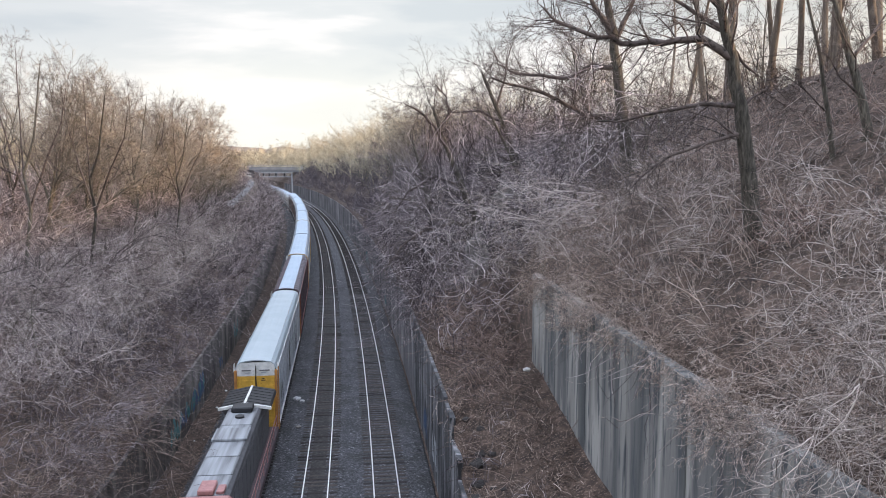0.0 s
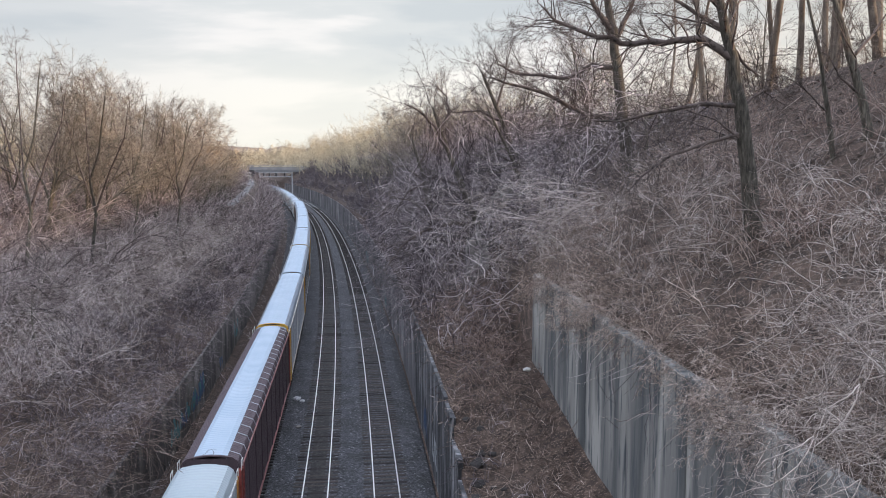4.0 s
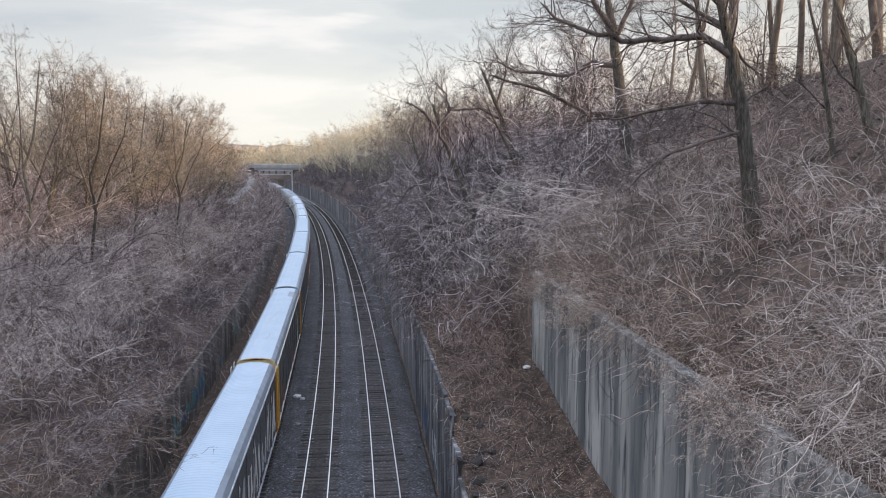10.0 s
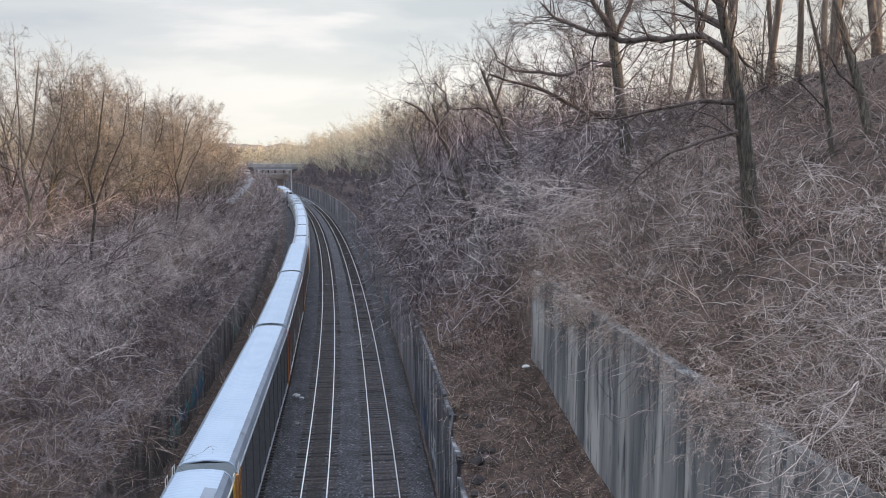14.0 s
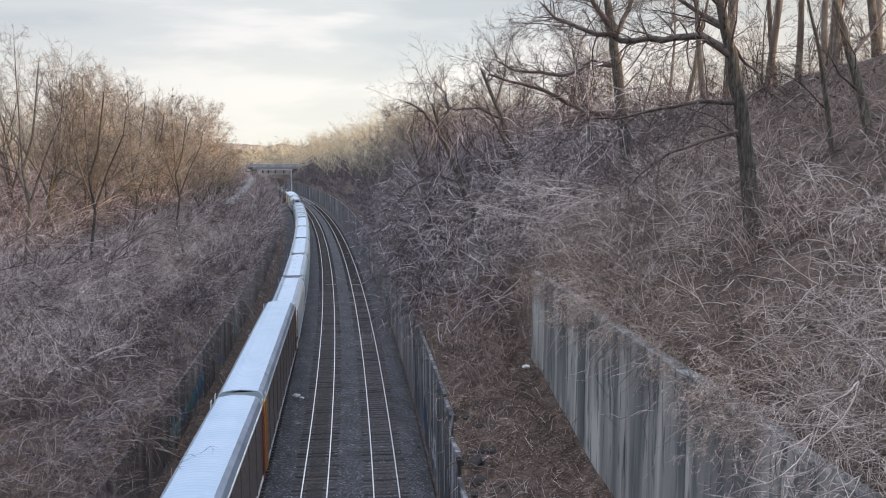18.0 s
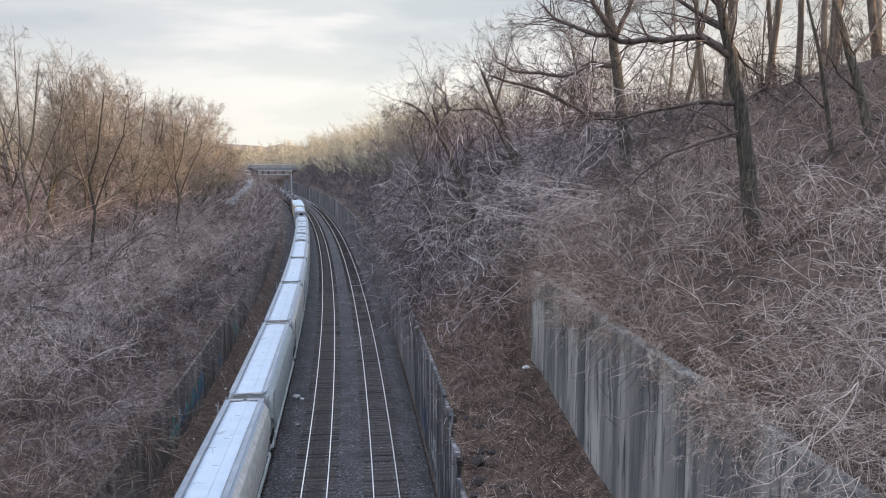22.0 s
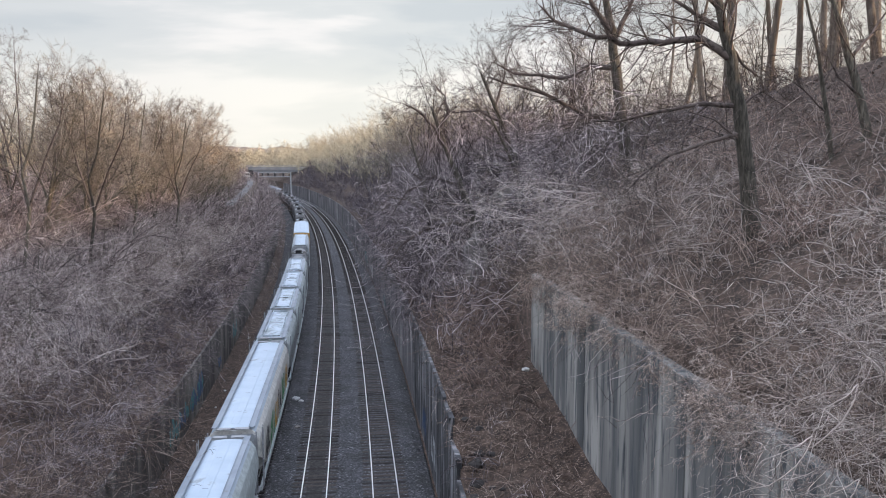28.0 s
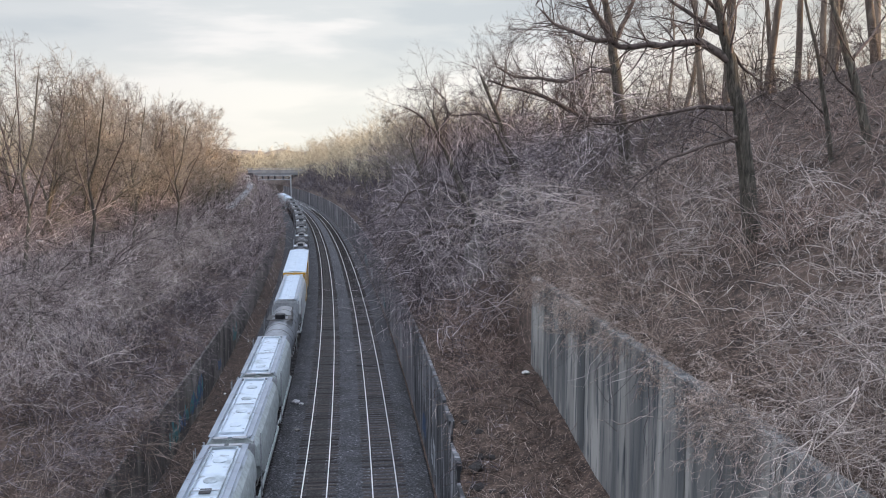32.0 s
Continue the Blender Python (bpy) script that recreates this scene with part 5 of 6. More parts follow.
def thicket(name, woods, places, mat, label, category="brush"):
    """Many plants that nobody could count, in one object."""
    arrays = [w.arrays() for w in woods]
    vs, ts, base = [], [], 0
    for k, m in enumerate(places):
        v, t = arrays[k % len(arrays)]
        a = np.array(m)
        vs.append(v @ a[:3, :3].T.astype(np.float32) + a[:3, 3].astype(np.float32))
        ts.append(t + base)
        base += len(v)
    ob = new(name, raw_mesh(name, np.concatenate(vs), np.concatenate(ts), MAT[mat]))
    return tagged(ob, label, category, kind="stuff")


def scatter(rng, u0, u1, y0, y1, gap, keep=None):
    out = []
    y = y0
    while y < y1:
        u = u0 + rng.uniform(0, gap)
        while u < u1:
            uu, yy = u + rng.gauss(0, gap * 0.3), y + rng.gauss(0, gap * 0.3)
            if u0 <= uu <= u1 and (keep is None or keep(uu, yy)):
                out.append((uu, yy))
            u += gap
        y += gap
    return out


rng = random.Random(5)


def shrubs(spots, mat, size, label, group):
    for u, y in spots:
        ob = tagged(new("shrub", rng.choice(BUSH_MESH[mat])), label, "shrub", group)
        ob.matrix_basis = place(u, y, size * rng.uniform(0.7, 1.3), rng)


def plants(woods, spots, lo, hi):
    return [place(u, y, rng.uniform(lo, hi), rng) for u, y in spots]


def clumpy(lo, scale=0.11, seed=0.0):
    """Brush grows in clumps, with bare gaps between them."""
    return lambda u, y: noise.noise((u * scale * 1.3, y * scale, seed)) > lo


def off_path(u, y):
    return not (150 < y < 400 and path_u(y) - 1.6 < u < path_u(y) + 4.5)


def both(*tests):
    return lambda u, y: all(f(u, y) for f in tests)


# left bank
wall_clear = lambda u, y: y < 48 or y > 57 or u < WALL_L - 1.3
shrubs(scatter(rng, -15, WALL_L - 1.6, 30, 60, 2.3, both(wall_clear, clumpy(-0.2, 0.16))), "twig_umber", 0.8, "dark leafless shrub on the bank close above the wall", "dark shrubs on the left bank")
shrubs(scatter(rng, -24, -15, 30, 40, 2.3, clumpy(-0.2, 0.16)), "twig_umber", 0.85, "dark leafless shrub on the bank close above the wall", "dark shrubs on the left bank")
shrubs(scatter(rng, -34, -15, 39, 68, 2.3, clumpy(-0.25, 0.16)), "twig", 0.9, "leafless grey-brown shrub on the bank above the wall", "shrubs on the left bank")
shrubs(scatter(rng, -34, WALL_L - 5.0, 41, 68, 2.5, clumpy(-0.2, 0.13, 4.0)), "twig_pale", 0.9, "pale leafless shrub on the bank above the wall", "pale shrubs on the left bank")
thicket("undergrowth_left", BRAMBLE, plants(BRAMBLE, scatter(rng, -20, WALL_L - 0.5, 32, 70, 1.5), 0.5, 1.0), "twig_shaded", "low dark tangled undergrowth on the left bank", "undergrowth")
thicket("dark_tangle_left", FINE_TANGLE, plants(FINE_TANGLE, scatter(rng, -15, WALL_L - 1.0, 32, 84, 1.9, both(wall_clear, clumpy(-0.25, 0.15, 3.0))), 0.7, 1.2), "twig_shaded", "crooked dark vines and shoots snarled above the left wall")
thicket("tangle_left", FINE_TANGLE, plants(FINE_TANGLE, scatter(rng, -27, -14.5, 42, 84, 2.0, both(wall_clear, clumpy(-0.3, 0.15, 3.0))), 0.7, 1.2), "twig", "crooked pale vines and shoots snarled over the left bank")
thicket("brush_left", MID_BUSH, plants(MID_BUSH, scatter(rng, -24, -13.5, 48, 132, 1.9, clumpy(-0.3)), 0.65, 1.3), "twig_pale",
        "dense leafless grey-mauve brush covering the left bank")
# Brush by the wall takes the darker twig colour that includes its shade.
thicket("dark_brush_left", MID_BUSH, plants(MID_BUSH, scatter(rng, -14.5, WALL_L - 0.8, 48, 132, 1.8, both(wall_clear, clumpy(-0.35))), 0.6, 1.2), "twig_shaded", "dark leafless brush close above the left wall")
thicket("tall_brush_left", MID_BUSH, plants(MID_BUSH, scatter(rng, -40, -18, 52, 150, 2.5, clumpy(-0.35, 0.1, 2.0)), 1.3, 2.1), "twig", "tall leafless brush below the trees of the left bank")
thicket("brush_over_left_wall", DROOP, plants(DROOP, scatter(rng, WALL_L - 2.4, WALL_L - 0.25, 28, 48, 1.1), 0.8, 1.45), "twig_umber", "drooping dark brown brush hanging over the low wall")
thicket("far_brush_over_left_wall", DROOP, plants(DROOP, scatter(rng, WALL_L - 1.6, WALL_L - 0.3, 48, 72, 1.0), 0.4, 0.85) + plants(DROOP, scatter(rng, WALL_L - 1.8, WALL_L - 0.5, 70, 200, 1.5), 0.8, 1.5),
        "twig_shaded", "drooping leafless brush hanging over the low wall further along")
thicket("far_brush_left", FAR_BUSH, plants(FAR_BUSH, scatter(rng, -44, WALL_L - 0.5, 130, 400, 4.0, off_path), 1.1, 1.9) + plants(FAR_BUSH, scatter(rng, -15.5, WALL_L - 0.6, 150, 340, 2.4), 0.8, 1.4) + plants(FAR_BUSH, scatter(rng, -13.5, WALL_L - 0.5, 95, 150, 2.0), 0.7, 1.2), "twig",
        "distant leafless brush along the left of the line")
# right bank
shrubs(scatter(rng, 13.4, 24, 14, 46, 2.4, clumpy(0.05, 0.2, 1.0)), "twig_red", 0.55, "leafless brown shrub on the hillside above the tall wall", "shrubs on the hillside")
for u, y in scatter(rng, 7.6, 11.9, 24, 54, 0.92):
    ob = tagged(new("bramble", rng.choice(BRAMBLE_MESH)), "low arching brown bramble on the terrace below the tall wall", "bramble", "brambles on the terrace")
    ob.matrix_basis = place(u, y, rng.uniform(0.6, 1.4), rng)


shrubs(scatter(rng, 8.2, 11.8, 44, 58, 1.3), "twig_red", 0.75, "reddish-brown leafless shrub at the end of the terrace", "shrubs on the terrace")


def round_rocks(u, y):
    """Keeps the view to the pale outcrops open."""
    x = at(u, y).x
    return not (52 < y < 75 and abs(x / y - 0.042) < 0.008) and not (55 < y < 78 and abs(x / y - 0.085) < 0.010)


def ragged(u, y):
    """The edge between the hillside and the overgrown bank wanders."""
    return y > 52 + 11 * noise.noise((u * 0.3, y * 0.05, 1.5))


thicket("brush_right", MID_BUSH, plants(MID_BUSH, scatter(rng, 8.0, 21, 47, 130, 2.0, both(round_rocks, clumpy(-0.1, 0.12, 6.0), ragged)), 0.55, 1.1) + plants(MID_BUSH, scatter(rng, 21, 31, 47, 130, 2.4), 0.4, 0.75), "twig_shaded", "dense leafless grey-mauve brush covering the right bank")
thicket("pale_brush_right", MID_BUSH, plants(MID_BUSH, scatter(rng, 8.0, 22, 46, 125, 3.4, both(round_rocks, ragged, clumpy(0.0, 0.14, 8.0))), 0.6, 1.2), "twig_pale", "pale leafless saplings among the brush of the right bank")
thicket("vine_tangle", TANGLE, [Matrix.Translation((0, 0, rng.uniform(0, 4.5))) @ m for m in plants(TANGLE, scatter(rng, 7.8, 21, 48, 125, 2.35, both(round_rocks, ragged)), 0.8, 1.6)], "twig_shaded", "dark tangle of vines over the trees on the right bank")
thicket("hill_brush", HILL_BUSH, plants(HILL_BUSH, scatter(rng, 13, 20, 12, 30, 2.6), 0.35, 0.7) + plants(HILL_BUSH, scatter(rng, 13, 20, 30, 62, 2.0), 0.35, 0.7), "twig_brown", "low brown bramble and saplings on the hillside")
thicket("slope_brush", HILL_BUSH, plants(HILL_BUSH, scatter(rng, 19.5, 31, 12, 60, 1.7), 0.24, 0.5), "twig_umber", "dark brown bramble on the steep slope below the ridge")
thicket("pale_hill_brush", HILL_BUSH, plants(HILL_BUSH, scatter(rng, 13, 21, 27, 49, 1.6), 0.35, 0.75), "twig_pale", "pale leafless saplings on the hillside above the tall wall")
thicket("brush_over_right_wall", DROOP, plants(DROOP, scatter(rng, WALL_R + 0.5, WALL_R + 2.2, 62, 130, 1.5), 0.9, 1.8), "twig_shaded", "drooping leafless brush hanging over the trackside wall")
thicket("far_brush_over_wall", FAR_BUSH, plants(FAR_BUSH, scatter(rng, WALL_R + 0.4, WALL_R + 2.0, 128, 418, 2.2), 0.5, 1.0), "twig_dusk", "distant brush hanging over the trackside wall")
thicket("brush_over_tall_wall", DROOP, plants(DROOP, scatter(rng, UPPER + 0.25, UPPER + 1.7, 12, 38, 0.85), 0.4, 0.85) + plants(DROOP, scatter(rng, UPPER + 0.1, UPPER + 1.4, 34, 47, 1.0), 0.4, 0.75), "twig_brown", "drooping brown brush along the top of the tall wall")
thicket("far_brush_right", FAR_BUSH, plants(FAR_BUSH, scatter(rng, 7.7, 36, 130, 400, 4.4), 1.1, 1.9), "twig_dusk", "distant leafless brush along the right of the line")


def hanging_vines(name, clumps, label, thick=1.0):
    """Thin dark vines that hang in curtains; each clump: u, y, height of its top, width, drop, number."""
    r = random.Random(33)
    w = Wood()
    for u, y, z, width, drop, number in clumps:
        c = at(u, y, z)
        for k in range(number):
            p = c + Vector((r.gauss(0, width * 0.4), r.gauss(0, width * 0.4), r.uniform(-0.35, 0.1) * drop))
            L = drop * r.uniform(0.4, 1.1)
            d = Vector((r.gauss(0, 0.35), r.gauss(0, 0.35), -1)).normalized()
            pts = [p]
            for i in range(5):
                d = (d + Vector((r.gauss(0, 0.42), r.gauss(0, 0.42), -0.12))).normalized()
                p = p + d * L / 5
                pts.append(p)
            rr = r.uniform(0.012, 0.035) * thick
            w.tube(pts, [rr, rr, rr * 0.9, rr * 0.8, rr * 0.6, 0], 3)
    tagged(new(name, w.mesh(name, MAT["twig_shaded"])), label, "vines", kind="stuff")


r9 = random.Random(44)
hanging_vines("hanging_vines", [(r9.uniform(8.0, 17.0), r9.uniform(58, 100), r9.uniform(15, 23), r9.uniform(1.5, 3.5), r9.uniform(3, 7), 22) for k in range(26)]
              + [(r9.uniform(7.6, 9.0), r9.uniform(60, 110), r9.uniform(8.5, 12), r9.uniform(1.0, 2.0), r9.uniform(3, 6), 20) for k in range(22)],
              "dark bare vines hanging in curtains on the right bank")


hanging_vines("wall_vines", [(UPPER - 0.12, r9.uniform(18, 45.5), 12.9, 0.35, r9.uniform(1.5, 4.5), r9.randrange(2, 6)) for k in range(26)], "thin dark bare vines hanging down the tall wall", 0.4)


def fallen_leaves(name, spots, label):
    """Dead leaves: small bent lozenges lying on the ground."""
    vs, ts = [], []
    for u, y, z in spots:
        p = at(u, y, z)
        a, L, w = rng.uniform(0, 6.28), rng.uniform(0.06, 0.13), rng.uniform(0.03, 0.06)
        c, s = math.cos(a), math.sin(a)
        n = len(vs)
        vs += [(p.x - c * L, p.y - s * L, p.z + 0.01), (p.x - s * w, p.y + c * w, p.z + 0.03), (p.x + c * L, p.y + s * L, p.z + rng.uniform(0.01, 0.08)), (p.x + s * w, p.y - c * w, p.z + 0.035),
               (p.x, p.y, p.z + 0.05)]
        ts += [(n, n + 4, n + 1), (n + 1, n + 4, n + 2), (n + 2, n + 4, n + 3), (n + 3, n + 4, n)]
    tagged(new(name, raw_mesh(name, vs, ts, MAT["leaf"])), label, "leaves", kind="stuff")


LEAVES = []
for k in range(5000):
    u, y = rng.uniform(7.8, 11.9), rng.uniform(26, 56)
    LEAVES.append((u, y, ground_z(u, y)))
for k in range(9000):
    u, y = rng.uniform(12.8, 27), rng.uniform(14, 56)
    LEAVES.append((u, y, ground_z(u, y)))
for k in range(7000):
    u, y = WALL_L - rng.uniform(0.5, 12), rng.uniform(32, 75)
    LEAVES.append((u, y, ground_z(u, y)))
for k in range(1500):
    u, y = rng.uniform(7.4, 8.0), rng.uniform(26, 60)
    LEAVES.append((u, y, ground_z(u, y)))
fallen_leaves("fallen_leaves", LEAVES, "brown dead leaves lying on the banks")
LEAVES = []
for k in range(6500):
    side = rng.random() < 0.8
    u, y = (-7.7 - abs(rng.gauss(0, 0.75)) if side else 6.75 - abs(rng.gauss(0, 0.2))), 36 + 95 * rng.random() ** 1.4
    if u > WALL_L + 0.1:
        LEAVES.append((u, y, -0.34 if u < -7.6 or u > 6.6 else -0.25))
fallen_leaves("drifted_leaves", LEAVES, "dead leaves drifted along the foot of the walls")
SPRAY = [[w.mesh("bough", MAT["twig_white"]) for w in spray_boughs(500 + k, 5.4, 0.015, 3, 0.0055)] for k in range(3)]
for u, y, size, rz, rx in ((14.0, 12.6, 1.0, 172, 0), (13.4, 13.8, 0.9, 150, 6), (15.6, 14.2, 1.15, 178, -5), (13.4, 15.2, 0.7, 196, 3), (17.0, 13.0, 1.2, 170, 2), (18.2, 16.0, 1.0, 184, -3), (14.6, 15.0, 0.9, 188, 4),
                           (16.5, 16.5, 0.9, 160, -4), (15.2, 18.2, 0.55, 140, 4), (17.5, 21.0, 0.8, 195, 3), (16.5, 30.0, 0.6, 185, 2), (17.0, 39.0, 0.8, 190, 3), (15.0, 36.0, 0.6, 150, 0), (14.2, 43.5, 0.9, 120, -2), 
                           (19.0, 41.0, 0.9, 178, 2), 
                           (12.8, 49.5, 0.75, 182, 0), ):
    t = thing("arching_shrub", "pale grey arching bare shrub overhanging the wall", "shrub", "arching shrubs over the tall wall")
    for me in SPRAY[int(y * 3) % 3]:
        part("bough", me, None, t)
    t.matrix_basis = Matrix.Translation(at(u, y, ground_z(u, y) + 0.1)) @ pose(0, 0, 0, rx * 3, 0, rz) @ Matrix.Diagonal((size, size, size, 1))

FAN = [[w.mesh("bough", MAT["twig_pale"]) for w in spray_boughs(560 + k, 6.6, 0.034, 3, 0.015, (3, 1.2, 1))] for k in range(2)]
for k, (u, y, size, rz, up) in enumerate(((16.5, 47.5, 1.0, 178, 4), (17.5, 50.0, 1.1, 186, 8), (15.5, 52.5, 1.1, 170, 6), (18.5, 53.5, 1.1, 192, 2), (19.0, 57.5, 1.1, 182, 4))):
    t = thing("fallen_tree", "grey fallen tree spreading pale bare boughs over the bank", "tree", "fallen trees on the bank")
    for me in FAN[k % 2]:
        part("bough", me, None, t)
    t.matrix_basis = Matrix.Translation(at(u, y, ground_z(u, y) + 0.9)) @ pose(0, 0, 0, 0, up, rz) @ Matrix.Diagonal((size, size, size, 1))

# thick pale boughs close to the bridge
CLOSE = [[w.mesh("bough", MAT["twig_white"]) for w in spray_boughs(540 + k, 5.6, 0.032, 2, 0.006)] for k in range(2)]
for k, (u, y, size, rz, up) in enumerate(((15.2, 11.6, 1.15, 176, 4), (15.6, 13.0, 1.2, 184, 0), (14.8, 10.8, 1.0, 168, 8), (16.0, 14.6, 1.2, 172, -4), (16.4, 12.2, 1.3, 190, 2))):
    t = thing("arching_shrub", "thick pale bare boughs reaching out over the wall", "shrub", "arching shrubs over the tall wall")
    for me in CLOSE[k % 2]:
        part("bough", me, None, t)
    t.matrix_basis = Matrix.Translation(at(u, y, ground_z(u, y) + 0.2)) @ pose(0, 0, 0, 0, up, rz) @ Matrix.Diagonal((size, size, size, 1))
BROWN_SPRAY = [[w.mesh("bough", MAT["twig_brown"]) for w in spray_boughs(510 + k, 2.9, 0.014, 4, 0.0065, (5, 3, 1.5))] for k in range(3)]
for k in range(26):
    y = 17.5 + k * 1.08
    t = thing("overhanging_shrub", "short brown bare shrub hanging over the wall's top", "shrub", "shrubs along the top of the tall wall")
    for me in BROWN_SPRAY[k % 3]:
        part("bough", me, None, t)
    t.matrix_basis = Matrix.Translation(at(UPPER + rng.uniform(0.5, 1.6), y, 12.95 + rng.uniform(0, 0.3))) @ pose(0, 0, 0, rng.uniform(-10, 10), rng.uniform(0, 16), rng.uniform(115, 245)) @ Matrix.Diagonal((*[rng.uniform(0.6, 1.0)] * 3, 1))
LEFT_SPRAY = [[w.mesh("bough", MAT["twig_shaded"]) for w in spray_boughs(515 + k, 4.2, 0.014, 3, 0.006)] for k in range(3)]
for u, y, size, rz in ((-12.4, 35.0, 1.0, 10), (-11.6, 37.4, 0.9, -20), (-12.6, 39.2, 1.05, 6), (-11.8, 41.0, 0.85, 24), (-12.2, 43.0, 0.95, -8), (-11.4, 44.6, 0.8, -26), (-12.8, 46.2, 0.9, 4), (-11.4, 33.6, 1.0, 30), (-13.6, 37.0, 1.1, -30),
                       (-14.5, 41.0, 1.1, 160), (-15.5, 46.0, 1.2, 200), (-17.0, 50.0, 1.2, 80), (-16.0, 54.0, 1.2, -60), (-18.0, 44.0, 1.2, 45), (-15.0, 60.0, 1.1, 150)):
    t = thing("arching_shrub", "grey-mauve arching bare shrub above the low wall", "shrub", "arching shrubs over the low wall")
    for me in LEFT_SPRAY[int(y * 5) % 3]:
        part("bough", me, None, t)
    t.matrix_basis = Matrix.Translation(at(u, y, ground_z(u, y) + 0.3)) @ pose(0, 0, 0, 0, 0, rz) @ Matrix.Diagonal((size, size, size, 1))

# a slender sapling that leans out over the near track from the left bank
t = thing("leaning_sapling", "slender purple-brown sapling leaning out over the track", "sapling")
for w in spray_boughs(520, 6.6, 0.03, 2):
    part("bough", w.mesh("bough", MAT["branch"]), None, t)
t.matrix_basis = Matrix.Translation(at(-10.5, 28.6, ground_z(-10.5, 28.6))) @ pose(0, 0, 0, 0, -28, 4)

# the two great trees on the hillside
limbed_tree(71, (11.53, 29.5, 15.1), [(11.45, 15.3), (11.18, 17.0), (10.97, 18.65), (10.6, 21.05), (10.23, 22.8), (9.78, 24.4)], 0.37,
            [(0.16, 1.0, [(10.15, 22.8), (9.16, 23.5), (7.88, 23.36), (6.38, 23.36), (5.18, 23.75), (4.08, 24.2), (3.4, 24.9)]),
             (0.09, -0.8, [(10.46, 21.15), (9.05, 21.18), (7.55, 20.9), (6.05, 20.55), (5.15, 20.6)]),
             (0.08, -1.2, [(10.56, 20.15), (9.4, 19.85), (8.0, 19.4), (6.9, 18.65), (6.2, 18.0)]),
             (0.10, 1.2, [(9.95, 23.8), (9.0, 24.4), (8.0, 25.2), (6.6, 26.0)]),
             (0.08, 0.5, [(10.27, 23.1), (10.7, 22.6), (11.2, 22.25), (11.35, 23.2)])],
            "old bare tree with mossy dark trunk and a long crooked limb")
limbed_tree(72, (12.38, 55.0, 18.4), [(12.36, 18.8), (11.92, 21.7), (11.5, 25.0), (11.18, 27.5), (10.73, 29.3)], 0.46,
            [(0.20, 1.5, [(11.57, 25.0), (9.9, 25.3), (8.6, 24.55), (6.56, 24.7), (4.9, 24.8), (3.4, 25.6)]),
             (0.20, -1.5, [(11.85, 21.7), (9.6, 21.9), (8.1, 22.6), (6.57, 23.35), (4.33, 23.9), (2.8, 24.3)]),
             (0.20, 1.0, [(11.27, 26.8), (12.2, 28.6), (12.9, 30.1), (13.2, 32.5)]),
             (0.20, -1.0, [(11.15, 27.3), (9.8, 29.0), (9.05, 30.4), (7.5, 32.5)])],
            "large dark bare tree with spreading crooked limbs", 1.5, 7.0)

limbed_tree(76, (15.75, 30.5, 20.0), [(15.7, 20.2), (15.1, 22.3), (14.6, 23.8), (14.2, 24.9)], 0.20,
            [(0.08, 0.6, [(14.9, 22.9), (15.8, 23.8), (16.6, 24.9)]), (0.06, -0.5, [(15.3, 21.6), (14.4, 22.2), (13.8, 23.0)])], "dark bare tree leaning out from the steep hillside", 0.45, 5.0, 3)
limbed_tree(77, (14.7, 31.0, 19.0), [(14.65, 19.4), (14.3, 21.4), (14.0, 23.0), (13.6, 24.4)], 0.11,
            [(0.05, 0.4, [(14.2, 22.0), (14.8, 23.0), (15.0, 24.2)]), (0.04, -0.4, [(14.35, 21.0), (13.4, 21.8), (12.7, 22.2)])], "thin dark bare tree on the steep hillside", 0.4, 4.0, 3)

# forked trees that stand out of the left bank's brush
for k, (x, y, top) in enumerate(((-31.5, 62.0, 28.6), (-30.4, 71.0, 27.6), (-33.0, 88.0, 27.8), (-33.6, 104.0, 26.6))):
    z0 = ground_z((x - track_x(y)) / math.hypot(1, track_slope(y)), y)
    rise = top - z0
    fork = z0 + rise * 0.30
    limbed_tree(110 + k, (x, y, z0), [(x - 0.5, z0 + 0.3), (x + 0.3, fork), (x - 0.1, z0 + rise * 0.45), (x + 0.8, z0 + rise * 0.58), (x + 1.2, z0 + rise * 0.72)], 0.15,
                [(0.10, 1.5, [(x + 0.3, fork), (x - 1.2, z0 + rise * 0.52), (x - 2.4, z0 + rise * 0.74), (x - 2.9, z0 + rise * 0.93)]),
                 (0.10, -1.5, [(x + 0.35, fork + 0.4), (x + 1.9, z0 + rise * 0.50), (x + 3.4, z0 + rise * 0.64), (x + 4.2, z0 + rise * 0.80)]),
                 (0.07, 1.0, [(x - 0.1, z0 + rise * 0.45), (x - 0.4, z0 + rise * 0.75), (x - 0.7, z0 + rise * 0.96)]),
                 (0.06, -1.0, [(x - 0.6, z0 + rise * 0.44), (x - 2.6, z0 + rise * 0.50), (x - 4.0, z0 + rise * 0.62)])],
                "dark forked bare tree rising from tangled brush", 0.95, rise * 0.18, 8, "forked trees on the left bank")

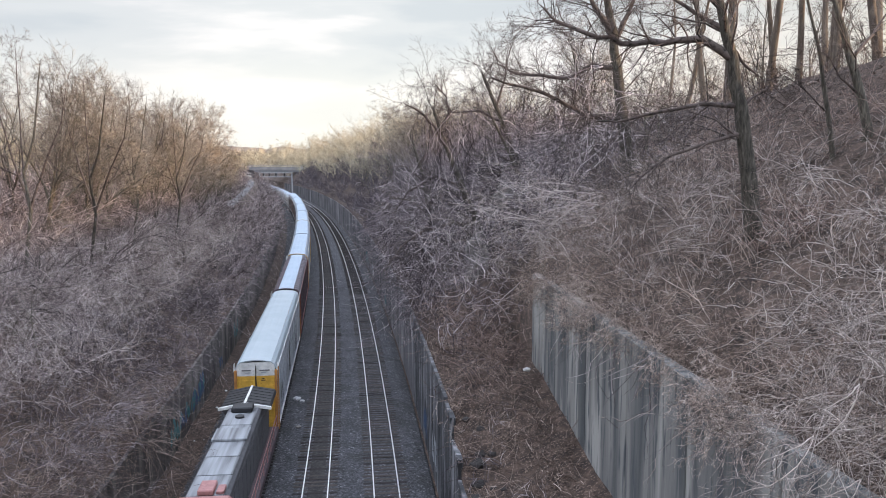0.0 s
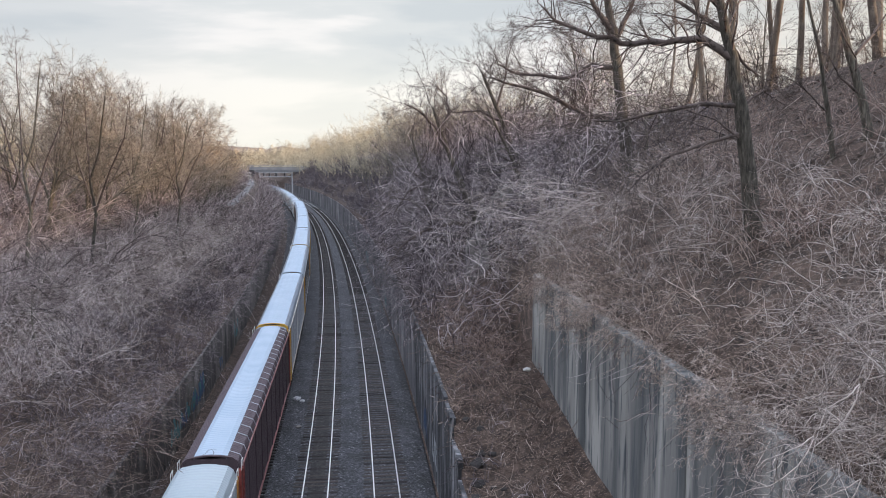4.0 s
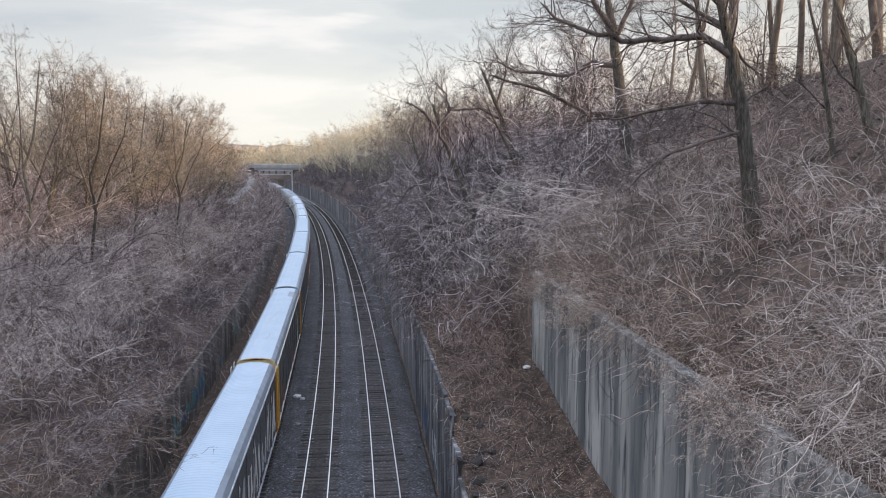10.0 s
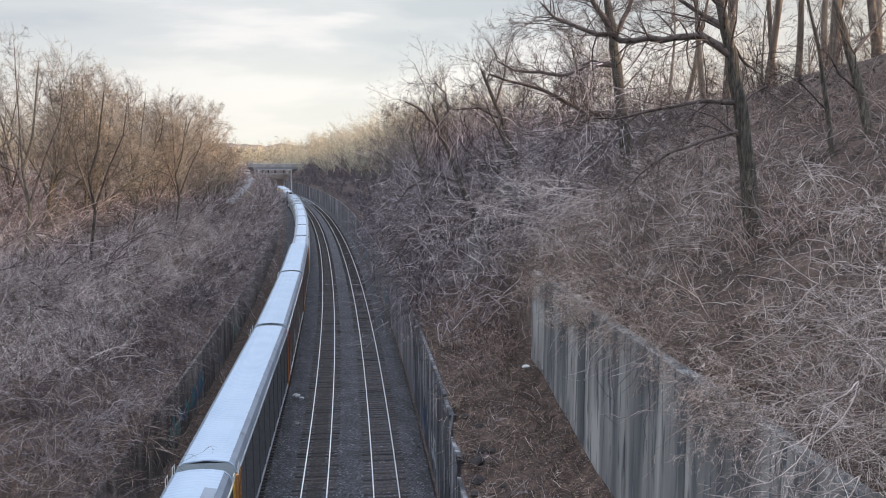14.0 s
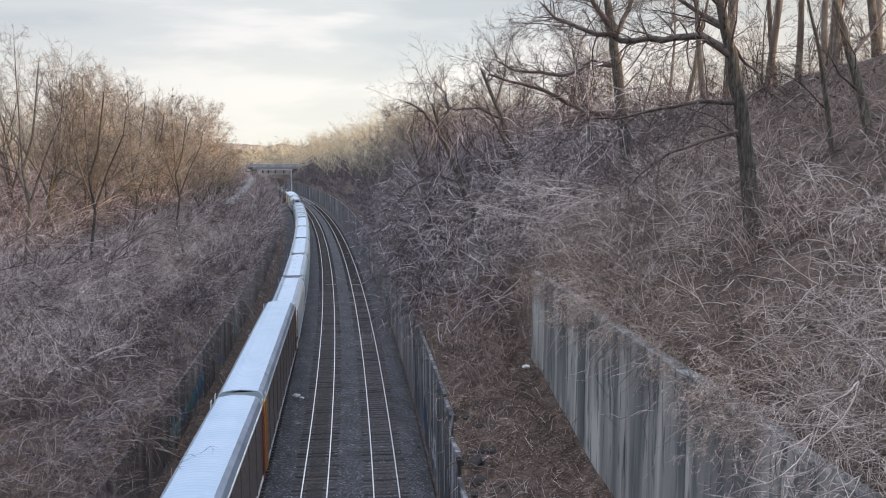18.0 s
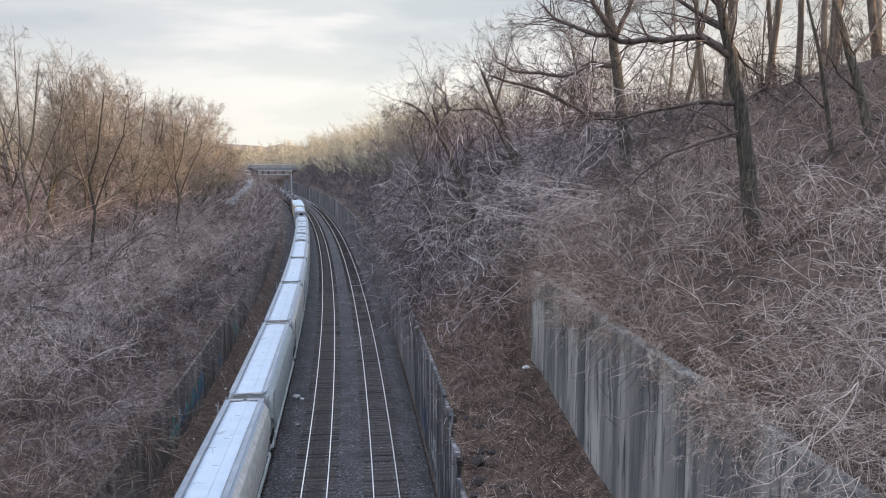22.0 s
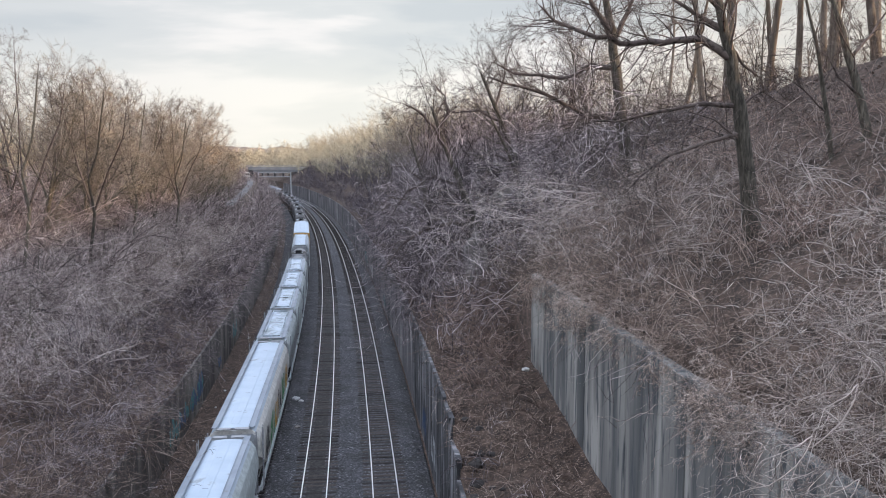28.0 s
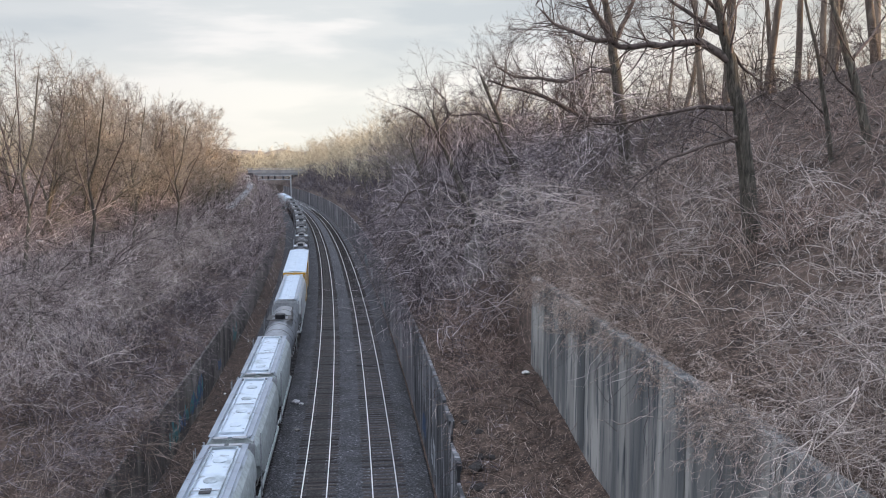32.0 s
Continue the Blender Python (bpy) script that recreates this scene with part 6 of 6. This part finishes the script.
# vine-hung trees that lean over the trackside wall
limbed_tree(73, (4.6, 66.0, 9.6), [(4.3, 10.4), (3.1, 13.2), (1.5, 17.0), (0.2, 20.2), (-0.4, 22.0)], 0.34,
            [(0.16, -1.0, [(0.4, 19.8), (-0.6, 21.6), (-1.9, 22.8), (-3.2, 23.4)]), (0.16, 1.0, [(-0.1, 21.4), (0.5, 22.6), (0.3, 24.0), (-0.8, 25.2)]),
             (0.17, -1.5, [(3.0, 13.4), (1.0, 14.0), (-1.4, 13.4), (-3.4, 12.0), (-4.6, 10.2)]), (0.14, 1.0, [(1.6, 16.8), (-0.6, 17.6), (-2.8, 16.4), (-4.2, 14.2)])],
            "dark leaning tree hung with vines above the trackside wall", 1.2, 1.5)
limbed_tree(74, (7.4, 72.0, 15.2), [(7.2, 15.8), (6.4, 19.0), (5.0, 22.6), (3.8, 25.4)], 0.30,
            [(0.14, 1.0, [(5.2, 22.2), (3.2, 23.2), (1.2, 23.0), (-0.6, 23.6)]), (0.14, -1.0, [(6.5, 18.6), (4.4, 19.4), (2.4, 18.8), (0.8, 17.4)]), (0.12, 0.5, [(4.6, 23.4), (5.4, 26.0), (5.6, 28.6)])],
            "dark crooked tree hung with vines on the bank", 1.3, 1.5)
limbed_tree(75, (-0.5, 86.0, 9.4), [(-0.7, 10.0), (-1.5, 13.4), (-2.0, 17.0), (-3.0, 20.2)], 0.28,
            [(0.13, 1.0, [(-1.4, 13.0), (-3.4, 14.6), (-5.4, 14.8), (-7.0, 13.6)]), (0.13, -1.0, [(-2.0, 16.6), (-4.0, 18.2), (-5.8, 18.0)]), (0.12, 0.5, [(-2.4, 18.4), (-1.2, 20.6), (-1.0, 22.6)])],
            "dark tree hung with vines above the trackside wall", 1.2, 1.5)

# trees
BIG = [tree_template(20 + k, (12.5, 13, 11.5, 13.5, 12)[k], (0.22, 0.26, 0.2, 0.28, 0.24)[k], TREE, "bare deciduous tree with a dense domed twiggy crown", "trees on the banks", "crown_twig") for k in range(5)]
HIGH = [tree_template(30 + k, 19, (0.19, 0.25, 0.22)[k], TALL, "tall bare tree with a straight pale trunk on the ridge", "trees on the ridge", "branch", "ridge_bark") for k in range(3)]
SAP = [tree_template(40 + k, 7.0, 0.06, SMALL, "slender bare sapling with fine upright twigs", "saplings on the banks") for k in range(4)]
GNARL = [tree_template(50 + k, (11, 12.5, 10, 11.5)[k], (0.2, 0.24, 0.19, 0.22)[k], TWIST, "dark bare tree with twisting vine-hung limbs", "trees over the trackside wall", "twig_shaded") for k in range(4)]
used = set()


def plant(pool, u, y, size):
    """The first of a kind is moved into place, the others are copies."""
    ob = rng.choice(pool)
    m = place(u, y, size, rng, 0.15, 0.05)
    if ob not in used:
        used.add(ob)
        ob.matrix_basis = m
        return ob
    return copy_thing(ob, m)


rng = random.Random(61)
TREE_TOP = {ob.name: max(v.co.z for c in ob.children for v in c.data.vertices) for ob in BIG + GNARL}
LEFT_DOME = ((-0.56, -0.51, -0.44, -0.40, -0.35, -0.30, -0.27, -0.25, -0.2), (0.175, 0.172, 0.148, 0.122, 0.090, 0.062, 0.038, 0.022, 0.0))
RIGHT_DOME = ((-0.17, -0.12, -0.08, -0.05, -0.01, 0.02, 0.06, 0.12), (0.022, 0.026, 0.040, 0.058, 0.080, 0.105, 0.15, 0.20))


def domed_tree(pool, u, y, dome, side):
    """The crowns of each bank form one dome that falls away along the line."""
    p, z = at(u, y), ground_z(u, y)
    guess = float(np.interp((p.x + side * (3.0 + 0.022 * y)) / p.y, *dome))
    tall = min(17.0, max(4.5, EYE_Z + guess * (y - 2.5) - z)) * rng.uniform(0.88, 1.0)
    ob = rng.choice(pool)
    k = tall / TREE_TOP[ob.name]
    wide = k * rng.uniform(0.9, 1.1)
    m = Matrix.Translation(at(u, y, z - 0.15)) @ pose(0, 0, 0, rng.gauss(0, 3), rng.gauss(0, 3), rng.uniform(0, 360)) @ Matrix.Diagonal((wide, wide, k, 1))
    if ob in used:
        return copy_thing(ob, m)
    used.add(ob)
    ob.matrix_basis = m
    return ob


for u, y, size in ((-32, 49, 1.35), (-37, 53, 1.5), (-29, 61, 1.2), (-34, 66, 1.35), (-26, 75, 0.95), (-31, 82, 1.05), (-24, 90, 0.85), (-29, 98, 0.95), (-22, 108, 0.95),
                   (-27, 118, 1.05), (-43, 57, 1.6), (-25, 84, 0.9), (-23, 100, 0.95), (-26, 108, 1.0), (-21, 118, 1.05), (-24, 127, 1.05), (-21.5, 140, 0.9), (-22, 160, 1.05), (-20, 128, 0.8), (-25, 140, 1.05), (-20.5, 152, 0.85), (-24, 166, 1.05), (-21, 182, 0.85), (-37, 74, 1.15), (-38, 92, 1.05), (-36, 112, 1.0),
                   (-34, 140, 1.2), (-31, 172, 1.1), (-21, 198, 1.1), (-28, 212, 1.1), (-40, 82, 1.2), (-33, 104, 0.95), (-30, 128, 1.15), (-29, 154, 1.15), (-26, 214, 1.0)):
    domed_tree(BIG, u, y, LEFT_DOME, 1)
# Trees that look sunlit through their amber twig colour, not the sun lamp.
AMBER = [tree_template(90 + k, 10, 0.2, TREE, "bare tree with low sunlight painted amber-brown into its twigs", "amber trees on the left bank", "twig_sunlit") for k in range(2)]
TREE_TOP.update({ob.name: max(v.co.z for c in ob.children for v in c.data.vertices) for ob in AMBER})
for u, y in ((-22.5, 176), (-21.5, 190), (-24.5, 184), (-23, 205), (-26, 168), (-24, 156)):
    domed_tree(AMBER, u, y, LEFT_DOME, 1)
for u, y in scatter(rng, -34, -14, 48, 150, 6.5):
    plant(SAP, u, y, rng.uniform(0.6, 1.1))
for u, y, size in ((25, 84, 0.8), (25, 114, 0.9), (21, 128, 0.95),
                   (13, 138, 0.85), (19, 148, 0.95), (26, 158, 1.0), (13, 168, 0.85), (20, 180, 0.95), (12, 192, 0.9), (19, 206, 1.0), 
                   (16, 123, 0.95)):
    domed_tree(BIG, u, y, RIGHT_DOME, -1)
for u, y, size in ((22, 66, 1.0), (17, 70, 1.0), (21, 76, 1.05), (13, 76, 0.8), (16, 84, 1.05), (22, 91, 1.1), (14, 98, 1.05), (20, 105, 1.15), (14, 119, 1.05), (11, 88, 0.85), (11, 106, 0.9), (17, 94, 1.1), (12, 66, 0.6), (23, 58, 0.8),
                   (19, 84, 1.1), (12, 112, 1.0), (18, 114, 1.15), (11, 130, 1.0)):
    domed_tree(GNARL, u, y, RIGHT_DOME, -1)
for u, y, size in ((28, 60.5, 1.0), (28.2, 52, 1.1), (28, 48, 1.05), (28.8, 46, 1.0), (28, 44.3, 1.1), (29.5, 43, 1.0), (29, 40.5, 1.1), (32, 47, 1.1), (33, 54, 1.0), (31, 64, 1.0), (27.6, 56, 0.9), (30.5, 50, 0.85), (32, 43, 0.9), (33, 60, 0.9), (30, 69, 0.9), (31, 75, 0.85), (35, 50, 1.0),
                   (30, 36, 1.0), (33, 34, 1.0)):
    plant(HIGH, u, y, size)
for u, y in scatter(rng, 26.5, 34, 40, 96, 5.0):
    plant(SAP, u, y, rng.uniform(0.8, 1.4))
for u, y in scatter(rng, 9, 24, 52, 130, 7.0):
    plant(SAP, u, y, rng.uniform(0.6, 1.0))
far_woods = []
for k in range(5):
    w = tree_meshes(60 + k, 6.0, 0.2, FAR, 0.022)
    n = len(w[0].v)
    w[0].t += [(a + n, b + n, c + n) for a, b, c in w[1].t]
    w[0].v += w[1].v
    far_woods.append(w[0])
spots = scatter(rng, -60, -23, 200, 420, 7.0) + scatter(rng, 14, 60, 200, 460, 7.0) + scatter(rng, -90, -44, 60, 190, 8)
spots = [(u, y) for u, y in spots if not -13 < u < 11]
thicket("ridge_woods", far_woods, [place(u, y, rng.uniform(0.55, 1.0), rng, 0.3) for u, y in scatter(rng, 34, 62, 64, 150, 7.0)], "crown_twig", "bare woods behind the ridge", "woods")
farthest = []
for k in range(4):
    w = tree_meshes(80 + k, 6.0, 0.25, FARTHEST, 0.06)
    n = len(w[0].v)
    w[0].t += [(a + n, b + n, c + n) for a, b, c in w[1].t]
    w[0].v += w[1].v
    farthest.append(w[0])
# The far woods look hazy and backlit by their twig colour alone.
thicket("far_woods", far_woods, [place(u, y, rng.uniform(0.8, 1.3) * (1.15 if u > 0 else 1.0), rng, 0.3) for u, y in spots], "hazy_twig", "distant bare winter woods on both sides of the line", "woods")
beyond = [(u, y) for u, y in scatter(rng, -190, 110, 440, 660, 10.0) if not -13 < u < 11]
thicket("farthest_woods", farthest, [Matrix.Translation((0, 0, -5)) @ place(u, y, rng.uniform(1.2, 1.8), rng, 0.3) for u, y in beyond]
        + [pose(x, y, 7.5) @ Matrix.Diagonal((k, k, k, 1)) for x, y, k in ((-80, 455, 1.55), (-86, 462, 1.3), (-74, 470, 1.4), (-66, 462, 1.45))], "hazy_twig", "bare winter woods beyond the road bridge", "woods")


# ---- the road bridge across the cutting, far off, and the signal gantry ----
def build_bridge():
    b = thing("road_bridge", "pale concrete road overpass with steel railing across the cutting", "bridge")
    y, z = 425.0, 11.0
    x0, x1 = -100.0, -40.0
    part("deck", box(x0, x1, y, y + 9, z, z + 1.0, 0.05), MAT["pale_concrete"], b)
    part("parapet", box(x0, x1, y - 0.25, y + 0.15, z + 1.0, z + 1.75, 0.04), MAT["pale_concrete"], b)
    part("girder", box(x0, x1, y + 0.5, y + 1.1, z - 1.0, z, 0.04), MAT["grey_paint"], b)
    part("handrail", rod((x0, y, z + 2.4), (x1, y, z + 2.4), 0.07, 6), MAT["signal_metal"], b)
    for k in range(21):
        part("rail_post", rod((x0 + 3 * k, y, z + 1.75), (x0 + 3 * k, y, z + 2.4), 0.05, 5), MAT["signal_metal"], b)
    part("abutment", box(x0 - 0.5, x0 + 2.6, y + 0.3, y + 9, -0.6, z, 0.1), MAT["dim_concrete"], b)
    for x in (-76.0, -60.0):
        part("pier", box(x - 0.8, x + 0.8, y + 1, y + 8, -0.6, z - 0.9, 0.1), MAT["dim_concrete"], b)


def build_gantry():
    g = thing("signal_gantry", "pale steel signal gantry spanning the tracks", "signal gantry")
    y, z = 372.0, 8.9
    x0, x1 = -83.5, -68.0
    for x in (x0 + 0.5, x1 - 0.3):
        part("post", box(x - 0.22, x + 0.22, y - 0.2, y + 0.2, -0.5, z + 2.1, 0.03), MAT["signal_metal"], g)
    for dz in (0, 1.9):
        part("chord", box(x0, x1, y - 0.12, y + 0.12, z + dz, z + dz + 0.28, 0.02), MAT["signal_metal"], g)
    for k in range(7):
        x = x0 + 0.5 + k * 2.1
        part("brace", rod((x, y, z + 0.2), (x + 1.05, y, z + 1.95), 0.07, 5), MAT["signal_metal"], g)
    part("walkway", box(x0, x1, y + 0.15, y + 1.0, z + 0.05, z + 0.15, 0.01), MAT["walkway_metal"], g)
    for x in (-81.0, -78.4, -75.4, -71.6):
        h = part("signal_head", box(x - 0.32, x + 0.32, y - 0.5, y - 0.2, z + 0.5, z + 1.9, 0.1), MAT["black"], g)
        part("backplate", box(x - 0.42, x + 0.42, y - 0.19, y - 0.14, z + 0.35, z + 2.1, 0.02), MAT["signal_metal"], h)


def build_van():
    v = thing("white_van", "white van parked beside the line by the bridge", "van")
    part("body", box(-1.0, 1.0, -2.6, 2.2, 0.45, 2.3, 0.18), MAT["bone"], v)
    part("windscreen", box(-0.85, 0.85, -2.63, -2.56, 1.4, 2.0, 0.03), MAT["black"], v)
    part("bumper", box(-0.95, 0.95, -2.72, -2.55, 0.4, 0.65, 0.04), MAT["dark_side"], v)
    for x in (-0.85, 0.85):
        for yy in (-1.7, 1.4):
            w = part("wheel", rod((x - 0.12, yy, 0.36), (x + 0.12, yy, 0.36), 0.36, 16), MAT["black"], v)
            part("rim", rod((x - 0.13, yy, 0.36), (x + 0.13, yy, 0.36), 0.2, 12), MAT["signal_metal"], w)
        part("headlight", box(x - 0.12, x + 0.12, -2.66, -2.58, 0.8, 1.0, 0.02), MAT["cream"], v)
    yv = 338.0
    u = path_u(yv)
    v.matrix_basis = Matrix.Translation(at(u, yv, ground_z(u, yv) + 0.02)) @ pose(0, 0, 0, 0, 0, heading(yv))
    vs, fs, ys = [], [], list(np.arange(172, 400, 4.0))
    for y in ys:
        vs += [at(path_u(y) + du, y, path_z(y) + dz) for du, dz in ((-1.2, -0.3), (-1.0, 0.03), (0, 0.07), (1.0, 0.03), (1.2, -0.3))]
    for j in range(len(ys) - 1):
        fs += [(5 * j + i, 5 * j + i + 1, 5 * j + i + 6, 5 * j + i + 5) for i in range(4)]
    me = bpy.data.meshes.new("gravel_path")
    me.from_pydata(vs, [], fs)
    me.materials.append(MAT["gravel_path"])
    tagged(new("gravel_path", me), "pale grey gravel path along the left bank", "path", kind="structure")


build_bridge()
build_gantry()
build_van()


def rock(name, u, y, size, mat, label, seed, z=None, category="rock"):
    r = random.Random(seed)
    bm = bmesh.new()
    bmesh.ops.create_icosphere(bm, subdivisions=2, radius=0.5)
    for v in bm.verts:
        v.co *= r.uniform(0.75, 1.2)
        v.co.z *= 0.55
    me = bpy.data.meshes.new(name)
    bm.to_mesh(me)
    bm.free()
    me.materials.append(mat)
    ob = tagged(new(name, me), label, category)
    p = at(u, y, (-0.13 if z is None else z) + size * 0.2)
    ob.matrix_basis = Matrix.Translation(p) @ Matrix.Diagonal((size, size, size, 1))


rock("rock", -2.2, 63.7, 0.62, MAT["white_rock"], "pale broken concrete lump on the ballast", 3)
rock("rock", -1.75, 63.2, 0.42, MAT["white_rock"], "pale broken concrete lump on the ballast", 14)
rock("rock", -1.7, 57.0, 0.4, MAT["pale_rock"], "small pale stone on the ballast", 4)
rock("rock", 6.2, 46.6, 0.34, MAT["bone"], "white stone at the foot of the wall", 5, -0.3)
rock("rock", 6.5, 52.8, 0.45, MAT["black"], "black lump at the foot of the wall", 6, -0.3)
rock("rock", 6.3, 66, 0.3, MAT["bone"], "white stone at the foot of the wall", 7, -0.3)

r6 = random.Random(31)
for k in range(9):
    u, y = r6.uniform(7.7, 8.9), r6.uniform(33.5, 42.5)
    rock("rock", u, y, r6.uniform(0.4, 0.9), MAT["under"], "dark wet broken concrete behind the trackside wall", 60 + k, ground_z(u, y) - 0.1)
rock("plastic_bag", 11.7, 43.6, 0.42, MAT["bone"], "crumpled white bag at the foot of the tall wall", 8, ground_z(11.7, 43.6), "litter")
r5 = random.Random(77)
for k in range(22):
    side = k % 3
    u, y = (r5.uniform(5.9, 6.8) if side else r5.uniform(-8.9, -7.9)), 42 + 70 * r5.random() ** 1.5
    rock("stone", u, y, r5.uniform(0.10, 0.24), MAT["bone" if k % 4 else "pale_rock"], "small pale stone lying at the foot of the wall", 20 + k, -0.3)


# ---- sprayed patches on the walls: shapes only ----
def wall_paint(u, y, z, w, h, mat, seed, face):
    me = shared("wall_paint%d" % seed, MAT[mat], graffiti_blob(seed, w, h))
    wall = bpy.data.objects["wall_right" if face < 0 else "wall_left"]
    ob = part("graffiti", me, None, wall, "sprayed lettering-like shapes")
    ob.matrix_basis = Matrix.Translation(at(u - 0.012 if face < 0 else u + 0.012, y, z)) @ pose(0, 0, 0, 0, 0, heading(y) + (180 if face < 0 else 0))


for u, y, z, w, h, mat, seed, face in ((WALL_L, 51.5, 0.3, 3.4, 1.6, "teal", 61, 1), (WALL_L, 59.0, 0.3, 5.0, 1.9, "blue", 62, 1), (WALL_L, 61.0, 0.5, 3.0, 1.4, "teal", 63, 1), (WALL_L, 57.0, 0.5, 3.0, 1.3, "teal", 70, 1), (WALL_L, 54.6, 0.4, 2.6, 1.3, "blue", 71, 1), (WALL_L, 83.0, 0.4, 3.0, 1.6, "teal", 72, 1),
                                       (WALL_L, 72.0, 0.2, 2.4, 1.0, "blue", 64, 1), (WALL_R, 146.0, 0.5, 6.0, 1.8, "teal", 65, -1), (WALL_R, 132.0, 0.4, 5.0, 1.6, "signal_metal", 66, -1),
                                       (WALL_R, 104.0, 0.3, 3.0, 1.5, "teal", 67, -1), (WALL_R, 50.0, 0.4, 3.2, 2.0, "grey_paint", 68, -1), (WALL_R, 56.0, 0.4, 3.2, 2.0, "blue", 69, -1)):
    wall_paint(u, y, z, w, h, mat, seed, face)


# ---- pale rock showing through the brush ----
def outcrop(x, y, z, w, h, seed):
    r = random.Random(seed)
    bm = bmesh.new()
    bmesh.ops.create_icosphere(bm, subdivisions=3, radius=1.0)
    for v in bm.verts:
        k = 1 + 0.5 * noise.noise(v.co * 1.7 + Vector((seed, 0, 0))) + 0.3 * noise.noise(v.co * 4.5)
        v.co = Vector((v.co.x * w / 2 * k, v.co.y * w / 3 * k, v.co.z * h / 2 * k))
    me = bpy.data.meshes.new("rock_outcrop")
    bm.to_mesh(me)
    bm.free()
    me.materials.append(MAT["pale_rock"])
    ob = tagged(new("rock_outcrop", me), "pale weathered rock outcrop among the brush", "rock")
    ob.matrix_basis = Matrix.Translation((x, y, z))


outcrop(2.5, 60.5, 11.4, 1.7, 4.2, 1)
outcrop(5.5, 66.5, 15.9, 2.8, 2.2, 2)


# ---- the wooded skyline a kilometre off ----
def build_skyline():
    r = random.Random(12)
    vs, fs = [], []
    n = 620
    for k in range(n):
        x = -1100 + 2000 * k / (n - 1)
        top = 25 + 6 * noise.noise((x * 0.006, 3.1, 0)) + 2.6 * noise.noise((x * 0.035, 7.7, 0)) + 1.4 * noise.noise((x * 0.16, 1.7, 0)) + r.uniform(-0.7, 0.7)
        vs += [(x, 1010, 2), (x, 1000, top - 6), (x, 1006, top), (x, 1060, 2)]
    for k in range(n - 1):
        a = 4 * k
        fs += [(a, a + 4, a + 5, a + 1), (a + 1, a + 5, a + 6, a + 2), (a + 2, a + 6, a + 7, a + 3)]
    me = bpy.data.meshes.new("backdrop")
    me.from_pydata(vs, [], fs)
    me.materials.append(MAT["hazy_wood"])
    tagged(new("backdrop", me), "distant bare wooded ridge on the skyline", "woods", kind="structure")


build_skyline()


# ---- ties, piece by piece near the camera ----
def build_ties():
    me = bpy.data.meshes.new("tie")
    bm = box(-1.3, 1.3, -0.115, 0.115, -0.34, -0.166, 0.012)
    bm.to_mesh(me)
    bm.free()
    me.materials.append(MAT["tie"])
    r = random.Random(9)
    for track, u0 in ((track_mid, 0.0), (track_right, 4.12)):
        y = 38.0
        while y < 113:
            ob = part("tie", me, None, track)
            ob.matrix_basis = Matrix.Translation(at(u0 + r.uniform(-0.07, 0.07), y, 0.10 + r.uniform(-0.032, 0.008))) @ pose(0, 0, 0, 0, 0, heading(y) + r.uniform(-1.2, 1.2))
            y += 0.53 + r.uniform(-0.04, 0.04)
    for track, u0, y0 in ((track_mid, 0.0, 113.2), (track_right, 4.12, 113.2), (track_left, TRACK_L, 20.0)):
        bm = bmesh.new()
        y = y0
        while y < 300:
            m = Matrix.Translation(at(u0, y, 0.10)) @ pose(0, 0, 0, 0, 0, heading(y))
            vs = [bm.verts.new(m @ Vector((sx * 1.3, sy * 0.115, z))) for z in (-0.34, -0.166) for sx, sy in ((-1, -1), (1, -1), (1, 1), (-1, 1))]
            for q in ((4, 5, 6, 7), (0, 1, 5, 4), (1, 2, 6, 5), (2, 3, 7, 6), (3, 0, 4, 7)):
                bm.faces.new([vs[i] for i in q])
            y += 0.53
        tagged(part("far_ties", bm, MAT["tie"], track), kind="stuff")


build_ties()

motions()
